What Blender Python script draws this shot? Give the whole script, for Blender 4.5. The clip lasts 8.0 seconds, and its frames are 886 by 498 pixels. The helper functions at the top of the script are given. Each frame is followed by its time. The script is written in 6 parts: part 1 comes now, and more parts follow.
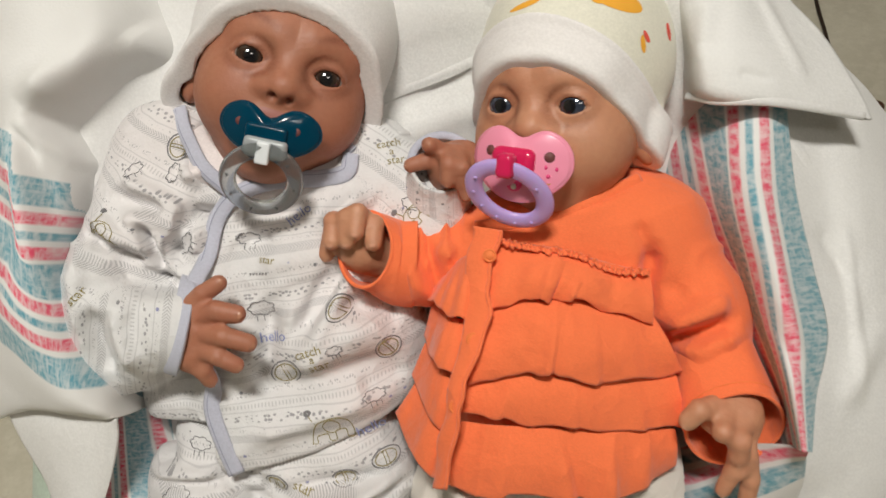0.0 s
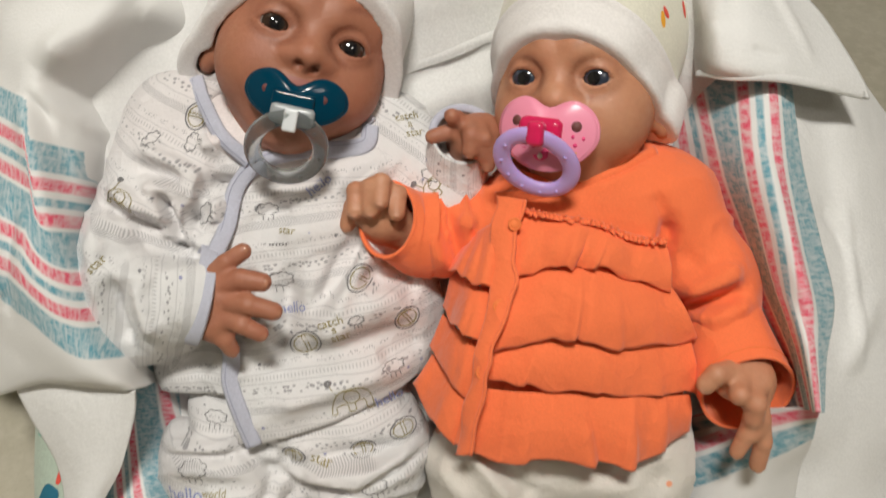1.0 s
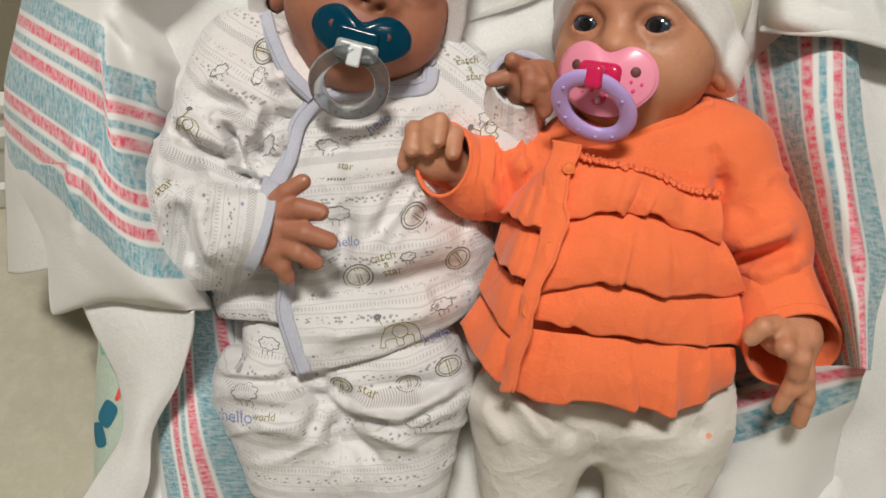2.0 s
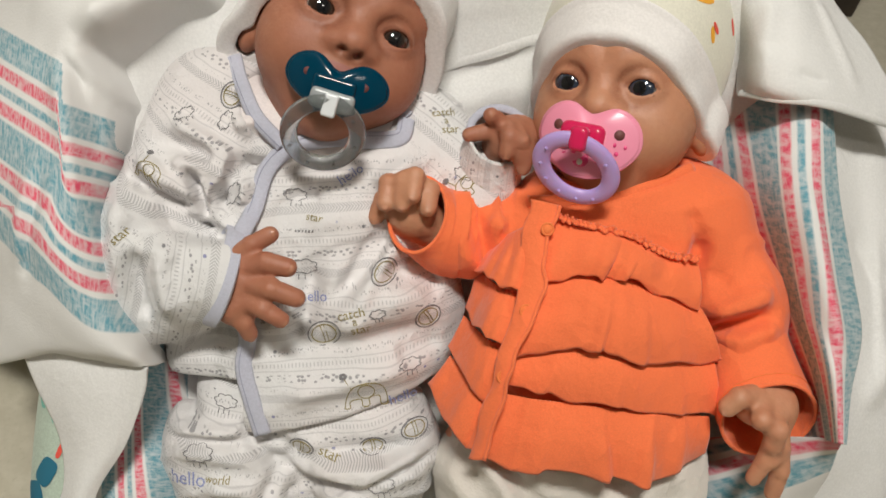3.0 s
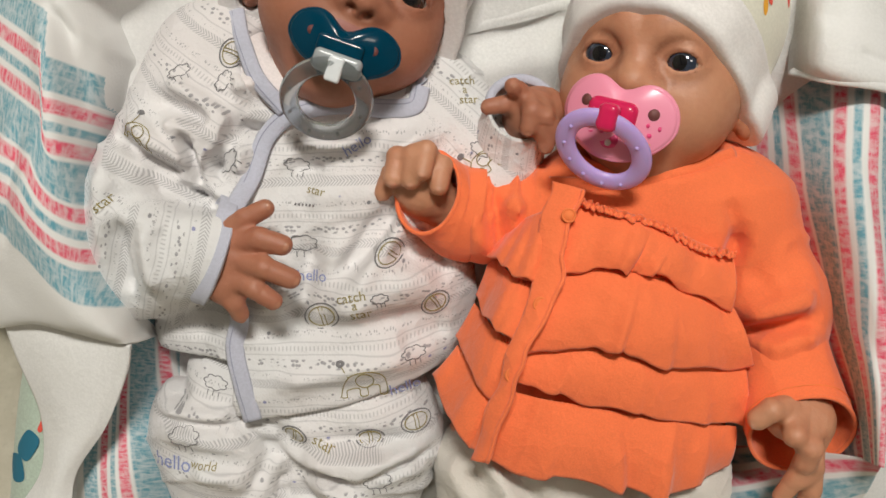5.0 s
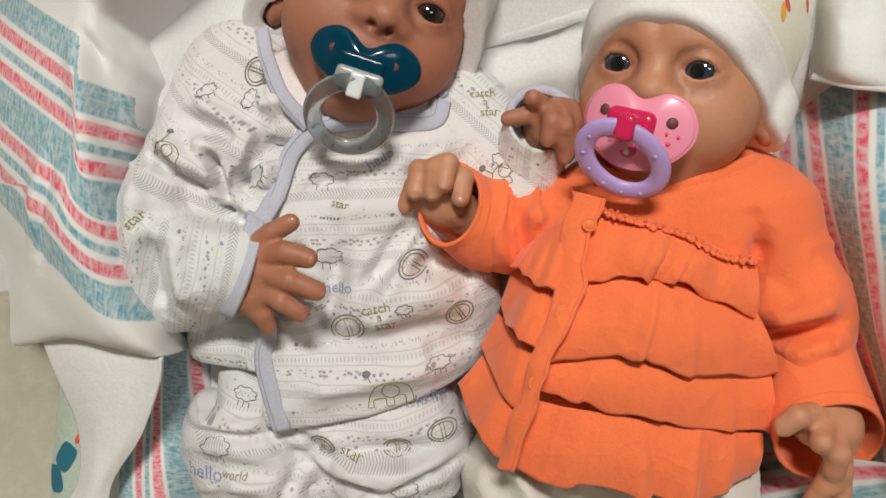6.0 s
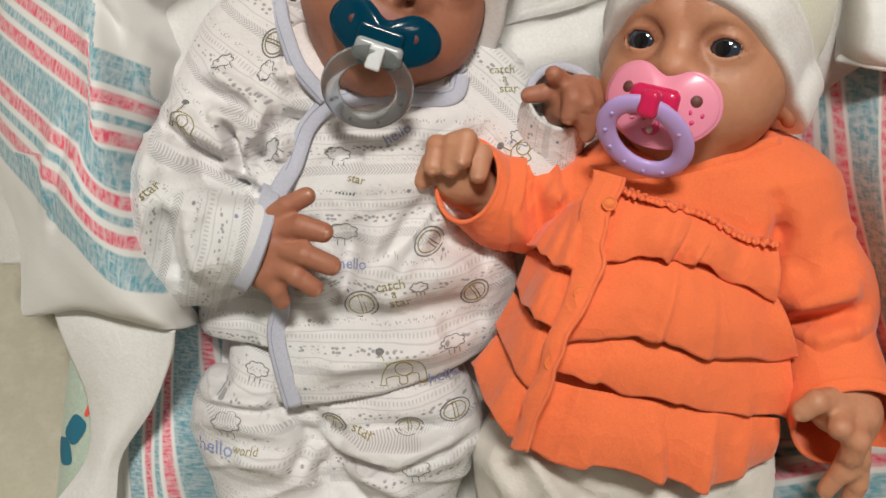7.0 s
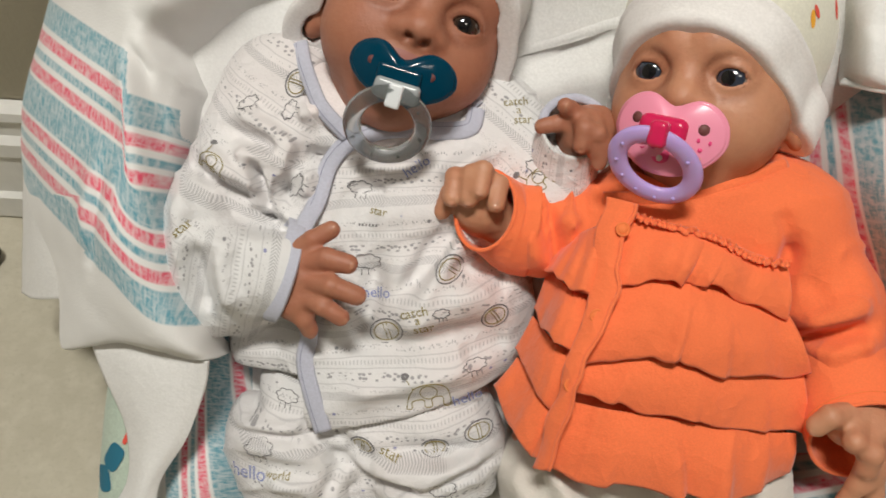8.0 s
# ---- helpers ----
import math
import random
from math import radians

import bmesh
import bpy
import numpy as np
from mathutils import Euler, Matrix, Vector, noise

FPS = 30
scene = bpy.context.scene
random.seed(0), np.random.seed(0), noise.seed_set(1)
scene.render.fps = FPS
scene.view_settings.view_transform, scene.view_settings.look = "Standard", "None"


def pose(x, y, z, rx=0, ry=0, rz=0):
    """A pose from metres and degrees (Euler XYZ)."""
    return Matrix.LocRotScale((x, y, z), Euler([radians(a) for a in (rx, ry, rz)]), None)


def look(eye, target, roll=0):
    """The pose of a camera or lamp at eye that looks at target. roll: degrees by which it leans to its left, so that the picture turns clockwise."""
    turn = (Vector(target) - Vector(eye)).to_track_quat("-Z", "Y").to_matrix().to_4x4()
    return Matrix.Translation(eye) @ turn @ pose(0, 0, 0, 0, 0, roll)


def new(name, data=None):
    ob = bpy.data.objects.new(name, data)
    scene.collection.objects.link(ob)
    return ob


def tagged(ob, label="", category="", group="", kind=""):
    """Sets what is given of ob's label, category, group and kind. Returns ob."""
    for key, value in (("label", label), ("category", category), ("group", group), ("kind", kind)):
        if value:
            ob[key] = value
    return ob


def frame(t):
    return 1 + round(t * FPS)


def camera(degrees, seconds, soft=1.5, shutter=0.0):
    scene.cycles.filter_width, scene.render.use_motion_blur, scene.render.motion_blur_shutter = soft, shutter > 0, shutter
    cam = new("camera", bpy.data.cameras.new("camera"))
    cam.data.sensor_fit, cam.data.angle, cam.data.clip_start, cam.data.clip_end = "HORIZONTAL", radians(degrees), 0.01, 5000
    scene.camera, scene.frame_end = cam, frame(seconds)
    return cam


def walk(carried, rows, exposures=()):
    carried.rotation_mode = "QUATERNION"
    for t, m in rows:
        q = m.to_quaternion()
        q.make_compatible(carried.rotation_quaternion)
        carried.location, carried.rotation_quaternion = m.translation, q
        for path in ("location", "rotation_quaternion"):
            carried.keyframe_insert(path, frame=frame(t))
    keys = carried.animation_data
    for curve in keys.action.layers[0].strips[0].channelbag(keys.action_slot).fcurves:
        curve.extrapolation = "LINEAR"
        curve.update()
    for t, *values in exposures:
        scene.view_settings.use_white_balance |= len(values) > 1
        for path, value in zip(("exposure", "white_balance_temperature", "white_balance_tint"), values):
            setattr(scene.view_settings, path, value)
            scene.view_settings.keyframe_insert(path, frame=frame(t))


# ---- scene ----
cam = camera(54.7, 8.0, soft=1.6, shutter=0.3)
PATH = [
    (0, (0.0120, 0.0065, 0.6239), (-0.0125, 0.6368, -0.1521), -1.60),
    (0.5, (-0.0420, 0.0345, 0.6046), (0.0090, 0.6631, -0.1714), 3.65),
    (1, (-0.0330, -0.0115, 0.6154), (0.0115, 0.6227, -0.1565), 3.33),
    (1.2, (-0.0300, -0.0316, 0.6075), (-0.0430, 0.5754, -0.1872), -0.15),
    (2.3, (-0.0410, -0.0368, 0.6088), (-0.0335, 0.5993, -0.1628), 4.12),
    (2.5, (-0.0490, -0.0265, 0.6143), (-0.0150, 0.6316, -0.1379), 6.35),
    (3, (-0.0520, -0.0119, 0.6042), (0.0005, 0.6320, -0.1591), 8.39),
    (3.5, (-0.0430, -0.0013, 0.5936), (-0.0285, 0.6111, -0.1968), 5.52),
    (4, (-0.0260, 0.0150, 0.5777), (-0.0005, 0.6064, -0.2283), 6.48),
    (4.5, (-0.0300, 0.0180, 0.5781), (-0.0165, 0.6126, -0.2258), 6.62),
    (5, (-0.0410, 0.0216, 0.5816), (-0.0190, 0.6289, -0.2125), 8.91),
    (5.2, (-0.0350, 0.0206, 0.5815), (-0.0230, 0.6266, -0.2138), 7.98),
    (6.5, (-0.0370, 0.0185, 0.5893), (-0.0585, 0.6357, -0.1972), 4.75),
    (7, (-0.0410, 0.0169, 0.5789), (-0.0630, 0.6187, -0.2194), 5.80),
    (7.5, (-0.0400, 0.0133, 0.5825), (-0.0480, 0.6367, -0.1994), 6.40),
    (8, (-0.0420, 0.0124, 0.5965), (-0.0880, 0.6246, -0.1928), 2.60),
]
walk(cam, [(t, look(eye, target, roll)) for t, eye, target, roll in PATH])

# ---- light: a ceiling panel of a plain indoor room, and an added fill ----
ROOM_H = 2.5
scene.view_settings.exposure = 0.0
world = bpy.data.worlds.new("world")
world.use_nodes = True
world.node_tree.nodes["Background"].inputs[0].default_value = (1.0, 0.96, 0.9, 1)
world.node_tree.nodes["Background"].inputs[1].default_value = 0.012
scene.world = world


def ceiling_lamp(x, y, watts, size):
    data = bpy.data.lights.new("panel_light", "AREA")
    data.shape, data.size, data.size_y, data.energy, data.color = "RECTANGLE", size, size * 0.5, watts, (1.0, 0.968, 0.90)
    ob = new("panel_light", data)
    ob.matrix_world = pose(x, y, ROOM_H - 0.06)
    return ob


ceiling_lamp(-0.14, -0.22, 43.5, 0.45)
# weak fill from the right, added to soften the contrast
ceiling_lamp(0.9, -0.9, 3.5, 0.6)

# The frame in which the dolls' carrier lies: u to the side, v towards the heads, w out of its face
BED = pose(0, 0, 0.62, -50) @ pose(0, 0.45, 0, 90)
BED_IN = BED.inverted()


# ---- materials ----
class Nodes:
    """A small helper that makes and links shader nodes."""

    def __init__(self, name):
        self.mat = bpy.data.materials.new(name)
        self.mat.use_nodes = True
        self.tree = self.mat.node_tree
        self.bsdf = self.tree.nodes["Principled BSDF"]
        self.coord = self.tree.nodes.new("ShaderNodeTexCoord")

    def put(self, socket, value):
        if isinstance(value, bpy.types.NodeSocket):
            self.tree.links.new(value, socket)
        elif isinstance(value, tuple) and len(value) == 3 and socket.type == "RGBA":
            socket.default_value = (*value, 1)
        else:
            socket.default_value = value

    def math(self, op, a, b=0.0, c=0.0):
        n = self.tree.nodes.new("ShaderNodeMath")
        n.operation = op
        for s, v in zip(n.inputs, (a, b, c)):
            self.put(s, v)
        return n.outputs[0]

    def noise(self, scale, detail=3.0, vector=None, rough=0.55):
        n = self.tree.nodes.new("ShaderNodeTexNoise")
        n.inputs["Scale"].default_value, n.inputs["Detail"].default_value, n.inputs["Roughness"].default_value = scale, detail, rough
        self.tree.links.new(vector or self.coord.outputs["Object"], n.inputs["Vector"])
        return n.outputs[0]

    def voronoi(self, scale, vector=None, feature="F1", out=0):
        n = self.tree.nodes.new("ShaderNodeTexVoronoi")
        n.feature = feature
        n.inputs["Scale"].default_value = scale
        self.tree.links.new(vector or self.coord.outputs["Object"], n.inputs["Vector"])
        return n.outputs[out]

    def mix(self, fac, a, b):
        n = self.tree.nodes.new("ShaderNodeMix")
        n.data_type = "RGBA"
        self.put(n.inputs[0], fac)
        self.put(n.inputs[6], a)
        self.put(n.inputs[7], b)
        return n.outputs[2]

    def step(self, value, lo, hi):
        n = self.tree.nodes.new("ShaderNodeMapRange")
        self.put(n.inputs[0], value)
        n.inputs[1].default_value, n.inputs[2].default_value = lo, hi
        return n.outputs[0]

    def split(self, vector):
        n = self.tree.nodes.new("ShaderNodeSeparateXYZ")
        self.tree.links.new(vector, n.inputs[0])
        return n.outputs

    def join(self, x, y, z=0.0):
        n = self.tree.nodes.new("ShaderNodeCombineXYZ")
        for s, v in zip(n.inputs, (x, y, z)):
            self.put(s, v)
        return n.outputs[0]

    def bump(self, height, depth, strength=1.0):
        n = self.tree.nodes.new("ShaderNodeBump")
        n.inputs["Strength"].default_value, n.inputs["Distance"].default_value = strength, depth
        self.put(n.inputs["Height"], height)
        self.tree.links.new(n.outputs[0], self.bsdf.inputs["Normal"])

    def wrinkles(self, scale=70.0, seed=0.0):
        """Fine ridges of creased cloth."""
        off = self.tree.nodes.new("ShaderNodeVectorMath")
        off.operation = "ADD"
        self.tree.links.new(self.coord.outputs["Object"], off.inputs[0])
        off.inputs[1].default_value = (seed, seed * 0.7, seed * 1.3)
        a = self.noise(scale, 1.5, off.outputs[0])
        b = self.noise(scale * 2.3, 1.5, off.outputs[0])
        ra = self.math("POWER", self.math("ABSOLUTE", self.math("SUBTRACT", a, 0.5)), 0.7)
        rb = self.math("POWER", self.math("ABSOLUTE", self.math("SUBTRACT", b, 0.5)), 0.7)
        return self.math("MULTIPLY", self.math("MULTIPLY_ADD", rb, 0.4, ra), -1.0)

    def set(self, **values):
        for key, v in values.items():
            self.put(self.bsdf.inputs[key.replace("_", " ")], v)
        return self


def cloth(name, colour, weave=1400.0, relief=0.0004, rough=0.9, vary=0.10, sheen=0.2, creases=0.0):
    """Woven cotton: threads, lint, soft creases and slight unevenness of the dye."""
    n = Nodes(name)
    big = n.step(n.noise(14.0, 3), 0.3, 0.7)
    fine = n.noise(weave * 0.45, 2)
    dark = tuple(c * (1 - vary) for c in colour)
    base = n.mix(big, dark, colour)
    base = n.mix(n.step(fine, 0.35, 0.75), base, tuple(min(1, c * 1.04) for c in colour))
    height = n.math("ADD", n.math("MULTIPLY", fine, 0.35), n.math("MULTIPLY", n.noise(95.0, 4, rough=0.6), 0.4))
    if creases:
        height = n.math("MULTIPLY_ADD", n.wrinkles(), creases, height)
        height = n.math("MULTIPLY_ADD", n.wrinkles(30.0, 2.0), creases * 3.0, height)
    n.bump(height, relief * 2)
    n.set(Base_Color=base, Roughness=rough, Sheen_Weight=sheen, Sheen_Roughness=0.5)
    return n.mat


def striped_cloth(name):
    """White flannel with the woven blue and pink stripe band; the UV's x runs across the band from 0 to 1."""
    n = Nodes(name)
    uv = n.coord.outputs["UV"]
    x, y, _ = n.split(uv)
    wob = n.math("MULTIPLY", n.math("SUBTRACT", n.noise(9.0, 2), 0.5), 0.012)
    x = n.math("ADD", x, wob)
    thread = n.noise(1.0, 3, vector=n.join(n.math("MULTIPLY", x, 16.0), n.math("MULTIPLY", y, 210.0)))
    thread2 = n.noise(1.0, 2, vector=n.join(n.math("MULTIPLY", x, 48.0), n.math("MULTIPLY", y, 80.0)))
    mott = n.math("MULTIPLY", n.step(thread, 0.33, 0.62), n.step(thread2, 0.22, 0.52))
    base = n.mix(n.step(n.noise(14.0, 3), 0.3, 0.7), (0.70, 0.69, 0.67), (0.78, 0.775, 0.76))
    blue, pink = (0.125, 0.33, 0.41), (0.72, 0.075, 0.14)

    def band(centre, half):
        return n.step(n.math("ABSOLUTE", n.math("SUBTRACT", x, centre)), half + 0.006, half - 0.006)

    for centre, half, colour in ((0.07, 0.07, blue), (0.93, 0.07, blue), (0.5, 0.085, blue), (0.285, 0.02, blue), (0.715, 0.02, blue),
                                 (0.20, 0.030, pink), (0.365, 0.030, pink), (0.635, 0.030, pink), (0.80, 0.030, pink)):
        fac = n.math("MULTIPLY", band(centre, half), n.math("MULTIPLY_ADD", mott, 0.62, 0.38))
        base = n.mix(fac, base, colour)
    fine = n.noise(620.0, 2)
    n.bump(n.math("ADD", n.math("MULTIPLY", fine, 0.45), n.math("MULTIPLY", n.noise(95.0, 4), 0.35)), 0.00045)
    n.set(Base_Color=base, Roughness=0.92, Sheen_Weight=0.25)
    return n.mat


def printed_jersey(name, tint=(0.73, 0.725, 0.725)):
    """White jersey with printed grey rows of stitches, pebbles and lines; the UV is in metres, y across the rows."""
    n = Nodes(name)
    x, y, _ = n.split(n.coord.outputs["UV"])
    x = n.math("ADD", x, n.math("MULTIPLY", n.noise(30.0, 2), 0.004))
    y = n.math("ADD", y, n.math("MULTIPLY", n.noise(24.0, 2), 0.006))
    base = n.mix(n.step(n.noise(10.0, 3), 0.3, 0.7), tuple(c * 0.96 for c in tint), tint)
    base = n.mix(n.math("MULTIPLY", n.step(n.noise(7.0, 2), 0.46, 0.66), 0.35), base, (0.80, 0.70, 0.69))
    row = n.math("WRAP", y, 0.0345, 0.0)

    def near(value, centre, half, soft=0.0003):
        return n.step(n.math("ABSOLUTE", n.math("SUBTRACT", value, centre)), half + soft, half - soft)

    def add(fac, colour, strength):
        return n.mix(n.math("MULTIPLY", fac, strength), base, colour)

    grey = (0.22, 0.215, 0.23)
    # fir stitch: little slanted strokes to both sides of a spine
    lean = n.math("ADD", x, n.math("ABSOLUTE", n.math("SUBTRACT", row, 0.006)))
    stroke = near(n.math("WRAP", lean, 0.0017, 0.0), 0.00085, 0.00036)
    base = add(n.math("MULTIPLY", stroke, near(row, 0.006, 0.0023)), grey, 0.60)
    # pebbles between two lines
    cells = n.voronoi(1.0, vector=n.join(n.math("MULTIPLY", x, 360.0), n.math("MULTIPLY", row, 480.0)))
    base = add(n.math("MULTIPLY", n.step(cells, 0.42, 0.30), near(row, 0.0165, 0.0018)), grey, 0.76)
    for c in (0.0125, 0.0205, 0.0262):
        base = add(near(row, c, 0.00020), grey, 0.42)
    # a row of tiny scribbled marks
    marks = n.voronoi(1.0, vector=n.join(n.math("MULTIPLY", x, 900.0), n.math("MULTIPLY", row, 620.0)))
    base = add(n.math("MULTIPLY", n.step(marks, 0.40, 0.28), near(row, 0.0298, 0.0011)), grey, 0.60)
    base = add(n.math("MULTIPLY", n.step(marks, 0.36, 0.26), near(row, 0.0104, 0.0007)), grey, 0.45)
    # small uprights with dots
    tick = near(n.math("WRAP", x, 0.0021, 0.0), 0.00105, 0.00028)
    base = add(n.math("MULTIPLY", tick, near(row, 0.0235, 0.0011)), grey, 0.50)
    # scattered stars and dots on the free rows
    spot = n.tree.nodes.new("ShaderNodeTexVoronoi")
    spot.inputs["Scale"].default_value = 1.0
    n.tree.links.new(n.join(n.math("MULTIPLY", x, 120.0), n.math("MULTIPLY", y, 120.0)), spot.inputs["Vector"])
    dot = n.math("MULTIPLY", n.step(spot.outputs["Distance"], 0.145, 0.10), n.math("MAXIMUM", n.step(row, 0.0275, 0.028), n.step(n.math("ABSOLUTE", n.math("SUBTRACT", row, 0.0100)), 0.0020, 0.0018)))
    tone = n.split(spot.outputs["Color"])
    dot = n.math("MULTIPLY", dot, n.step(tone[0], 0.35, 0.36))
    base = n.mix(n.math("MULTIPLY", dot, 0.85), base, n.mix(n.step(tone[1], 0.5, 0.55), (0.16, 0.16, 0.18), (0.20, 0.21, 0.42)))
    n.bump(n.math("MULTIPLY_ADD", n.wrinkles(32.0, 3.0), 1.7, n.math("ADD", n.math("MULTIPLY", n.noise(700.0, 2), 0.3), n.noise(80.0, 4))), 0.0013)
    n.set(Base_Color=base, Roughness=0.9, Sheen_Weight=0.15)
    return n.mat


def dotted_cloth(name):
    """Cream jersey with small orange printed dots."""
    n = Nodes(name)
    base = n.mix(n.step(n.noise(12.0, 3), 0.3, 0.7), (0.64, 0.60, 0.54), (0.74, 0.71, 0.66))
    x, y, _ = n.split(n.coord.outputs["Object"])
    v = n.tree.nodes.new("ShaderNodeTexVoronoi")
    v.inputs["Scale"].default_value = 1.0
    v.inputs["Randomness"].default_value = 0.75
    n.tree.links.new(n.join(n.math("MULTIPLY", x, 42.0), n.math("MULTIPLY", y, 42.0)), v.inputs["Vector"])
    base = n.mix(n.math("MULTIPLY", n.step(v.outputs["Distance"], 0.125, 0.10), 0.85), base, (0.85, 0.30, 0.13))
    n.bump(n.math("MULTIPLY_ADD", n.wrinkles(32.0, 3.0), 1.7, n.math("ADD", n.math("MULTIPLY", n.noise(700.0, 2), 0.3), n.noise(80.0, 4))), 0.0013)
    n.set(Base_Color=base, Roughness=0.9, Sheen_Weight=0.15)
    return n.mat


def vinyl_skin(name, colour, blush, rough=0.56):
    """Painted soft vinyl: mottled tint, fine pores, a slight shine."""
    n = Nodes(name)
    a = n.step(n.noise(38.0, 3), 0.35, 0.68)
    b = n.step(n.noise(260.0, 3), 0.35, 0.7)
    base = n.mix(n.math("MULTIPLY", a, 0.55), colour, blush)
    base = n.mix(n.math("MULTIPLY", b, 0.16), base, tuple(c * 0.75 for c in blush))
    # brows and lid lines, plus socket and under-nose shade laid in as brown
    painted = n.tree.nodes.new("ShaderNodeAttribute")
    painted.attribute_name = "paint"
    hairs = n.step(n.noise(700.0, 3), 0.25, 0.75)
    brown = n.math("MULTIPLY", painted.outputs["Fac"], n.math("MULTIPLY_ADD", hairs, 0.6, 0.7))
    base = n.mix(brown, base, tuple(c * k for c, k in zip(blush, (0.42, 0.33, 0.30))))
    n.bump(n.noise(420.0, 3), 0.00025)
    n.set(Base_Color=base, Roughness=n.math("MULTIPLY_ADD", b, 0.14, rough - 0.07), Subsurface_Weight=0.12, Subsurface_Radius=(0.006, 0.003, 0.002), Subsurface_Scale=0.5)
    return n.mat


def plain(name, colour, rough=0.5, vary=0.06, scale=60.0, relief=0.0, **more):
    n = Nodes(name)
    base = n.mix(n.step(n.noise(scale, 3), 0.3, 0.7), tuple(c * (1 - vary) for c in colour), colour)
    if relief:
        n.bump(n.noise(scale * 4, 3), relief)
    n.set(Base_Color=base, Roughness=rough, **more)
    return n.mat


def floor_vinyl():
    n = Nodes("beige_floor")
    base = n.mix(n.step(n.noise(9.0, 5), 0.35, 0.68), (0.42, 0.385, 0.30), (0.50, 0.465, 0.37))
    base = n.mix(n.math("MULTIPLY", n.step(n.noise(70.0, 4), 0.45, 0.7), 0.5), base, (0.57, 0.535, 0.44))
    base = n.mix(n.math("MULTIPLY", n.step(n.noise(300.0, 3), 0.55, 0.75), 0.4), base, (0.35, 0.32, 0.24))
    n.bump(n.noise(120.0, 3), 0.0004)
    n.set(Base_Color=base, Roughness=0.5)
    return n.mat


def wall_paint(name, colour):
    n = Nodes(name)
    base = n.mix(n.step(n.noise(3.0, 4), 0.3, 0.7), tuple(c * 0.93 for c in colour), colour)
    n.bump(n.noise(240.0, 3), 0.0005)
    n.set(Base_Color=base, Roughness=0.75)
    return n.mat


WHITE_CLOTH = cloth("white_flannel", (0.77, 0.765, 0.75), relief=0.00022, creases=0.6)
STRIPED = striped_cloth("striped_flannel")
JERSEY = printed_jersey("printed_white_jersey")
LAVENDER = cloth("lavender_rib", (0.50, 0.51, 0.60), vary=0.10)
LAVENDER_THREAD = plain("lavender_thread", (0.33, 0.34, 0.44), 0.85)
UNDERSHIRT = cloth("pale_undershirt", (0.80, 0.74, 0.73))
HAT_WHITE = cloth("white_hat_jersey", (0.82, 0.80, 0.79), relief=0.0003)
HAT_BAND = cloth("white_rib", (0.83, 0.80, 0.785), relief=0.0003)
HAT_CREAM = cloth("cream_hat_jersey", (0.78, 0.755, 0.64), relief=0.0003)
ORANGE = cloth("orange_cotton", (0.92, 0.190, 0.062), weave=2400.0, vary=0.10, relief=0.00034, creases=1.0)
ORANGE_THREAD = plain("orange_thread", (0.88, 0.22, 0.06), 0.8)
DOTTED = dotted_cloth("dotted_cream_jersey")
SKIN_A = vinyl_skin("vinyl_brown", (0.41, 0.172, 0.100), (0.37, 0.128, 0.074))
SKIN_B = vinyl_skin("vinyl_tan", (0.55, 0.27, 0.155), (0.51, 0.205, 0.115), 0.54)
EYE_WHITE = plain("eye_white", (0.30, 0.25, 0.22), 0.45, Specular_IOR_Level=0.15)
IRIS_BROWN = plain("iris_brown", (0.035, 0.018, 0.012), 0.08, Coat_Weight=1.0, Coat_Roughness=0.02)
IRIS_BLUE = plain("iris_blue", (0.036, 0.048, 0.075), 0.08, vary=0.4, scale=900.0, Coat_Weight=1.0, Coat_Roughness=0.02)
LIP_A = plain("vinyl_lip_dark", (0.36, 0.13, 0.10), 0.45)
LIP_B = plain("vinyl_lip_pink", (0.55, 0.20, 0.15), 0.45)
NAIL_A = plain("vinyl_nail_brown", (0.46, 0.21, 0.13), 0.22)
NAIL_B = plain("vinyl_nail_tan", (0.62, 0.31, 0.20), 0.18)
PUPIL = plain("pupil", (0.006, 0.006, 0.008), 0.05, Coat_Weight=1.0, Coat_Roughness=0.02)
TEAL = plain("teal_plastic", (0.0, 0.060, 0.115), 0.14, vary=0.1, Transmission_Weight=0.35, IOR=1.40)
GREY_PLASTIC = plain("grey_translucent_plastic", (0.52, 0.55, 0.56), 0.25, Transmission_Weight=0.3)
PINK = plain("pink_plastic", (0.90, 0.31, 0.44), 0.28, vary=0.03)
MAGENTA = plain("magenta_plastic", (0.66, 0.018, 0.10), 0.22, vary=0.05)
PRINT_PINK = plain("printed_pink", (0.82, 0.06, 0.22), 0.35)
PRINT_YELLOW = plain("printed_yellow", (0.86, 0.50, 0.09), 0.5)
LILAC = plain("lilac_plastic", (0.53, 0.37, 0.76), 0.3, vary=0.04, Subsurface_Weight=0.1)
CLEAR = plain("clear_plastic", (0.56, 0.59, 0.60), 0.14, vary=0.05, Transmission_Weight=0.9, IOR=1.35)
WHITE_PLASTIC = plain("white_plastic", (0.74, 0.77, 0.79), 0.3)
HOLE = plain("dark_hole", (0.16, 0.05, 0.045), 0.6)
GREEN_PRINT = cloth("pale_green_cover", (0.50, 0.60, 0.50), vary=0.15)
TEAL_PRINT = plain("teal_print", (0.02, 0.16, 0.25), 0.8)
MINT_PRINT = plain("mint_print", (0.20, 0.50, 0.42), 0.8)
FLOOR_MAT = floor_vinyl()
WALL_MAT = wall_paint("olive_beige_paint", (0.33, 0.295, 0.215))
SIDE_WALL_MAT = wall_paint("tan_paint", (0.27, 0.245, 0.19))
BASE_MAT = plain("white_gloss_paint", (0.76, 0.75, 0.71), 0.4, vary=0.08)
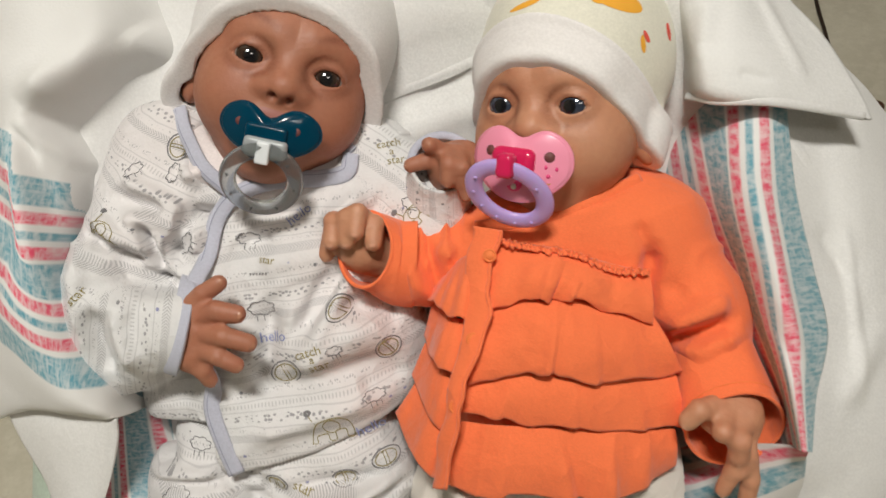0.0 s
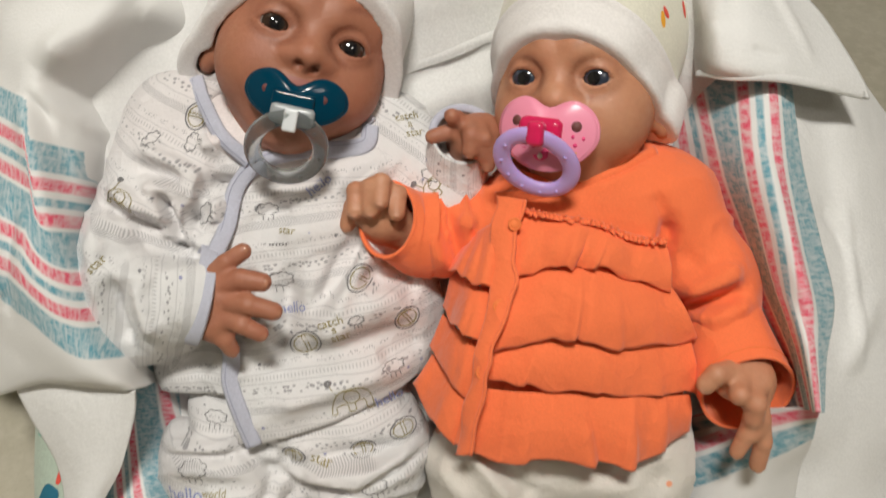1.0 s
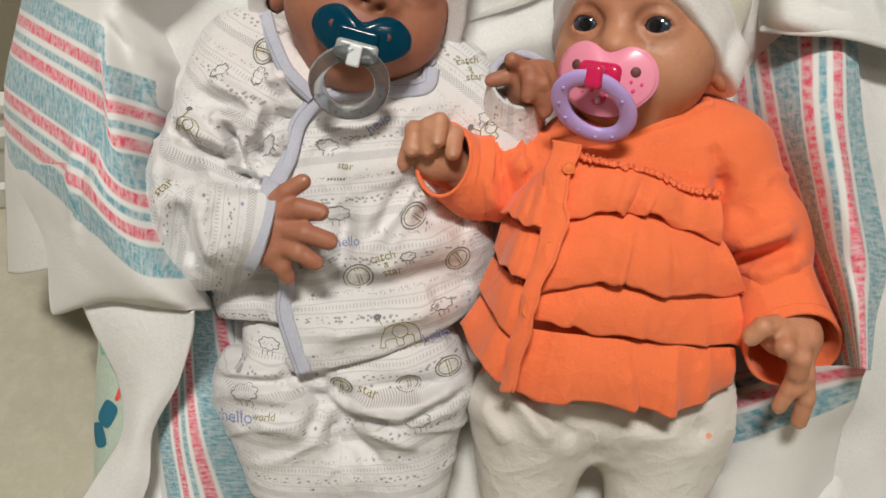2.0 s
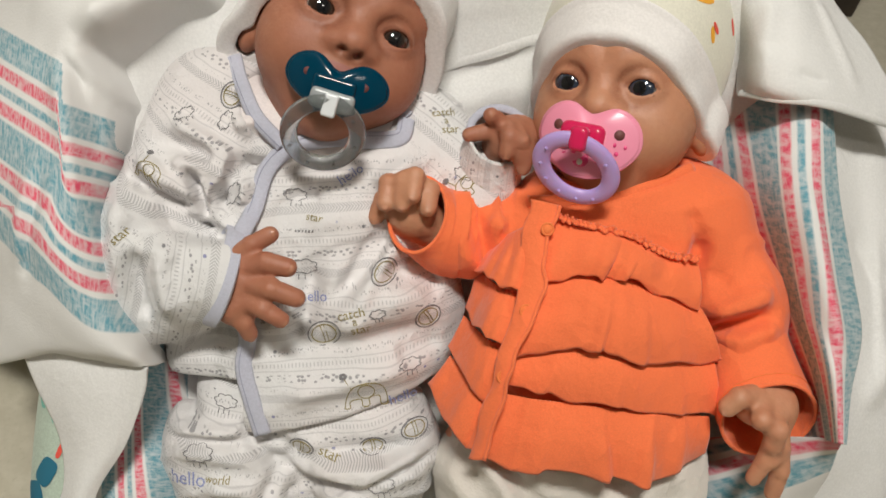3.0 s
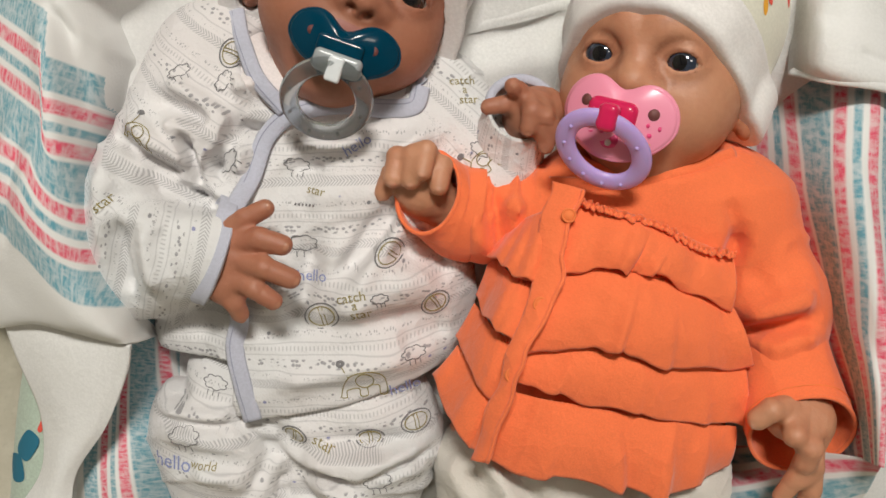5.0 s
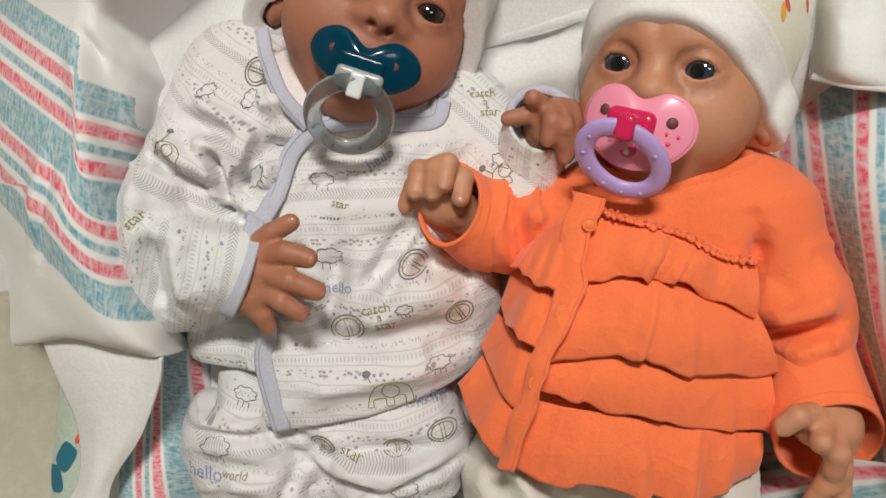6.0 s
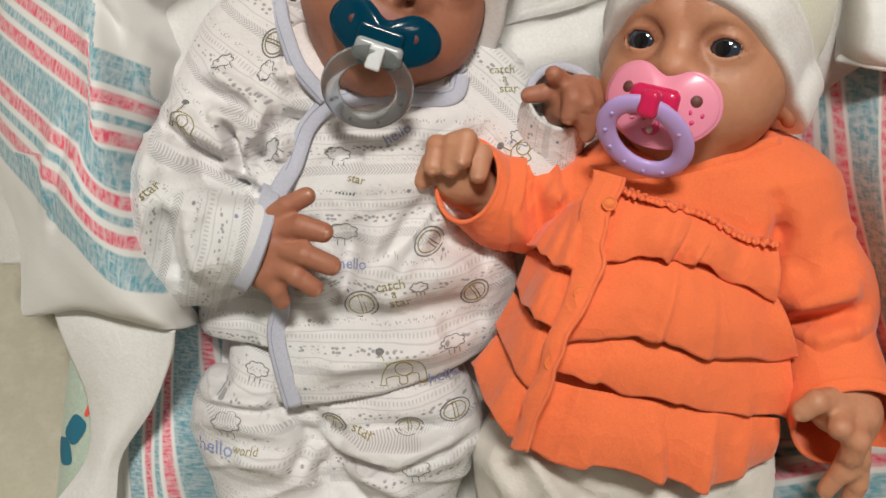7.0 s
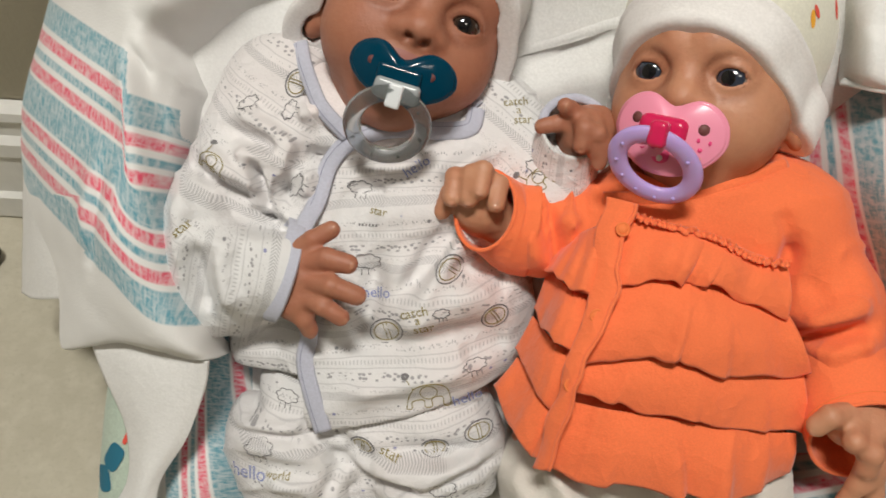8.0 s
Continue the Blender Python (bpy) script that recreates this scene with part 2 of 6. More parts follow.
CEILING_MAT = wall_paint("ceiling_white", (0.62, 0.605, 0.57))
DARK_WOOD = plain("dark_wood", (0.030, 0.017, 0.012), 0.4, vary=0.4, scale=30.0)
LAMP_GLOW = bpy.data.materials.new("lamp_diffuser")
LAMP_GLOW.use_nodes = True
LAMP_GLOW.node_tree.nodes["Principled BSDF"].inputs["Emission Color"].default_value = (1.0, 0.91, 0.80, 1)
LAMP_GLOW.node_tree.nodes["Principled BSDF"].inputs["Emission Strength"].default_value = 4.0
BROWN_WOOD = plain("brown_wood", (0.09, 0.035, 0.015), 0.5, vary=0.3, scale=120.0)
GREY_INK = plain("grey_ink", (0.20, 0.195, 0.20), 0.85)
OLIVE_INK = plain("olive_ink", (0.29, 0.24, 0.085), 0.85)
BLUE_INK = plain("blue_ink", (0.27, 0.31, 0.56), 0.85)
ORANGE_INK = plain("orange_ink", (0.88, 0.42, 0.04), 0.85)
RED_INK = plain("red_ink", (0.80, 0.10, 0.07), 0.85)


# ---- mesh tools ----
def mesh_object(name, verts, faces, mats, face_mat=None, uv=None, parent=None, matrix=None, label="", smooth=True):
    """One mesh object from arrays of vertices and faces; uv is given vertex by vertex."""
    me = bpy.data.meshes.new(name)
    me.from_pydata([tuple(map(float, v)) for v in verts], [], [tuple(map(int, f)) for f in faces])
    for m in mats if isinstance(mats, (list, tuple)) else [mats]:
        me.materials.append(m)
    if face_mat is not None:
        me.polygons.foreach_set("material_index", np.asarray(face_mat, dtype=np.int32))
    if uv is not None:
        layer = me.uv_layers.new(name="UVMap")
        idx = np.empty(len(me.loops), dtype=np.int32)
        me.loops.foreach_get("vertex_index", idx)
        layer.data.foreach_set("uv", np.asarray(uv, dtype=np.float32)[idx].ravel())
    me.polygons.foreach_set("use_smooth", np.full(len(me.polygons), smooth))
    me.update()
    ob = new(name, me)
    if parent:
        ob.parent = parent
    if matrix is not None:
        ob.matrix_world = matrix
    if label:
        ob["label"] = label
    return ob


def part(name, bm, material, parent, label=""):
    me = bpy.data.meshes.new(name)
    bm.to_mesh(me)
    bm.free()
    me.materials.append(material)
    me.polygons.foreach_set("use_smooth", np.full(len(me.polygons), True))
    ob = new(name, me)
    ob.parent = parent
    if label:
        ob["label"] = label
    return ob


def thing(name, label, category, matrix=BED, group="", kind=""):
    ob = new(name)
    ob.empty_display_size = 0.02
    ob.matrix_world = matrix
    return tagged(ob, label, category, group, kind)


def arr(*p):
    return np.array(p, dtype=float)


def smooth_path(points, n):
    """n points along a Catmull-Rom curve through the given ones."""
    p = np.array(points, dtype=float)
    p = np.vstack([2 * p[0] - p[1], p, 2 * p[-1] - p[-2]])
    t = np.linspace(0, len(p) - 3 - 1e-6, n)
    i, f = t.astype(int), (t % 1)[:, None]
    a, b, c, d = p[i], p[i + 1], p[i + 2], p[i + 3]
    return 0.5 * (2 * b + (c - a) * f + (2 * a - 5 * b + 4 * c - d) * f**2 + (3 * b - a - 3 * c + d) * f**3)


def ripple(p, freq, seed, octaves=3):
    """Smooth pseudo-random relief, about -1 to 1, at the places p."""
    rng = np.random.RandomState(seed)
    out, amp = np.zeros(len(p)), 1.0
    for _ in range(octaves):
        for _ in range(3):
            d = rng.normal(size=3)
            d *= freq / np.linalg.norm(d)
            out += amp * np.sin(p @ d + rng.uniform(0, 6.28)) / 3
        freq, amp = freq * 1.9, amp * 0.55
    return out


def crumple(p, freq, seed):
    """Ridged relief like crumpled cotton, about -1 to 1: sharp crests, broad hollows."""
    warp = p + 0.35 / freq * np.stack([ripple(p, freq * 0.8, seed + 50, 2), ripple(p, freq * 0.8, seed + 51, 2), ripple(p, freq * 0.8, seed + 52, 2)], 1) * 2.2
    return 1.0 - 1.9 * np.sqrt(np.abs(ripple(warp, freq, seed, 1)) + 0.02)


def folds(p, lines):
    """Sum of soft creases: each runs from a to b (u, v), with a half-width and a height (minus: a valley)."""
    out = np.zeros(len(p))
    for a, b, width, height in lines:
        a, b = np.array(a[:2]), np.array(b[:2])
        d = b - a
        k = np.clip(((p[:, :2] - a) @ d) / (d @ d), 0, 1)
        dist = np.linalg.norm(p[:, :2] - a - k[:, None] * d, axis=1)
        fade = np.minimum(1, 4 * np.minimum(k, 1 - k) + 0.25)
        out += height * fade * np.exp(-((dist / width) ** 2))
    return out


def rucks(p, a, b, reach, count, amp, seed):
    """Wrinkles that run round a limb from a to b: irregular, sharper on their crests, fading away from the limb."""
    a, b = np.array(a, float), np.array(b, float)
    d = b - a
    k = ((p - a) @ d) / (d @ d)
    off = p - a - np.clip(k, 0, 1)[:, None] * d
    far = np.linalg.norm(off, axis=1)
    rng = np.random.RandomState(seed)
    side = np.cross(d, (0, 0, 1.0))
    s = (off @ side) / np.linalg.norm(side) / reach
    phase = 2 * np.pi * count * k + rng.uniform(-1.5, 1.5) * s + 1.1 * np.sin(3.1 * s + seed) + 1.6 * np.sin(5.0 * k + 2.3 * s + seed)
    wave = np.sin(phase) + 0.45 * np.sin(1.83 * phase + 2.0 * s + seed)
    wave = 1.0 - 1.6 * np.abs(np.sin(phase / 2 + 0.6 * wave)) ** 0.8
    return amp * wave * np.clip(1.6 - far / reach, 0, 1) * np.clip(1.25 - np.abs(2 * k - 1), 0, 1) * (0.6 + 0.4 * np.sin(2.2 * s + 4 * k + seed))


# signed distances
def capsule(p, a, b, ra, rb=None):
    a, b = np.array(a, float), np.array(b, float)
    rb = ra if rb is None else rb
    d = b - a
    k = np.clip(((p - a) @ d) / max(d @ d, 1e-9), 0, 1)
    return np.linalg.norm(p - a - k[:, None] * d, axis=1) - (ra + (rb - ra) * k)


def ellipsoid(p, c, r):
    q, r = p - np.array(c, float), np.array(r, float)
    k0 = np.linalg.norm(q / r, axis=1)
    return k0 * (k0 - 1) / np.maximum(np.linalg.norm(q / r**2, axis=1), 1e-9)


def round_box(p, c, half, r, turn=0.0):
    q = p - np.array(c, float)
    s, k = math.sin(radians(turn)), math.cos(radians(turn))
    q = np.stack([q[:, 0] * k + q[:, 1] * s, -q[:, 0] * s + q[:, 1] * k, q[:, 2]], 1)
    q = np.abs(q) - (np.array(half, float) - r)
    return np.linalg.norm(np.maximum(q, 0), axis=1) + np.minimum(q.max(axis=1), 0) - r


def blend(a, b, k):
    h = np.clip(0.5 + 0.5 * (b - a) / k, 0, 1)
    return b + (a - b) * h - k * h * (1 - h)


def carve(a, b, k):
    return -blend(-a, b, k)


def surface(f, lo, hi, h):
    """Vertices and quads of the zero surface of f in a box, by averaging the crossings of each cell."""
    lo = np.array(lo, float)
    n = np.ceil((np.array(hi) - lo) / h).astype(int) + 1
    ax = [lo[i] + h * np.arange(n[i]) for i in range(3)]
    grid = np.stack(np.meshgrid(*ax, indexing="ij"), -1).reshape(-1, 3)
    val = f(grid).reshape(n)
    inside = val < 0
    m = n - 1
    total, count = np.zeros((*m, 3)), np.zeros(m)
    corner = lambda o: tuple(slice(o[i], o[i] + m[i]) for i in range(3))
    for axis in range(3):
        others = [i for i in range(3) if i != axis]
        for s in (0, 1):
            for t in (0, 1):
                o0 = [0, 0, 0]
                o0[others[0]], o0[others[1]] = s, t
                o1 = list(o0)
                o1[axis] = 1
                v0, v1 = val[corner(o0)], val[corner(o1)]
                hit = (v0 < 0) != (v1 < 0)
                k = np.where(hit, v0 / np.where(hit, v0 - v1, 1), 0)
                pos = np.broadcast_to(np.array(o0, float), (*m, 3)).copy()
                pos[..., axis] = k
                total += np.where(hit[..., None], pos, 0)
                count += hit
    act = count > 0
    index = np.full(m, -1)
    index[act] = np.arange(act.sum())
    verts = (total[act] / count[act][:, None] + np.argwhere(act)) * h + lo
    quads = []
    for axis in range(3):
        a1, a2 = [(1, 2), (2, 0), (0, 1)][axis]
        s0, s1 = [slice(None)] * 3, [slice(None)] * 3
        s0[axis], s1[axis] = slice(0, -1), slice(1, None)
        c0, c1 = inside[tuple(s0)], inside[tuple(s1)]
        for flip in (False, True):
            e = np.argwhere((c0 & ~c1) if not flip else (~c0 & c1))
            e = e[(e[:, a1] > 0) & (e[:, a2] > 0) & (e[:, a1] < n[a1] - 1) & (e[:, a2] < n[a2] - 1)]
            if not len(e):
                continue
            ring = []
            for da, db in ((1, 1), (0, 1), (0, 0), (1, 0)):
                q = e.copy()
                q[:, a1] -= da
                q[:, a2] -= db
                ring.append(index[q[:, 0], q[:, 1], q[:, 2]])
            ring = np.stack(ring, 1)
            quads.append(ring[:, ::-1] if flip else ring)
    return verts, np.vstack(quads)


def top_of(f, u, v, start=0.05, low=-0.14):
    """The height at which something falling on (u, v) meets the surface of f."""
    p = np.stack([np.asarray(u, float), np.asarray(v, float), np.full(len(u), start)], 1)
    for _ in range(26):
        d = f(p)
        p[:, 2] = np.maximum(p[:, 2] - np.maximum(d, -0.002) * 0.9, low)
    return p[:, 2]


def net_points(net, nu, nv):
    """A smooth grid of nv rows and nu columns through a coarse net of points."""
    rows = np.array([smooth_path(r, nu) for r in net])
    return np.stack([smooth_path(rows[:, j], nv) for j in range(nu)], 1)


def sheet(name, grid, mat, thick=0.0016, uv=None, closed=False, parent=None, matrix=None, label="", face_mat=None):
    """A cloth of some thickness on a grid of points (rows, columns, 3)."""
    g = np.asarray(grid, float)
    nv, nu = g.shape[:2]
    du = (np.roll(g, -1, 1) - np.roll(g, 1, 1)) if closed else np.gradient(g, axis=1)
    dv = np.gradient(g, axis=0)
    nrm = np.cross(du, dv)
    nrm /= np.maximum(np.linalg.norm(nrm, axis=2, keepdims=True), 1e-12)
    top, low = (g + nrm * thick / 2).reshape(-1, 3), (g - nrm * thick / 2).reshape(-1, 3)
    n = nu * nv
    wrap = nu if closed else nu - 1
    faces = []
    for i in range(nv - 1):
        for j in range(wrap):
            a, b = i * nu + j, i * nu + (j + 1) % nu
            c, d = b + nu, a + nu
            faces.append((a, b, c, d))
            faces.append((n + d, n + c, n + b, n + a))
    for j in range(wrap):
        a, b = j, (j + 1) % nu
        faces.append((a, n + a, n + b, b))
        a, b = a + n - nu, b + n - nu
        faces.append((b, n + b, n + a, a))
    if not closed:
        for i in range(nv - 1):
            a, d = i * nu, i * nu + nu
            faces.append((d, n + d, n + a, a))
            a, d = a + nu - 1, d + nu - 1
            faces.append((a, n + a, n + d, d))
    if uv is not None:
        uv = np.vstack([np.asarray(uv).reshape(-1, 2)] * 2)
    return mesh_object(name, np.vstack([top, low]), faces, mat, uv=uv, parent=parent, matrix=matrix, label=label)


def rope(name, path, ra, rb, mat, parent=None, matrix=None, label="", closed=False, up=(0, 0, 1), sides=10, ends=True):
    """A band of oval section (ra wide, rb high) along a path."""
    p = np.asarray(path, float)
    tan = (np.roll(p, -1, 0) - np.roll(p, 1, 0)) if closed else np.gradient(p, axis=0)
    tan /= np.linalg.norm(tan, axis=1, keepdims=True)
    side = np.cross(tan, np.array(up, float))
    side /= np.maximum(np.linalg.norm(side, axis=1, keepdims=True), 1e-9)
    high = np.cross(side, tan)
    a = np.linspace(0, 2 * np.pi, sides, endpoint=False)
    k = np.ones(len(p))
    ring = p[:, None] + (np.cos(a)[None, :, None] * side[:, None] * ra + np.sin(a)[None, :, None] * high[:, None] * rb) * k[:, None, None]
    n = len(p)
    faces = [(i * sides + j, ((i + 1) % n) * sides + j, ((i + 1) % n) * sides + (j + 1) % sides, i * sides + (j + 1) % sides)
             for i in range(n if closed else n - 1) for j in range(sides)]
    if not closed:
        faces += [tuple(range(sides)), tuple(reversed(range((n - 1) * sides, n * sides)))]
    return mesh_object(name, ring.reshape(-1, 3), faces, mat, parent=parent, matrix=matrix, label=label)


def loft(centres, radii, normals, n_along, n_round, waves=0.0, seed=0):
    """Rings of an open tube: centres, (across, high) radii and the way the tube runs, as a grid for sheet()."""
    c, r, d = smooth_path(centres, n_along), smooth_path(radii, n_along), smooth_path(normals, n_along)
    d /= np.linalg.norm(d, axis=1, keepdims=True)
    a = np.linspace(0, 2 * np.pi, n_round, endpoint=False)
    side = np.cross(d, arr(0, 0, 1))
    side /= np.linalg.norm(side, axis=1, keepdims=True)
    high = np.cross(side, d)
    g = c[:, None] + side[:, None] * (np.cos(a)[None, :, None] * r[:, :1][:, None]) + high[:, None] * (np.sin(a)[None, :, None] * r[:, 1:2][:, None])
    if waves:
        w = ripple(g.reshape(-1, 3), 90.0, seed, 2).reshape(g.shape[:2])
        g = g + (g - c[:, None]) * (waves * w / np.mean(r))[..., None]
    return g


def box_mesh(bm, lo, hi, bevel=0.0):
    m = Matrix.Translation([(a + b) / 2 for a, b in zip(lo, hi)]) @ Matrix.Diagonal([b - a for a, b in zip(lo, hi)] + [1])
    r = bmesh.ops.create_cube(bm, size=1.0, matrix=m)
    if bevel:
        edges = list({e for v in r["verts"] for e in v.link_edges})
        bmesh.ops.bevel(bm, geom=edges, offset=bevel, segments=2, affect="EDGES", profile=0.6)
    return bm


def structure(name, lo, hi, mat, label, bevel=0.0, matrix=None):
    bm = box_mesh(bmesh.new(), lo, hi, bevel)
    me = bpy.data.meshes.new(name)
    bm.to_mesh(me)
    bm.free()
    me.materials.append(mat)
    ob = new(name, me)
    if matrix is not None:
        ob.matrix_world = matrix
    return tagged(ob, label, name.split("_")[0], kind="structure")


# ---- the room ----
X0, X1, Y0, Y1 = -1.9, 1.9, -2.6, 2.0
WALL_TURN = pose(-0.45, 0.478, 0, 0, 0, 3.0)   # the near piece of wall, slightly turned, with a corner behind the lounger
structure("floor", (X0, Y0, -0.05), (X1, Y1, 0.0), FLOOR_MAT, "beige speckled vinyl floor")
structure("wall_1", (-1.44, 0.0, 0.0), (0.28, 1.50, ROOM_H), WALL_MAT, "olive-beige painted wall with a corner", matrix=WALL_TURN)
structure("wall_north", (X0, Y1, 0.0), (X1, Y1 + 0.1, ROOM_H), WALL_MAT, "olive-beige painted wall")
structure("wall_south", (X0, Y0 - 0.1, 0.0), (X1, Y0, ROOM_H), SIDE_WALL_MAT, "tan painted wall")
structure("wall_west", (X0 - 0.1, Y0, 0.0), (X0, Y1, ROOM_H), SIDE_WALL_MAT, "tan painted wall")
structure("wall_east", (X1, Y0, 0.0), (X1 + 0.1, Y1, ROOM_H), SIDE_WALL_MAT, "tan painted wall")
structure("ceiling", (X0, Y0, ROOM_H), (X1, Y1, ROOM_H + 0.1), CEILING_MAT, "plain white ceiling")


def baseboard():
    """A moulded white skirting: a profile drawn out along the wall."""
    prof = [(0, 0), (-0.016, 0), (-0.018, 0.004), (-0.018, 0.028), (-0.013, 0.032), (-0.013, 0.074), (-0.0155, 0.078), (-0.0155, 0.092),
            (-0.010, 0.098), (-0.010, 0.112), (-0.013, 0.116), (-0.012, 0.124), (-0.006, 0.128), (0, 0.128)]
    n = len(prof)
    verts = [(x, y, z) for x in (-1.43, 0.27) for y, z in prof]
    faces = [(i, i + 1, n + i + 1, n + i) for i in range(n - 1)] + [tuple(range(n))[::-1], tuple(range(n, 2 * n))]
    ob = mesh_object("baseboard", verts, faces, BASE_MAT, matrix=WALL_TURN @ pose(0, -0.001, 0), smooth=False)
    return tagged(ob, "moulded white painted baseboard along the wall", "baseboard", kind="structure")


baseboard()


def ceiling_light(x, y, size):
    t = thing("ceiling_light", "flat white ceiling light panel, switched on, out of view", "ceiling light", pose(x, y, ROOM_H), group="ceiling lights")
    bm = bmesh.new()
    for lo, hi in (((-size / 2 - 0.03, -size / 4 - 0.03, -0.05), (-size / 2, size / 4 + 0.03, 0)), ((size / 2, -size / 4 - 0.03, -0.05), (size / 2 + 0.03, size / 4 + 0.03, 0)),
                   ((-size / 2, -size / 4 - 0.03, -0.05), (size / 2, -size / 4, 0)), ((-size / 2, size / 4, -0.05), (size / 2, size / 4 + 0.03, 0))):
        box_mesh(bm, lo, hi)
    part("frame", bm, BASE_MAT, t)
    part("diffuser", box_mesh(bmesh.new(), (-size / 2, -size / 4, -0.02), (size / 2, size / 4, -0.002)), LAMP_GLOW, t)


ceiling_light(-0.14, -0.22, 0.45)
# unseen panel, added to go with the fill lamp
ceiling_light(0.9, -0.9, 0.6)


def side_table():
    """A dark wooden table behind, of which one leg shows."""
    t = thing("side_table", "dark brown wooden table standing on the floor", "table", pose(0.445, 0.945, 0))
    for x, y in ((0.0, 0.0), (0.62, 0.0), (0.0, 0.42), (0.62, 0.42)):
        part("leg", box_mesh(bmesh.new(), (x, y, 0.0), (x + 0.062, y + 0.062, 0.70), 0.004), DARK_WOOD, t)
    part("tabletop", box_mesh(bmesh.new(), (-0.02, -0.02, 0.70), (0.70, 0.50, 0.735), 0.005), DARK_WOOD, t)
    part("apron", box_mesh(bmesh.new(), (0.062, 0.02, 0.62), (0.62, 0.04, 0.70), 0.002), DARK_WOOD, t)


side_table()


def floor_oddment(name, label, category, x, y, size, mat):
    """A small dark thing that lies on the floor."""
    v, q = surface(lambda p: ellipsoid(p, (0, 0, size[2]), size) + 0.0012 * ripple(p, 160, 2, 2), [-1.3 * c for c in size], [1.3 * size[0], 1.3 * size[1], 2.4 * size[2]], min(size) / 4)
    ob = mesh_object(name, v - arr(0, 0, v[:, 2].min()), q, mat, matrix=pose(x, y, 0, 0, 0, 30))
    tagged(ob, label, category)


floor_oddment("wooden_knob", "small dark brown wooden knob lying on the floor", "knob", 0.445, 0.70, (0.012, 0.009, 0.008), BROWN_WOOD)
floor_oddment("door_stop", "small black rubber door stop beside the baseboard", "door stop", -0.462, 0.408, (0.016, 0.013, 0.010), DARK_WOOD)


def floor_cable():
    """A thin dark cable that lies along the floor."""
    path = smooth_path([(0.442, 0.935, 0.003), (0.435, 0.883, 0.003), (0.431, 0.834, 0.003), (0.425, 0.787, 0.003), (0.416, 0.744, 0.003)], 40)
    path[:, 2] = 0.0022
    ob = rope("cable", path, 0.0022, 0.0022, DARK_WOOD, sides=8)
    tagged(ob, "thin dark cable lying on the beige floor", "cable")


floor_cable()


# ---- the reclined lounger that carries the dolls ----
def lounger():
    t = thing("infant_lounger", "reclined padded lounger with pale green printed cover", "infant lounger")

    def pad(name, f, lo, hi, h, label=""):
        v, q = surface(f, lo, hi, h)
        return mesh_object(name, v, q, GREEN_PRINT, parent=t, label=label)

    pad("base_cushion", lambda p: round_box(p, (-0.045, -0.03, -0.150), (0.200, 0.215, 0.028), 0.024) + 0.001 * ripple(p, 40, 3, 2), (-0.27, -0.27, -0.19), (0.20, 0.21, -0.11), 0.008)
    for side, u, end in (("side_bolster", -0.232, 0.165), ("side_bolster", 0.205, 0.045)):
        pad(side, lambda p: capsule(p, (u, -0.235, -0.105), (u, end, -0.105), 0.034) + 0.001 * ripple(p, 50, 5, 2), (u - 0.06, -0.29, -0.16), (u + 0.06, 0.21, -0.05), 0.006)
    pad("head_bolster", lambda p: capsule(p, (-0.185, 0.165, -0.115), (0.085, 0.165, -0.115), 0.03), (-0.25, 0.12, -0.16), (0.24, 0.21, -0.07), 0.006)
    # a wedge under the cushion, standing on the floor
    prof = [(-0.02, 0.0), (0.452, 0.0), (0.452, 0.215), (0.425, 0.225)]
    lowest = BED @ Vector((0, -0.232, -0.176))
    high = BED @ Vector((0, 0.17, -0.176))
    prof = [(lowest.y + 0.01, 0.0), (high.y, 0.0), (high.y, high.z - 0.001), (lowest.y + 0.01, max(0.012, lowest.z))]
    n = len(prof)
    verts = [(x, y, z) for x in (-0.23, 0.14) for y, z in prof]
    faces = [(i, (i + 1) % n, n + (i + 1) % n, n + i) for i in range(n)] + [tuple(range(n))[::-1], tuple(range(n, 2 * n))]
    verts = [tuple(BED_IN @ Vector(v)) for v in verts]
    mesh_object("wedge_base", verts, faces, GREEN_PRINT, parent=t, smooth=False)
    return t


LOUNGER = lounger()


# ---- blankets ----
def cloth_relief(g, freq, amp, seed):
    g = g.copy()
    g[..., 2] += amp * ripple(g.reshape(-1, 3), freq, seed).reshape(g.shape[:2])
    return g


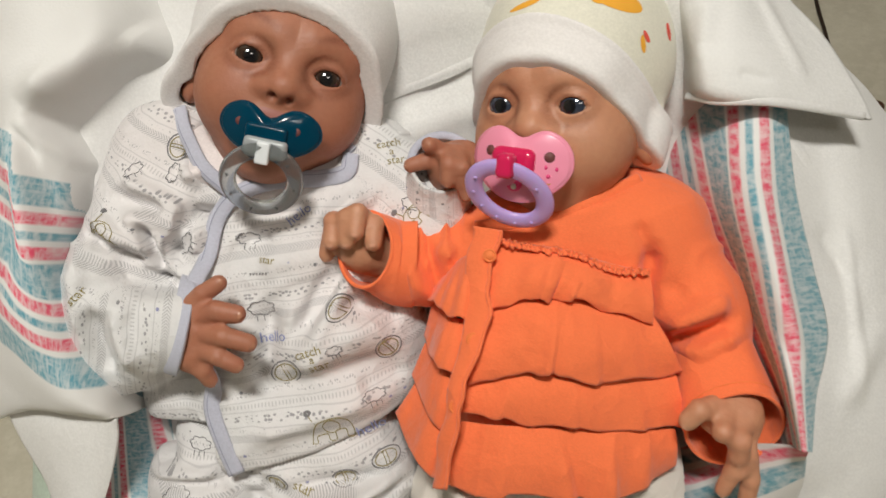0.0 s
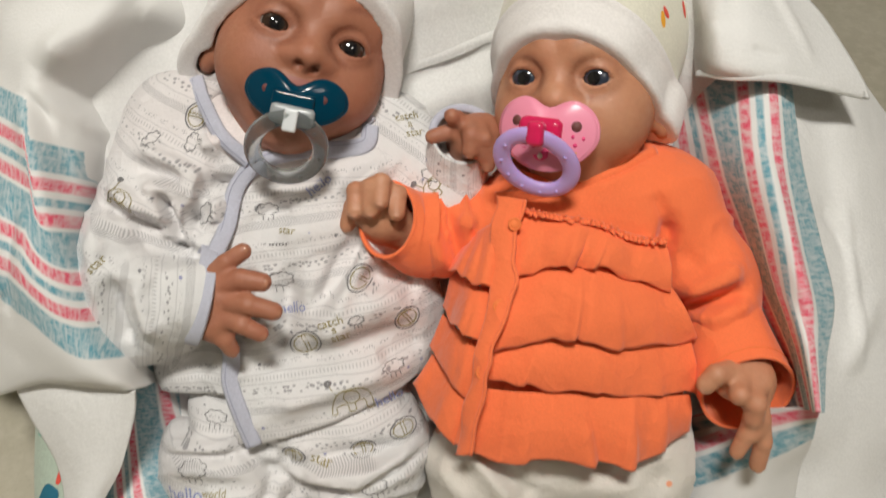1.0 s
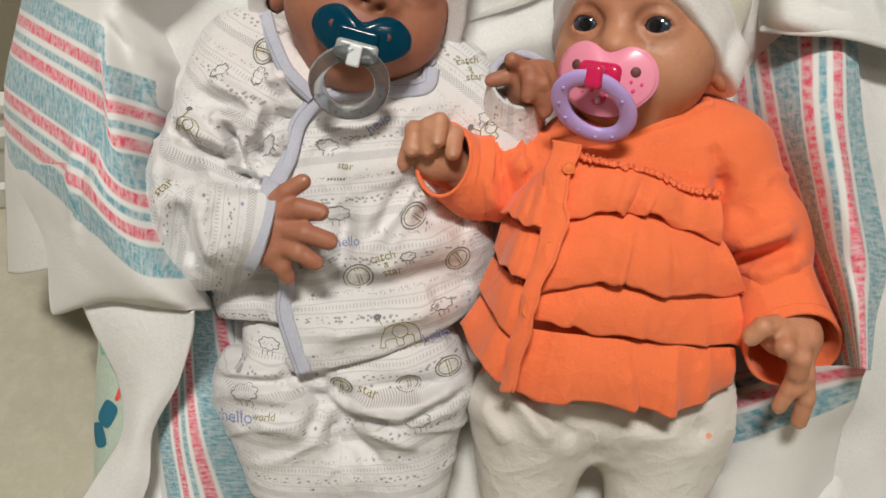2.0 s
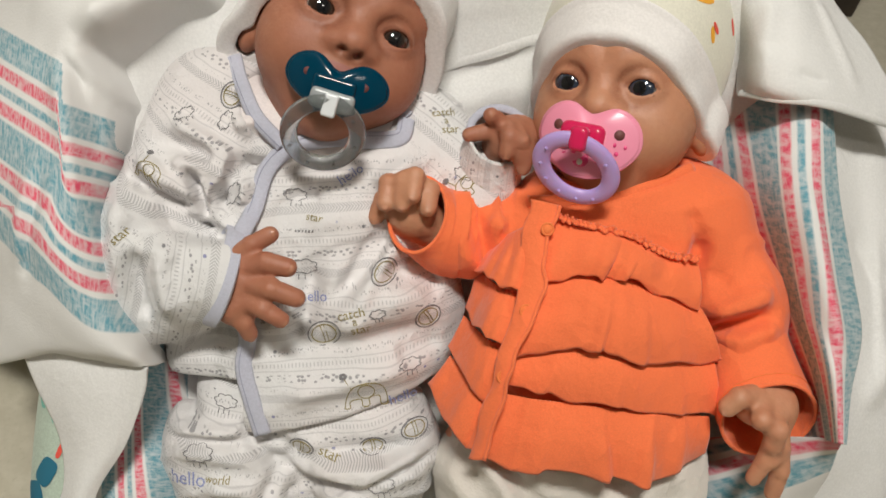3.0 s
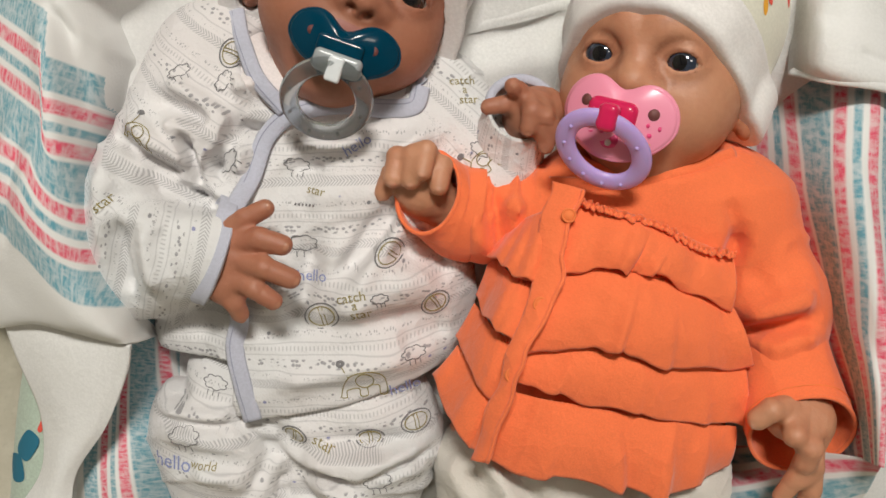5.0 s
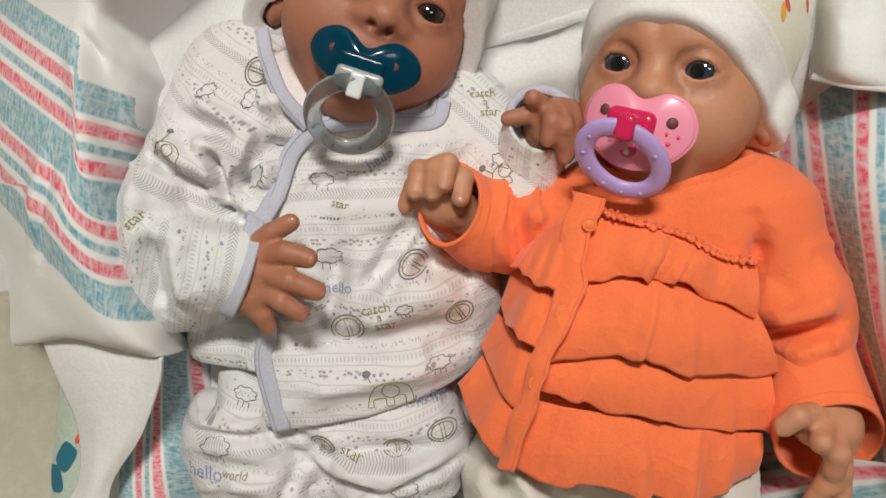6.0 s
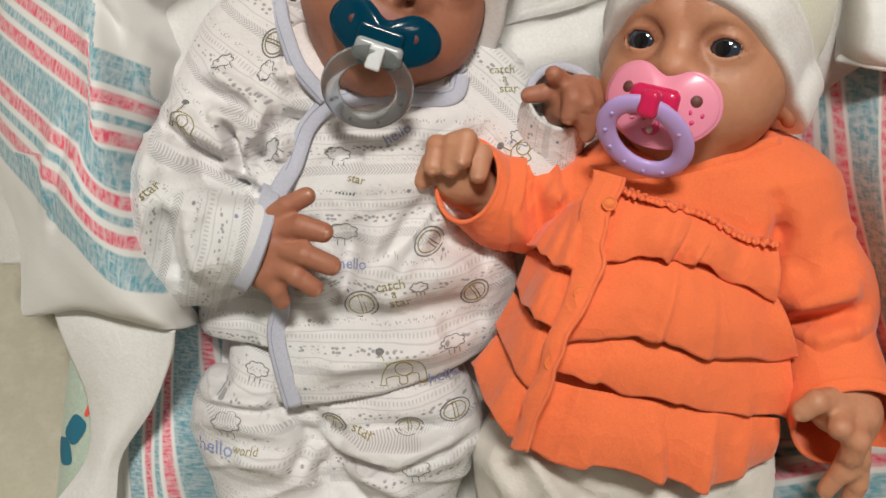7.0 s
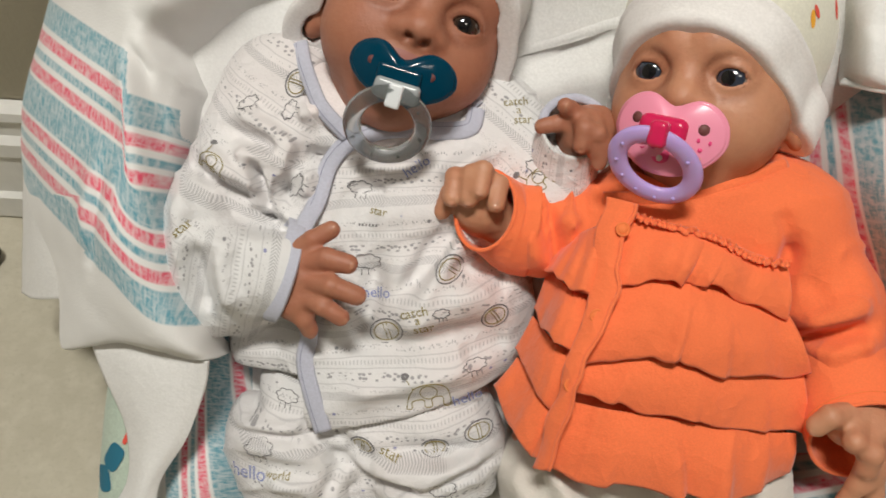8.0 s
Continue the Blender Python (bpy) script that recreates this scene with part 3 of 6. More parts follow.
def white_underblanket():
    t = thing("white_blanket", "crumpled white flannel blanket under the dolls", "blanket")
    cols = (-0.262, -0.222, -0.175, -0.10, 0.0, 0.09, 0.165, 0.212, 0.262)
    lift = (-0.135, -0.064, -0.096, -0.118, -0.119, -0.119, -0.090, -0.062, -0.125)
    net = []
    for v, up in ((-0.245, 0.0), (-0.15, 0.0), (-0.05, 0.0), (0.04, 0.012), (0.09, 0.026), (0.13, 0.036), (0.165, 0.052), (0.205, 0.045), (0.235, 0.0)):
        edge = 0.262 if v < 0.05 else 0.215 - 0.85 * (v - 0.09)
        net.append([(u if u < 0 else u * min(1.0, edge / 0.262), v, w + (up if -0.12 < u < 0.2 else up * 0.55)) for u, w in zip(cols, lift)])
    g = net_points(net, 120, 100)
    p = g.reshape(-1, 3)
    extra = 0.0022 * ripple(p, 45, 11) + 0.0008 * crumple(p, 38, 12) + folds(p, [
        ((-0.0326, 0.0899, -0.0700), (0.0368, 0.1169, -0.0700), 0.0035, -0.006), ((-0.0328, 0.0935, -0.0700), (0.0365, 0.1204, -0.0700), 0.006, 0.005),
        ((-0.0207, 0.1229, -0.0700), (0.0211, 0.1370, -0.0700), 0.008, 0.004), ((-0.0448, 0.0658, -0.0800), (0.0259, 0.0894, -0.0800), 0.01, 0.006)])
    g[..., 2] += extra.reshape(g.shape[:2])
    sheet("cloth", g, WHITE_CLOTH, 0.002, parent=t)


white_underblanket()


def upper_layer():
    """A second layer of cloth whose folded edge crosses between the two heads."""
    t = thing("white_blanket", "folded edge of white flannel between the dolls' heads", "blanket")
    net = [
        [(-0.0749, 0.1907, -0.0550), (-0.0408, 0.1932, -0.0500), (-0.0069, 0.1979, -0.0500), (0.0287, 0.2088, -0.0600), (0.0587, 0.2157, -0.0700)],
        [(-0.0646, 0.1413, -0.0720), (-0.0331, 0.1438, -0.0660), (-0.0051, 0.1479, -0.0660), (0.0275, 0.1568, -0.0740), (0.0592, 0.1683, -0.0900)],
        [(-0.0549, 0.1062, -0.0860), (-0.0265, 0.1148, -0.0820), (-0.0019, 0.1235, -0.0800), (0.0268, 0.1337, -0.0820), (0.0607, 0.1461, -0.0900)],
        [(-0.0532, 0.0845, -0.0960), (-0.0265, 0.0956, -0.0910), (0.0004, 0.1047, -0.0890), (0.0271, 0.1169, -0.0880), (0.0627, 0.1327, -0.0950)],
    ]
    g = net_points(net, 70, 60)
    p = g.reshape(-1, 3)
    g[..., 2] += (0.0012 * ripple(p, 55, 15) + 0.0005 * crumple(p, 45, 16)).reshape(g.shape[:2])
    sheet("cloth", g, WHITE_CLOTH, 0.0032, parent=t)


upper_layer()


def left_blanket():
    """The striped blanket that is thrown over the lounger's one side."""
    t = thing("striped_blanket", "white flannel blanket with blue and pink stripes, draped over the side", "blanket", group="hospital blankets")
    net = [
        [(-0.3015, 0.2011, -0.1000), (-0.2716, 0.1874, -0.0550), (-0.2280, 0.1856, -0.0350), (-0.1999, 0.1914, -0.0500), (-0.1658, 0.2005, -0.0800), (-0.1296, 0.2123, -0.1000)],
        [(-0.3199, 0.1472, -0.1100), (-0.2874, 0.1330, -0.0550), (-0.2358, 0.1255, -0.0250), (-0.1991, 0.1237, -0.0300), (-0.1767, 0.1321, -0.0720), (-0.1404, 0.1393, -0.1100)],
        [(-0.3355, 0.0995, -0.1200), (-0.2993, 0.0873, -0.0600), (-0.2390, 0.0694, -0.0200), (-0.2153, 0.0679, -0.0340), (-0.1997, 0.0793, -0.0820), (-0.1707, 0.0879, -0.1120)],
        [(-0.3436, 0.0379, -0.1200), (-0.3074, 0.0312, -0.0550), (-0.2372, 0.0267, -0.0080), (-0.2167, 0.0236, -0.0200), (-0.2109, 0.0359, -0.0600), (-0.1985, 0.0498, -0.1000)],
        [(-0.3371, -0.0186, -0.1200), (-0.3041, -0.0189, -0.0600), (-0.2365, -0.0167, 0.0000), (-0.2117, -0.0177, -0.0060), (-0.2141, -0.0128, -0.0500), (-0.2085, -0.0101, -0.1000)],
        [(-0.3150, -0.0625, -0.1200), (-0.2820, -0.0579, -0.0550), (-0.2285, -0.0524, -0.0020), (-0.2050, -0.0535, -0.0020), (-0.2005, -0.0478, -0.0300), (-0.2005, -0.0458, -0.0900)],
        [(-0.3106, -0.1080, -0.1250), (-0.2775, -0.1012, -0.0600), (-0.2267, -0.0858, -0.0200), (-0.2000, -0.0837, -0.0050), (-0.1862, -0.0826, -0.0120), (-0.1860, -0.0767, -0.0440)],
        [(-0.3116, -0.1144, -0.1300), (-0.2804, -0.1056, -0.0750), (-0.2525, -0.0962, -0.0550), (-0.2093, -0.0937, -0.0300), (-0.1800, -0.0935, -0.0180), (-0.1870, -0.1009, -0.0900)],
    ]
    g = net_points(net, 170, 190)
    p = g.reshape(-1, 3)
    extra = 0.0016 * ripple(p, 60, 21) + 0.0006 * crumple(p, 42, 22) + folds(p, [
        ((-0.2347, 0.0706, -0.0100), (-0.2020, -0.0230, -0.0100), 0.0045, -0.008), ((-0.2381, 0.0672, -0.0100), (-0.2083, -0.0204, -0.0100), 0.007, 0.007),
        ((-0.2363, 0.0054, -0.0100), (-0.2437, -0.0537, -0.0100), 0.005, -0.005), ((-0.2408, 0.0051, -0.0100), (-0.2487, -0.0479, -0.0100), 0.006, 0.004),
        ((-0.2194, 0.0625, -0.0100), (-0.1599, 0.1062, -0.0500), 0.012, -0.021), ((-0.2297, 0.0772, -0.0100), (-0.1674, 0.1296, -0.0300), 0.010, 0.014), ((-0.2101, 0.0590, -0.0200), (-0.1888, 0.0463, -0.0500), 0.010, 0.008),
        ((-0.1934, 0.0858, -0.0200), (-0.1707, 0.0873, -0.0600), 0.009, -0.008), ((-0.1869, 0.1247, -0.0200), (-0.1586, 0.1090, -0.0600), 0.012, 0.009),
        ((-0.2603, 0.1026, -0.0200), (-0.2094, 0.0909, -0.0200), 0.02, 0.004),
        ((-0.2360, 0.0712), (-0.2060, 0.0460), 0.0045, 0.0065), ((-0.2270, 0.0790), (-0.1985, 0.0545), 0.0070, -0.0110)])
    g[..., 2] += extra.reshape(g.shape[:2])
    # place across and along the stripe band
    o, e1, e2 = np.array((-0.2861, 0.1053, -0.0150)), np.array((0.0259, 0.1311, -0.0150)), np.array((-0.2612, -0.2030, -0.0150))
    basis = np.linalg.inv(np.stack([(e1 - o)[:2], (e2 - o)[:2]], 1))
    q = (p[:, :2] - o[:2]) @ basis.T * 1000
    x, y = q[:, 0], q[:, 1]
    left = (y - (65 + 0.58 * x)) / 381.0
    right = (y - (225 + 0.25 * (x - 150))) / 358.0
    soft = np.clip((y - 330) / 130.0, 0.05, 1.0)
    k = np.clip((x - (150 + 0.12 * (y - 150)) + 60 * soft) / (90 * soft), 0, 1)
    k = k * k * (3 - 2 * k)
    left = left + np.where((x < 86) & (y > 395), 0.05, 0.0)
    b = left * (1 - k) + right * k
    b = np.where((x > 212 - 0.05 * (y - 250)) & (y < 350), -0.4, b)   # the cloth turns under here and shows its plain part
    sheet("cloth", g, STRIPED, 0.0022, uv=np.stack([b, x / 1000], 1), parent=t)
    # the corner that hangs down over the edge, showing its plain side
    net = [
        [(-0.2573, -0.0928, -0.0480), (-0.2273, -0.0928, -0.0340), (-0.2000, -0.0930, -0.0240), (-0.1792, -0.0941, -0.0180)],
        [(-0.2478, -0.1137, -0.0480), (-0.2227, -0.1104, -0.0330), (-0.2000, -0.1089, -0.0250), (-0.1812, -0.1092, -0.0230)],
        [(-0.2324, -0.1439, -0.0500), (-0.2140, -0.1399, -0.0360), (-0.1998, -0.1394, -0.0320), (-0.1918, -0.1395, -0.0340)],
        [(-0.2297, -0.1756, -0.0520), (-0.2183, -0.1709, -0.0410), (-0.2130, -0.1698, -0.0390), (-0.2084, -0.1708, -0.0420)],
        [(-0.2500, -0.2111, -0.0580), (-0.2308, -0.2058, -0.0470), (-0.2210, -0.2055, -0.0450), (-0.2128, -0.2081, -0.0480)],
        [(-0.2759, -0.2552, -0.0700), (-0.2593, -0.2502, -0.0570), (-0.2471, -0.2475, -0.0550), (-0.2383, -0.2507, -0.0580)],
    ]
    g = cloth_relief(net_points(net, 50, 70), 60, 0.0012, 8)
    sheet("hanging_corner", g, WHITE_CLOTH, 0.0022, parent=t, label="plain white corner hanging over the edge")


left_blanket()


def white_left_cloth():
    """A plain white cloth beneath the striped one, whose hem hangs lower outside."""
    t = thing("white_blanket", "white cloth hanging over the side of the lounger", "blanket")
    net = [
        [(-0.3470, 0.0556, -0.1600), (-0.3121, 0.0501, -0.1100), (-0.2785, 0.0434, -0.0750)],
        [(-0.3702, 0.0101, -0.1700), (-0.3337, 0.0082, -0.1200), (-0.2826, 0.0079, -0.0750)],
        [(-0.3706, -0.0517, -0.1750), (-0.3317, -0.0485, -0.1200), (-0.2819, -0.0446, -0.0750)],
        [(-0.3698, -0.0925, -0.1800), (-0.3303, -0.0873, -0.1250), (-0.2905, -0.0791, -0.0850)],
    ]
    sheet("cloth", cloth_relief(net_points(net, 40, 60), 50, 0.0015, 5), WHITE_CLOTH, 0.002, parent=t)


white_left_cloth()


def lower_striped():
    """The striped blanket that lies under the dolls, seen below the hanging corner."""
    t = thing("striped_blanket", "blue and pink striped flannel blanket under the dolls", "blanket", group="hospital blankets")
    net = [
        [(-0.2133, -0.0809, -0.0760), (-0.2009, -0.0798, -0.0760), (-0.1841, -0.0793, -0.0820), (-0.1683, -0.0855, -0.1120)],
        [(-0.2146, -0.1289, -0.0700), (-0.2011, -0.1269, -0.0680), (-0.1859, -0.1270, -0.0740), (-0.1647, -0.1338, -0.1120)],
        [(-0.2143, -0.1766, -0.0640), (-0.1991, -0.1740, -0.0580), (-0.1810, -0.1732, -0.0590), (-0.1533, -0.1853, -0.1100)],
        [(-0.2131, -0.2346, -0.0740), (-0.1952, -0.2279, -0.0590), (-0.1781, -0.2288, -0.0640), (-0.1452, -0.2441, -0.1100)],
    ]
    nu, nv = 50, 60
    g = cloth_relief(net_points(net, nu, nv), 60, 0.0012, 14)
    s, r = np.meshgrid(np.linspace(0, 1, nu), np.linspace(0, 1, nv))
    sheet("cloth", g, STRIPED, 0.002, uv=np.stack([0.15 + 0.75 * s - 0.32 * r, r * 0.5], -1), parent=t)


lower_striped()


def right_blanket():
    t = thing("striped_blanket", "white flannel blanket with blue and pink stripes, bunched beside the doll", "blanket", group="hospital blankets")
    # columns run along the stripes
    net = [
        [(0.1221, 0.1426, -0.1000), (0.1399, 0.1373, -0.0750), (0.1610, 0.1336, -0.0550), (0.1782, 0.1336, -0.0500), (0.1924, 0.1369, -0.0580)],
        [(0.1289, 0.0977, -0.1000), (0.1464, 0.0933, -0.0700), (0.1627, 0.0888, -0.0400), (0.1777, 0.0888, -0.0340), (0.1946, 0.0928, -0.0480)],
        [(0.1369, 0.0373, -0.0950), (0.1511, 0.0341, -0.0450), (0.1587, 0.0321, -0.0150), (0.1726, 0.0327, -0.0100), (0.1940, 0.0360, -0.0300)],
        [(0.1572, -0.0135, -0.0900), (0.1653, -0.0125, -0.0350), (0.1662, -0.0122, -0.0040), (0.1759, -0.0114, 0.0020), (0.2015, -0.0098, -0.0220)],
        [(0.1728, -0.0526, -0.0850), (0.1748, -0.0477, -0.0250), (0.1724, -0.0455, 0.0040), (0.1780, -0.0445, 0.0120), (0.2076, -0.0449, -0.0180)],
        [(0.1872, -0.0896, -0.0700), (0.1838, -0.0814, -0.0150), (0.1788, -0.0783, 0.0080), (0.1795, -0.0767, 0.0180), (0.1942, -0.0754, 0.0000)],
        [(0.1905, -0.1137, -0.0500), (0.1858, -0.1032, -0.0050), (0.1832, -0.1012, 0.0100), (0.1822, -0.1003, 0.0180), (0.1875, -0.1018, 0.0120)],
    ]
    nu, nv = 90, 150
    g = net_points(net, nu, nv)
    p = g.reshape(-1, 3)
    g[..., 2] += (0.0012 * ripple(p, 60, 31) + folds(p, [((0.1443, 0.0456, -0.0300), (0.1786, -0.0621, -0.0100), 0.004, -0.005), ((0.1639, 0.0362, -0.0200), (0.1834, -0.0617, -0.0100), 0.005, 0.003)])).reshape(g.shape[:2])
    s = np.interp(np.linspace(0, 4, nu), (0, 1, 2, 3, 4), (0.05, 0.365, 0.635, 0.80, 1.0))
    uv = np.stack(np.broadcast_arrays(s[None, :], np.linspace(0, 0.45, nv)[:, None]), -1)
    sheet("cloth", g, STRIPED, 0.0022, uv=uv, parent=t)
    # turned back at the corner, running under the doll's hand
    net = [
        [(0.1875, -0.1010, 0.0100), (0.1812, -0.1035, -0.0100), (0.1698, -0.1093, -0.0350), (0.1527, -0.1164, -0.0600), (0.1405, -0.1259, -0.0850)],
        [(0.1961, -0.1244, -0.0180), (0.1802, -0.1273, -0.0220), (0.1642, -0.1338, -0.0420), (0.1480, -0.1415, -0.0620), (0.1376, -0.1504, -0.0880)],
        [(0.2010, -0.1525, -0.0450), (0.1800, -0.1541, -0.0400), (0.1587, -0.1599, -0.0500), (0.1440, -0.1672, -0.0660), (0.1344, -0.1767, -0.0900)],
        [(0.2090, -0.2050, -0.0700), (0.1796, -0.2048, -0.0600), (0.1595, -0.2084, -0.0620), (0.1414, -0.2142, -0.0700), (0.1337, -0.2223, -0.0900)],
    ]
    nu, nv = 70, 60
    g = net_points(net, nu, nv)
    p = g.reshape(-1, 3)
    g[..., 2] += (0.0014 * ripple(p, 60, 37)).reshape(g.shape[:2])
    q = (g[..., :2] - np.array((0.1870, -0.1016, 0.0100))[:2]) @ np.array([math.cos(radians(130)), math.sin(radians(130))])
    r = (g[..., :2] - np.array((0.1870, -0.1016, 0.0100))[:2]) @ np.array([math.cos(radians(40)), math.sin(radians(40))])
    sheet("turned_corner", g, STRIPED, 0.0022, uv=np.stack([0.78 - q / 0.092, r], -1), parent=t)


right_blanket()


def right_white():
    """The white cloth outside the stripes, and the corner folded over above them."""
    t = thing("white_blanket", "white flannel blanket spread over the lounger's side", "blanket")
    net = [
        [(0.1900, 0.1219, -0.0700), (0.2052, 0.1225, -0.0750), (0.2231, 0.1244, -0.0850), (0.2359, 0.1259, -0.0950)],
        [(0.1927, 0.0914, -0.0600), (0.2157, 0.0915, -0.0700), (0.2477, 0.0929, -0.0850), (0.2810, 0.0956, -0.1200)],
        [(0.1903, 0.0296, -0.0360), (0.2195, 0.0297, -0.0560), (0.2590, 0.0302, -0.0750), (0.3398, 0.0405, -0.1500)],
        [(0.2007, -0.0166, -0.0340), (0.2264, -0.0186, -0.0500), (0.2677, -0.0199, -0.0720), (0.3644, -0.0158, -0.1500)],
        [(0.2049, -0.0625, -0.0300), (0.2316, -0.0628, -0.0480), (0.2740, -0.0626, -0.0720), (0.3715, -0.0649, -0.1500)],
        [(0.2013, -0.1122, -0.0300), (0.2296, -0.1135, -0.0450), (0.2773, -0.1162, -0.0720), (0.3752, -0.1264, -0.1500)],
        [(0.2024, -0.1553, -0.0550), (0.2323, -0.1578, -0.0580), (0.2764, -0.1645, -0.0780), (0.3786, -0.1837, -0.1500)],
        [(0.2008, -0.2109, -0.0750), (0.2383, -0.2104, -0.0700), (0.2800, -0.2173, -0.0850), (0.3734, -0.2371, -0.1500)],
    ]
    g = net_points(net, 80, 120)
    p = g.reshape(-1, 3)
    g[..., 2] += (0.0016 * ripple(p, 50, 41) + 0.0007 * crumple(p, 45, 42) + folds(p, [((0.2140, 0.0116, -0.0500), (0.2399, -0.0211, -0.0500), 0.006, -0.004), ((0.2274, -0.0907, -0.0500), (0.2528, -0.0478, -0.0500), 0.008, 0.004),
                                                          ((0.2352, 0.0097, -0.0500), (0.2409, -0.0830, -0.0500), 0.004, 0.003)])).reshape(g.shape[:2])
    sheet("cloth", g, WHITE_CLOTH, 0.0022, parent=t)


right_white()


def folded_corner():
    t = thing("white_blanket", "corner of white flannel blanket folded over", "blanket")
    net = [
        [(0.1165, 0.2171, -0.0700), (0.1294, 0.2076, -0.0450), (0.1504, 0.2059, -0.0450), (0.1708, 0.2104, -0.0600)],
        [(0.1310, 0.1625, -0.0650), (0.1341, 0.1513, -0.0300), (0.1560, 0.1502, -0.0260), (0.1911, 0.1581, -0.0580)],
        [(0.1389, 0.1225, -0.0600), (0.1393, 0.1125, -0.0200), (0.1647, 0.1124, -0.0180), (0.2184, 0.1242, -0.0550)],
        [(0.1404, 0.0969, -0.0550), (0.1425, 0.0875, -0.0160), (0.1753, 0.0859, -0.0160), (0.2392, 0.0880, -0.0500)],
        [(0.1406, 0.0873, -0.0520), (0.1496, 0.0794, -0.0200), (0.1784, 0.0783, -0.0180), (0.2453, 0.0742, -0.0500)],
    ]
    g = net_points(net, 80, 80)
    p = g.reshape(-1, 3)
    g[..., 2] += (0.0010 * ripple(p, 45, 51) + 0.0006 * crumple(p, 40, 52) + folds(p, [((0.1348, 0.0880, -0.0300), (0.1433, 0.1387, -0.0300), 0.006, 0.006), ((0.1569, 0.0943, -0.0200), (0.1769, 0.0910, -0.0200), 0.003, -0.002),
                                                          ((0.1750, 0.1447, -0.0300), (0.1985, 0.0930, -0.0300), 0.004, 0.003), ((0.1404, 0.1453, -0.0200), (0.1399, 0.1028, -0.0200), 0.01, -0.005)])).reshape(g.shape[:2])
    sheet("cloth", g, WHITE_CLOTH, 0.0026, parent=t)
    hem = smooth_path([(0.1393, 0.0873, -0.0450), (0.1489, 0.0807, -0.0185), (0.1776, 0.0796, -0.0165), (0.2405, 0.0763, -0.0480)], 60)
    rope("hem", hem, 0.0028, 0.0016, WHITE_CLOTH, parent=t)


folded_corner()


# ---- the dolls: each one plain mesh ----
EYE_X = 0.0213


def head_shape(q, ears=True):
    """The doll's head about a point between its eyes and the nape: x to its side, y up, z out of the face."""
    m = np.stack([np.abs(q[:, 0]), q[:, 1], q[:, 2]], 1)
    d = ellipsoid(q, (0, 0.022, -0.010), (0.0535, 0.054, 0.060))
    d = blend(d, ellipsoid(q, (0, -0.020, 0.010), (0.0405, 0.042, 0.040)), 0.03)
    d = blend(d, ellipsoid(m, (0.0245, -0.022, 0.025), (0.020, 0.020, 0.021)), 0.016)
    d = blend(d, ellipsoid(q, (0, -0.052, 0.026), (0.016, 0.012, 0.014)), 0.016)
    d = blend(d, ellipsoid(q, (0, -0.034, 0.040), (0.015, 0.011, 0.010)), 0.012)
    d = carve(d, ellipsoid(m, (EYE_X, 0.0, 0.060), (0.0155, 0.0095, 0.0135)), 0.009)
    d = blend(d, capsule(q, (0, 0.006, 0.0430), (0, -0.011, 0.0515), 0.0048, 0.0062), 0.010)
    d = blend(d, ellipsoid(q, (0, -0.0125, 0.0545), (0.0078, 0.0066, 0.0066)), 0.005)
    d = blend(d, ellipsoid(m, (0.0092, -0.0145, 0.0490), (0.0060, 0.0052, 0.0064)), 0.0045)
    d = carve(d, ellipsoid(m, (0.0045, -0.0188, 0.0560), (0.0024, 0.0020, 0.0036)), 0.002)
    # lids around the eyeball
    e = m - arr(EYE_X, -0.001, 0.0385)
    gap = np.abs(e[:, 1] + 0.0005 - 0.0012 * np.cos(e[:, 0] * 150)) - 0.0041 * np.sqrt(np.clip(1 - (e[:, 0] / 0.0078) ** 2, 0, 1))
    lid = np.maximum(np.linalg.norm(e, axis=1) - 0.0119, -gap)
    d = blend(d, lid, 0.0035)
    d = np.maximum(d, -np.maximum(np.linalg.norm(e, axis=1) - 0.0108, gap - 0.0006))
    # crease above the lid, faint brow
    d = d + 0.0007 * np.exp(-(((np.hypot(e[:, 0], e[:, 1] * 1.15) - 0.0118) / 0.0011) ** 2)) * (e[:, 1] > 0.001) * (q[:, 2] > 0)
    d = blend(d, capsule(m, (0.010, 0.0155, 0.0455), (0.030, 0.0170, 0.0350), 0.006), 0.012)
    # lips behind the soother
    d = blend(d, capsule(q, (-0.009, -0.0285, 0.0475), (0.009, -0.0285, 0.0475), 0.0036), 0.004)
    # ears
    ear = ellipsoid(m, (0.0495, -0.016, -0.004), (0.0080, 0.0175, 0.0115))
    ear = carve(ear, ellipsoid(m, (0.0565, -0.015, 0.000), (0.0055, 0.0105, 0.0060)), 0.003)
    if ears:
        d = blend(d, ear, 0.004)
    d = blend(d, capsule(q, (0, -0.045, -0.012), (0, -0.095, -0.026), 0.029), 0.015)
    return d


def frame_matrix(origin, x_axis, forward):
    x = np.array(x_axis, float) / np.linalg.norm(x_axis)
    z = np.array(forward, float) - x * (np.array(forward, float) @ x)
    z /= np.linalg.norm(z)
    m = np.eye(4)
    m[:3, 0], m[:3, 1], m[:3, 2], m[:3, 3] = x, np.cross(z, x), z, origin
    return m


def put_at(m, p):
    return np.asarray(p) @ m[:3, :3].T + m[:3, 3]


def into(m, p):
    return (p - m[:3, 3]) @ np.linalg.inv(m[:3, :3]).T


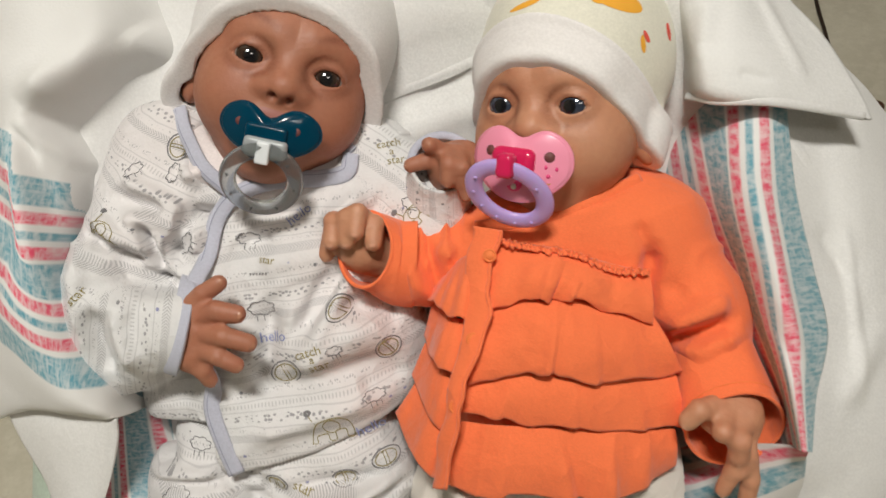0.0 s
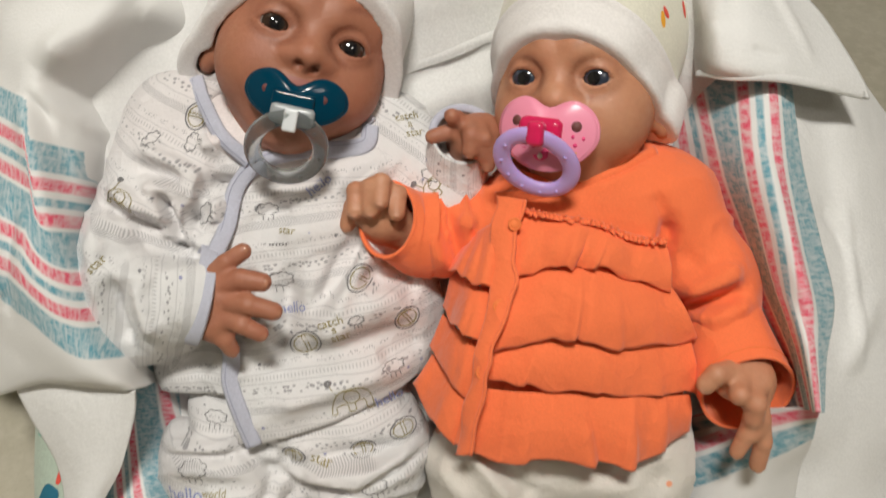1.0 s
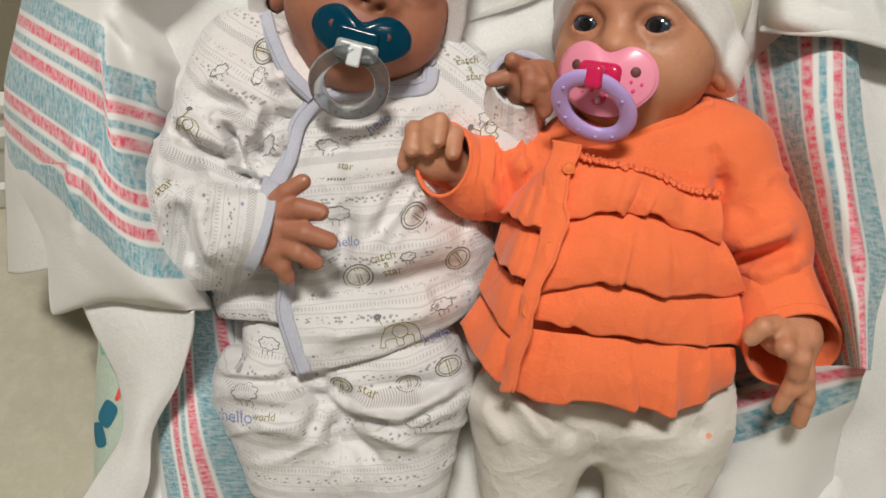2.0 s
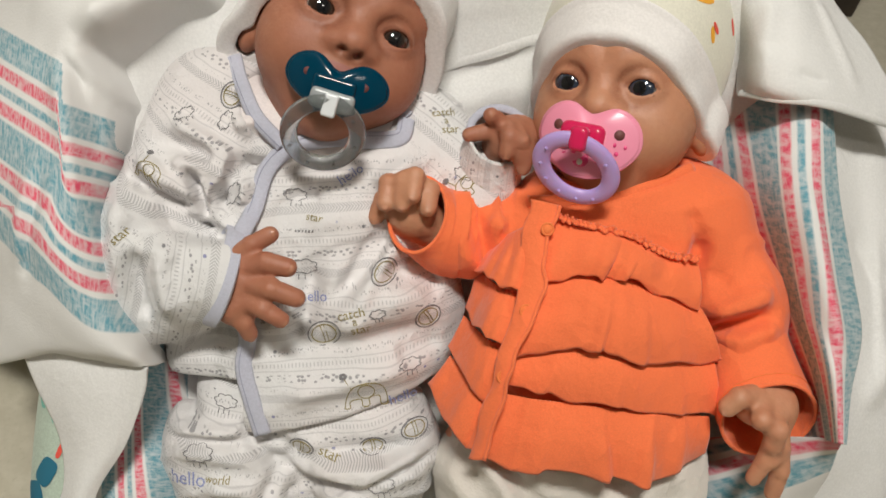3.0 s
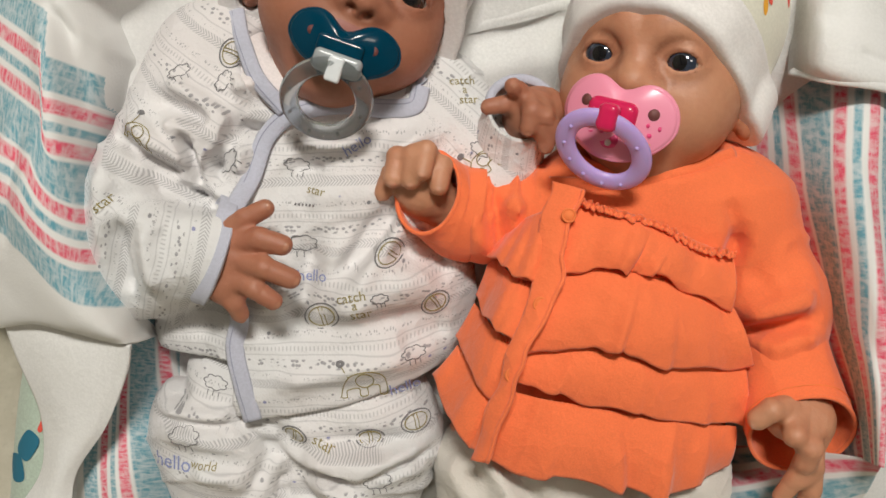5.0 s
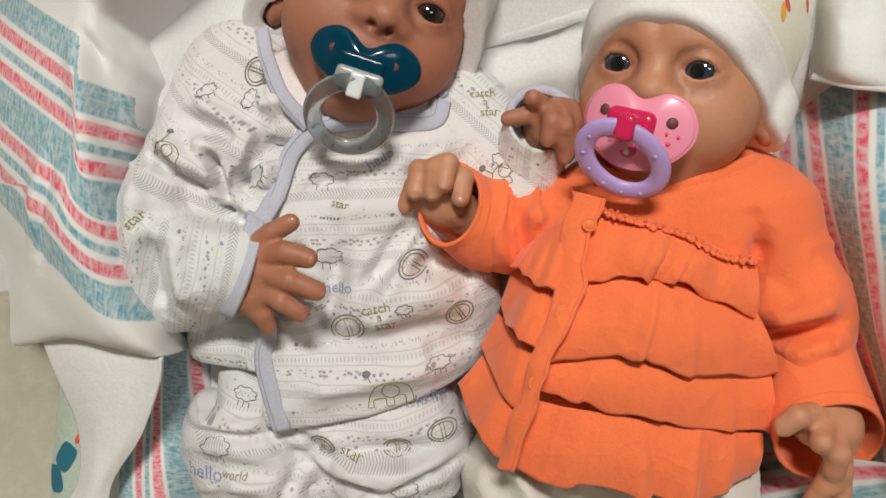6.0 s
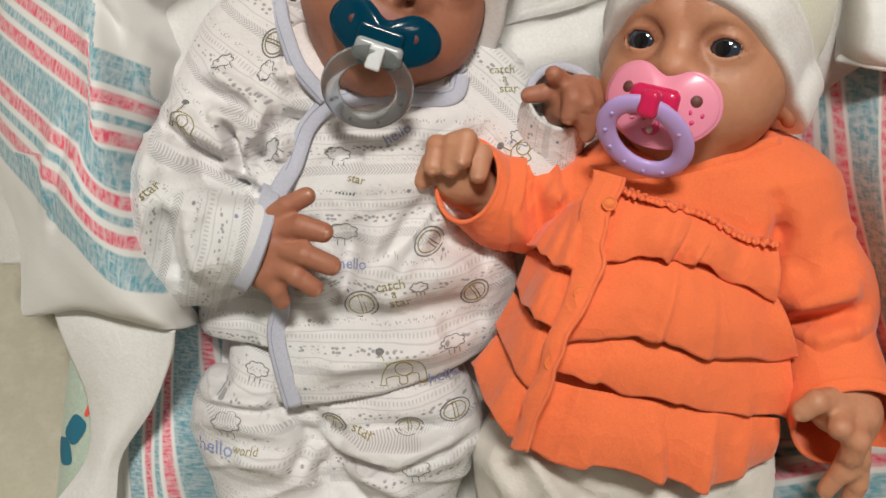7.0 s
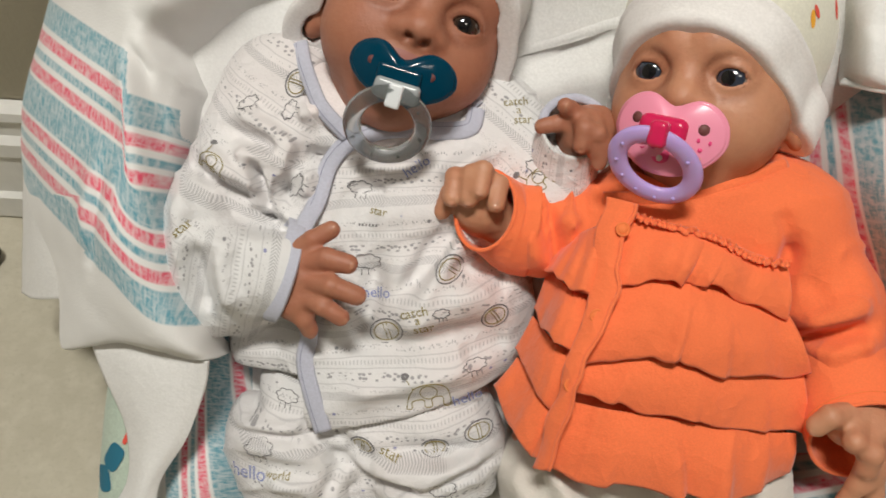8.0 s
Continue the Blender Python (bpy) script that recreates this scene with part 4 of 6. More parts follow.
def ball_mesh(c, r, n=28):
    """A ball whose poles look out of the face (+z), with rings for pupil, iris and white."""
    ang = np.concatenate([np.linspace(0.02, 0.30, 4), np.linspace(0.36, 0.74, 5), np.linspace(0.80, np.pi - 0.05, 14)])
    v = [(c[0], c[1], c[2] + r)]
    for a in ang:
        for k in range(n):
            b = 2 * np.pi * k / n
            v.append((c[0] + r * np.sin(a) * np.cos(b), c[1] + r * np.sin(a) * np.sin(b), c[2] + r * np.cos(a)))
    f = [(0, 1 + k, 1 + (k + 1) % n) for k in range(n)]
    kind = [2] * n
    for i in range(len(ang) - 1):
        mid = (ang[i] + ang[i + 1]) / 2
        for k in range(n):
            a, b = 1 + i * n + k, 1 + i * n + (k + 1) % n
            f.append((a, a + n, b + n, b))
            kind.append(2 if mid < 0.34 else 1 if mid < 0.78 else 0)
    return np.array(v), f, kind


def hand_shape(p, wrist, palm, fingers):
    """An arm end, a palm and fingers of two or three joints each."""
    d = capsule(p, wrist[0], wrist[1], wrist[2], wrist[3])
    d = blend(d, capsule(p, palm[0], palm[1], palm[2], palm[3]), 0.010)
    for joints, r in fingers:
        f = None
        for k, (a, b) in enumerate(zip(joints, joints[1:])):
            seg = capsule(p, a, b, r * (1.08 - 0.09 * k), r * (0.98 - 0.09 * k))
            if f is not None:
                way = (np.array(b) - np.array(a)) / np.linalg.norm(np.array(b) - np.array(a))
                k2 = (p - np.array(a)) @ way
                close = np.linalg.norm(p - np.array(a), axis=1) < 1.7 * r
                seg = seg + 0.0007 * close * (np.exp(-((k2 / 0.0009) ** 2)) + 0.7 * np.exp(-(((k2 - 0.0026) / 0.0008) ** 2)))
            f = seg if f is None else blend(f, seg, 0.0014)
        d = blend(d, f, 0.0032)
    return d + 0.00016 * ripple(p, 900, 5, 2)


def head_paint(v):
    """Painted brows, lid lines and nostrils, plus shade in the eye sockets and under the nose, 0 to 1, at places of the
    head.
    """
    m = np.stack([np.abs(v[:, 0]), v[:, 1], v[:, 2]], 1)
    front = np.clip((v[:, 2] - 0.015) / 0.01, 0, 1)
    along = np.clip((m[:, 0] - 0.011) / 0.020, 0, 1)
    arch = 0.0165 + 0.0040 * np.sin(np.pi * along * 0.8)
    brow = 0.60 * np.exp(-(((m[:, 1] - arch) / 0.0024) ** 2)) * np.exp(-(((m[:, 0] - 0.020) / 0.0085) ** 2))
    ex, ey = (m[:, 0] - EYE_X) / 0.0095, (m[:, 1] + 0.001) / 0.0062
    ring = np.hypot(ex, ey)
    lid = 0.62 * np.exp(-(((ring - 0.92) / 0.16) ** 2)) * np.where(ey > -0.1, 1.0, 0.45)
    # shade of the eye sockets, put into the colour
    socket_shade = 0.46 * np.exp(-(((np.hypot(ex, ey * 0.8) - 1.3) / 0.32) ** 2)) * np.where(m[:, 0] < EYE_X, 1.0, 0.6)
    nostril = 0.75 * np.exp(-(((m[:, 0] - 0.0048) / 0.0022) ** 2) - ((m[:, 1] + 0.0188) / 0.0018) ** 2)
    # shade below the nose, likewise painted
    nose_shade = 0.22 * np.exp(-((m[:, 0] / 0.010) ** 2) - ((m[:, 1] + 0.021) / 0.0035) ** 2)
    return np.clip(front * np.maximum.reduce([brow, lid, socket_shade, nostril, nose_shade]), 0, 0.85)


def doll(name, head, hands_data, feet, skin, iris, lips, nail, label):
    verts, faces, kinds, n = [], [], [], 0

    def add(v, f, k):
        nonlocal n
        verts.append(np.asarray(v))
        faces.extend([tuple(int(i) + n for i in q) for q in f])
        kinds.extend(k)
        n += len(v)

    v, q = surface(head_shape, (-0.066, -0.100, -0.075), (0.066, 0.080, 0.066), 0.0013)
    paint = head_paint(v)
    mid = v[q].mean(1)
    lip = (np.abs(mid[:, 0]) < 0.0115) & (mid[:, 2] > 0.043) & (np.abs(mid[:, 1] + 0.0288) < 0.0034 * np.sqrt(np.clip(1.2 - (mid[:, 0] / 0.0115) ** 2, 0, 1)))
    add(put_at(head, v), q, np.where(lip, 4, 0).tolist())
    for side in (-1, 1):
        v, f, k = ball_mesh((side * EYE_X, -0.001, 0.0385), 0.0107)
        c = v - arr(side * EYE_X, -0.001, 0.0385)
        turn = radians(3 * -side)
        c = np.stack([c[:, 0] * math.cos(turn) + c[:, 2] * math.sin(turn), c[:, 1], -c[:, 0] * math.sin(turn) + c[:, 2] * math.cos(turn)], 1)
        add(put_at(head, c + arr(side * EYE_X, -0.001, 0.0385)), f, [1 + i for i in k])
    for wrist, palm, fingers in hands_data:
        pts = np.array([wrist[0], wrist[1], palm[0], palm[1]] + [j for fs, _ in fingers for j in fs])
        v, q = surface(lambda p: hand_shape(p, wrist, palm, fingers), pts.min(0) - 0.022, pts.max(0) + 0.022, 0.0011)
        add(v, q, [0] * len(q))
    for wrist, palm, fingers in hands_data:
        for joints, r in fingers:
            tip, before = np.array(joints[-1]), np.array(joints[-2])
            way = (tip - before) / np.linalg.norm(tip - before)
            side = np.cross(way, arr(0, 0, 1))
            side /= max(np.linalg.norm(side), 1e-6)
            up = np.cross(side, way)
            ball, f, _ = ball_mesh((0, 0, 0), 1.0, 12)
            c = tip + way * r * 0.30 + up * r * 0.48
            add(c + ball[:, :1] * way * r * 0.50 + ball[:, 1:2] * side * r * 0.50 + ball[:, 2:] * up * r * 0.30, f, [5] * len(f))
    for a, b, r in feet:
        v, q = surface(lambda p: capsule(p, a, b, r, r * 0.85), np.minimum(a, b) - r * 1.2, np.maximum(a, b) + r * 1.2, 0.004)
        add(v, q, [0] * len(q))
    # limbs inside the clothes join the pieces
    allv = np.vstack(verts)
    neck = put_at(head, [(0, -0.09, -0.03)])[0]
    first = np.argsort(np.linalg.norm(verts[0] - neck, axis=1))[:3]
    base = len(verts[0]) + len(verts[1]) + len(verts[2])
    for i, piece in enumerate(verts[3:]):
        if len(piece) < 400 and i >= len(hands_data):
            base += len(piece)
            continue
        goal = np.array(hands_data[i][0][0]) if i < len(hands_data) else neck
        near = base + np.argsort(np.linalg.norm(piece - goal, axis=1))[:2]
        faces += [(int(first[0]), int(first[1]), int(near[0])), (int(first[1]), int(near[1]), int(near[0])), (int(first[0]), int(near[0]), int(near[1]))]
        kinds += [0, 0, 0]
        base += len(piece)
    ob = mesh_object(name, allv, faces, [skin, EYE_WHITE, iris, PUPIL, lips, nail], kinds, matrix=BED)
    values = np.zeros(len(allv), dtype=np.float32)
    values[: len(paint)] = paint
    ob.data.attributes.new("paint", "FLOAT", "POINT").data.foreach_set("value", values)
    return tagged(ob, label, "doll", group="dolls")


def head_pose(eye1, eye2, forward):
    """The head's matrix from its two eyes and the way in which it looks."""
    e1, e2, f = np.array(eye1), np.array(eye2), np.array(forward, float)
    x = e2 - e1
    f = f - x * (f @ x) / (x @ x)
    return frame_matrix((e1 + e2) / 2 - 0.0492 * f / np.linalg.norm(f), x, f)


HEAD_A = head_pose((-0.1016, 0.1040, -0.0040), (-0.0616, 0.0928, -0.0145), arr(0.22, -0.10, 1.0))
HEAD_B = head_pose((0.0310, 0.0776, -0.0105), (0.0656, 0.0746, 0.0075), arr(-0.46, -0.13, 0.86))
HEAD_B[:3, 0] *= 0.94   # the tan doll has the narrower head

HAND_A1 = (
    ((-0.1720, -0.0450, -0.0450), (-0.1387, -0.0461, -0.0215), 0.0150, 0.0125), ((-0.1369, -0.0418, -0.0125), (-0.1346, -0.0558, -0.0145), 0.0125, 0.0125),
    [([(-0.1349, -0.0308, -0.0085), (-0.1277, -0.0241, -0.0055), (-0.1189, -0.0183, -0.0045)], 0.0052),
     ([(-0.1300, -0.0365, -0.0065), (-0.1187, -0.0326, -0.0005), (-0.1078, -0.0343, 0.0005)], 0.0056),
     ([(-0.1284, -0.0451, -0.0065), (-0.1151, -0.0460, 0.0005), (-0.1023, -0.0498, -0.0015)], 0.0056),
     ([(-0.1301, -0.0527, -0.0085), (-0.1187, -0.0570, -0.0025), (-0.1098, -0.0618, -0.0045)], 0.0052),
     ([(-0.1340, -0.0594, -0.0125), (-0.1293, -0.0660, -0.0105), (-0.1267, -0.0715, -0.0145)], 0.0050)])
HAND_A2 = (
    ((0.0047, 0.0358, -0.0520), (0.0071, 0.0433, -0.0420), 0.0125, 0.0125), ((0.0042, 0.0479, -0.0400), (0.0110, 0.0497, -0.0420), 0.0125, 0.0125),
    [([(-0.0022, 0.0489, -0.0340), (-0.0102, 0.0487, -0.0300), (-0.0176, 0.0465, -0.0300)], 0.0048),
     ([(-0.0012, 0.0533, -0.0340), (-0.0042, 0.0561, -0.0260), (-0.0073, 0.0572, -0.0220)], 0.0050),
     ([(0.0027, 0.0530, -0.0300), (0.0036, 0.0461, -0.0200), (0.0031, 0.0379, -0.0220)], 0.0052),
     ([(0.0085, 0.0527, -0.0320), (0.0105, 0.0443, -0.0220), (0.0099, 0.0366, -0.0260)], 0.0050),
     ([(0.0144, 0.0488, -0.0340), (0.0152, 0.0403, -0.0260), (0.0135, 0.0306, -0.0280)], 0.0048)])
HAND_B1 = (
    ((-0.0265, -0.0086, -0.0500), (-0.0445, -0.0015, -0.0400), 0.0120, 0.0128), ((-0.0471, 0.0026, -0.0340), (-0.0465, 0.0085, -0.0320), 0.0125, 0.0125),
    [([(-0.0540, 0.0073, -0.0320), (-0.0627, 0.0065, -0.0300), (-0.0657, -0.0033, -0.0340)], 0.0050),
     ([(-0.0525, 0.0138, -0.0300), (-0.0599, 0.0149, -0.0220), (-0.0607, 0.0041, -0.0200)], 0.0056),
     ([(-0.0481, 0.0162, -0.0280), (-0.0520, 0.0167, -0.0180), (-0.0518, 0.0045, -0.0160)], 0.0056),
     ([(-0.0439, 0.0165, -0.0280), (-0.0459, 0.0195, -0.0160), (-0.0465, 0.0091, -0.0120)], 0.0054),
     ([(-0.0393, 0.0115, -0.0300), (-0.0373, 0.0133, -0.0220), (-0.0377, 0.0034, -0.0180)], 0.0056)])
HAND_B2 = (
    ((0.1563, -0.0634, -0.0380), (0.1585, -0.0809, -0.0220), 0.0120, 0.0125), ((0.1505, -0.0870, -0.0120), (0.1593, -0.0895, -0.0120), 0.0135, 0.0130),
    [([(0.1437, -0.0824, -0.0040), (0.1342, -0.0836, 0.0020), (0.1294, -0.0889, 0.0000)], 0.0060),
     ([(0.1481, -0.0886, -0.0020), (0.1457, -0.0935, 0.0060), (0.1497, -0.0955, 0.0040)], 0.0058),
     ([(0.1561, -0.0925, -0.0040), (0.1549, -0.0988, 0.0040), (0.1553, -0.1072, 0.0000)], 0.0062),
     ([(0.1630, -0.0946, -0.0100), (0.1606, -0.1097, -0.0060), (0.1578, -0.1161, -0.0060)], 0.0058),
     ([(0.1571, -0.1079, -0.0040), (0.1541, -0.1179, -0.0060), (0.1507, -0.1275, -0.0100)], 0.0050),
     ([(0.1628, -0.1100, -0.0080), (0.1651, -0.1228, -0.0100), (0.1647, -0.1364, -0.0160)], 0.0052)])

doll("baby_doll", HEAD_A, [HAND_A1, HAND_A2], [((-0.125, -0.228, -0.082), (-0.125, -0.240, -0.066), 0.018), ((-0.058, -0.230, -0.082), (-0.058, -0.242, -0.066), 0.018)],
     SKIN_A, IRIS_BROWN, LIP_A, NAIL_A, "brown vinyl baby doll with dark eyes, lying on blankets")
doll("baby_doll", HEAD_B, [HAND_B1, HAND_B2], [((0.022, -0.222, -0.082), (0.022, -0.232, -0.066), 0.018), ((0.100, -0.222, -0.082), (0.100, -0.232, -0.066), 0.018)],
     SKIN_B, IRIS_BLUE, LIP_B, NAIL_B, "tan vinyl baby doll with blue-grey eyes, lying on blankets")


# ---- hats ----
def cap_shape(q, grow, level, slope, lumps, flare=0.0):
    d = ellipsoid(q, (0, 0.026, -0.014), (0.0545 + grow, 0.060 + grow, 0.0640 + grow))
    d = blend(d, head_shape(q) - grow, 0.010) - lumps * ripple(q, 70, 9, 2)
    rim = q[:, 1] - level - slope * q[:, 2] + 0.006 * (np.abs(q[:, 0]) / 0.053) ** 2
    rim = rim / math.hypot(1, slope)
    d = d - flare * np.exp(-np.maximum(rim, 0) / 0.022) * np.clip(np.abs(q[:, 0]) / 0.053, 0, 1.2) ** 2
    return d, rim


def hat(m, name, mats, label, level, slope, band, flare=0.0, grow=0.0030):
    t = thing(name, label, "hat", group="baby hats")

    def crown(q):
        d, rim = cap_shape(q, grow, level, slope, 0.0009, flare)
        return np.maximum(-blend(-d, rim - 0.001, 0.003), -(d + 0.0045))

    v, q = surface(crown, (-0.080, -0.06, -0.09), (0.080, 0.098, 0.068), 0.0019)
    mesh_object("crown", put_at(m, v), q, mats[0], parent=t)

    def brim(q):
        d, rim = cap_shape(q, grow + 0.0022, level, slope, 0.0006, flare)
        fat = (0.0018 if band < 0.012 else 0.0007) * np.exp(-(((rim - 0.002) / 0.003) ** 2)) + (0.0014 * np.exp(-(((rim - band + 0.002) / 0.002) ** 2)) if band > 0.012 else 0.0)
        return np.maximum(-blend(fat - d, band / 2 - np.abs(rim - band / 2), 0.0024), -(d + 0.007))

    v, q = surface(brim, (-0.082, -0.07, -0.09), (0.082, 0.098, 0.070), 0.0014)
    mesh_object("folded_band" if band > 0.012 else "rolled_edge", put_at(m, v), q, mats[1], parent=t)
    return t, crown


HAT_A, CROWN_A = hat(HEAD_A, "baby_hat", (HAT_WHITE, HAT_WHITE), "plain white jersey baby hat on the brown doll", -0.0255, 0.99, 0.006, 0.0028, 0.0032)
HAT_B, CROWN_B = hat(HEAD_B, "baby_hat", (HAT_CREAM, HAT_BAND), "cream baby hat with folded white band and yellow print", -0.024, 0.80, 0.023, 0.0, 0.0016)


# ---- clothes of the brown doll ----
def jacket_body(p, cut=False):
    d = round_box(p, (-0.0937, -0.0473, -0.0780), (0.062, 0.102, 0.041), 0.036, -3)
    d = blend(d, ellipsoid(p, (-0.0645, -0.0577, -0.0780), (0.055, 0.062, 0.042)), 0.02)
    d = blend(d, ellipsoid(p, (-0.1597, -0.0910, -0.0800), (0.026, 0.024, 0.030)), 0.012)
    d = blend(d, capsule(p, (-0.1530, 0.0508, -0.0720), (-0.0435, 0.0476, -0.0780), 0.031, 0.028), 0.025)
    d = blend(d, capsule(p, (-0.1661, 0.0558, -0.0660), (-0.1916, -0.0246, -0.0500), 0.032, 0.035), 0.016)
    d = blend(d, capsule(p, (-0.1920, -0.0280, -0.0500), (-0.1854, -0.0475, -0.0460), 0.0355, 0.034), 0.012)
    fore = capsule(p, (-0.1846, -0.0458, -0.0460), (-0.1449, -0.0447, -0.0240), 0.033, 0.0255)
    if cut:
        fore = np.maximum(fore, (p - np.array((-0.1418, -0.0443, -0.0215))) @ (arr(0.92, -0.20, -0.30) / np.linalg.norm((0.92, -0.20, -0.30))))
    d = blend(d, fore, 0.016)
    d = blend(d, capsule(p, (-0.1500, 0.0120, -0.0500), (-0.1380, -0.0220, -0.0460), 0.0165), 0.012)
    d = blend(d, capsule(p, (-0.0419, 0.0490, -0.0740), (-0.0107, 0.0199, -0.0600), 0.026, 0.0245), 0.014)
    d = blend(d, capsule(p, (-0.0090, 0.0150, -0.0600), (-0.0030, 0.0290, -0.0570), 0.0215, 0.0180), 0.012)
    crease = folds(p, [
        ((-0.1992, 0.0064), (-0.1641, -0.0068), 0.0034, -0.0065), ((-0.1672, 0.0134), (-0.1570, -0.0121), 0.0032, -0.0055), ((-0.1581, 0.0146), (-0.1495, -0.0040), 0.0030, -0.0050), ((-0.1438, 0.0192), (-0.1520, -0.0040), 0.0034, -0.0022),
        ((-0.1429, 0.0213), (-0.1260, 0.0213), 0.0028, -0.0045), ((-0.1756, 0.0207), (-0.1618, -0.0028), 0.0040, 0.0045), ((-0.1513, 0.0281), (-0.1546, 0.0010), 0.0040, 0.0045), ((-0.1977, 0.0178), (-0.1724, 0.0043), 0.0045, 0.0045),
        ((-0.1629, 0.0196), (-0.1541, -0.0032), 0.0030, 0.0040), ((-0.1381, 0.0115), (-0.1391, -0.0041), 0.0040, 0.0040), ((-0.1484, 0.0397), (-0.1349, 0.0442), 0.0060, 0.0045),
        ((-0.1742, 0.0205, -0.0200), (-0.1484, 0.0073, -0.0300), 0.005, 0.006), ((-0.1790, -0.0151, -0.0200), (-0.1437, -0.0214, -0.0200), 0.004, -0.005), ((-0.1803, 0.0391, -0.0200), (-0.1510, 0.0254, -0.0200), 0.005, 0.005), ((-0.1858, 0.0291, -0.0200), (-0.1600, 0.0199, -0.0200), 0.005, -0.0025), ((-0.2013, 0.0026, -0.0200), (-0.1948, -0.0497, -0.0200), 0.006, 0.004), ((-0.1888, -0.0344, -0.0200), (-0.1814, -0.0686, -0.0200), 0.005, -0.004), ((-0.1748, -0.0334, -0.0200), (-0.1659, -0.0675, -0.0200), 0.005, 0.004), ((-0.0601, -0.0116, -0.0300), (-0.0826, -0.0492, -0.0300), 0.005, -0.006), ((-0.0530, -0.0150, -0.0300), (-0.0744, -0.0555, -0.0300), 0.006, 0.005), ((-0.0453, -0.0177, -0.0300), (-0.0292, -0.0383, -0.0300), 0.005, -0.005), ((-0.0981, -0.0322, -0.0300), (-0.1023, -0.0758, -0.0300), 0.006, -0.004), ((-0.1159, 0.0026, -0.0300), (-0.0968, 0.0072, -0.0300), 0.005, -0.004), ((-0.1190, -0.0844, -0.0300), (-0.0301, -0.0621, -0.0300), 0.006, -0.004), ((-0.1107, -0.1096, -0.0300), (-0.0349, -0.0852, -0.0300), 0.007, 0.004), ((-0.1906, 0.0097, -0.0200), (-0.1515, -0.0096, -0.0200), 0.006, 0.0045), ((-0.1863, -0.0058, -0.0200), (-0.1537, -0.0224, -0.0200), 0.005, -0.005),
        ((-0.2042, -0.0166, -0.0200), (-0.1765, -0.0114, -0.0200), 0.007, 0.003), ((-0.1939, -0.0285, -0.0200), (-0.1623, -0.0325, -0.0200), 0.006, 0.0035), ((-0.1467, 0.0269, -0.0300), (-0.1578, 0.0034, -0.0300), 0.006, 0.004),
        ((-0.0879, -0.0694, -0.0300), (-0.0252, -0.0390, -0.0300), 0.010, 0.004), ((-0.0760, -0.0556, -0.0300), (-0.0599, -0.0090, -0.0300), 0.007, -0.004), ((-0.1051, -0.0122, -0.0300), (-0.0637, -0.0027, -0.0300), 0.008, 0.003),
        ((-0.0585, -0.0284, -0.0300), (-0.0248, -0.0455, -0.0300), 0.007, -0.004), ((-0.1201, 0.0159, -0.0300), (-0.0822, 0.0285, -0.0300), 0.006, -0.003), ((-0.0681, 0.0133, -0.0300), (-0.0433, 0.0315, -0.0300), 0.006, 0.005),
        ((-0.1264, -0.0720, -0.0300), (-0.1017, -0.0574, -0.0300), 0.008, 0.003), ((-0.0846, -0.0270, -0.0300), (-0.0677, -0.0809, -0.0300), 0.012, 0.003), ((-0.0483, -0.0796, -0.0300), (-0.0231, -0.0682, -0.0300), 0.008, -0.003)])
    return d - np.clip(crease * 2.0, -0.0072, 0.011) - 0.0008 * ripple(p, 110, 61, 2) - 0.0021 * crumple(p, 44, 62) - 0.0009 * crumple(p, 88, 66) - rucks(p, (-0.1680, 0.0530, -0.0600), (-0.1922, -0.0380, -0.0500), 0.036, 4.5, 0.0046, 2) - rucks(
        p, (-0.1906, -0.0446, -0.0460), (-0.1516, -0.0452, -0.0260), 0.034, 3.2, 0.0030, 5) - rucks(p, (-0.1137, 0.0315, -0.0780), (-0.0680, -0.1077, -0.0780), 0.062, 5.0, 0.0032, 8) - rucks(p, (-0.0437, 0.0483, -0.0700), (-0.0008, 0.0276, -0.0600), 0.028, 3.6, 0.0034, 3)


HEM_U = [(-0.1751, -0.1042, -0.0300)[0], (-0.1332, -0.1014, -0.0300)[0], (-0.1300, -0.1012, -0.0300)[0], (-0.1194, -0.1005, -0.0300)[0], (-0.0730, -0.0974, -0.0300)[0], (-0.0342, -0.0949, -0.0300)[0], (-0.0083, -0.0932, -0.0300)[0]]
HEM_V = [(-0.1752, -0.1036, -0.0300)[1], (-0.1332, -0.1014, -0.0300)[1], (-0.1278, -0.1300, -0.0300)[1], (-0.1171, -0.1316, -0.0300)[1], (-0.0715, -0.1174, -0.0300)[1], (-0.0339, -0.0991, -0.0300)[1], (-0.0091, -0.0818, -0.0300)[1]]


def jacket_shape(p):
    d = jacket_body(p, True)
    d = np.maximum(d, np.interp(p[:, 0], HEM_U, HEM_V) - p[:, 1])
    neck = ellipsoid(p, (-0.1027, 0.0588, -0.0350), (0.044, 0.033, 0.045))
    d = carve(d, neck, 0.004)
    return d


def stretch_uv(p, parts):
    """Cloth coordinates in metres: each body part has its own straight grid (origin, way of the rows)."""
    best, uv = np.full(len(p), 1e9), np.zeros((len(p), 2))
    for f, turn, off in parts:
        d = f(p)
        k = d < best
        c, s = math.cos(radians(turn)), math.sin(radians(turn))
        best = np.where(k, d, best)
        new_uv = np.stack([p[:, 0] * c + p[:, 1] * s + off, -p[:, 0] * s + p[:, 1] * c + p[:, 2] * 0.3], 1)
        uv[k] = new_uv[k]
    return uv


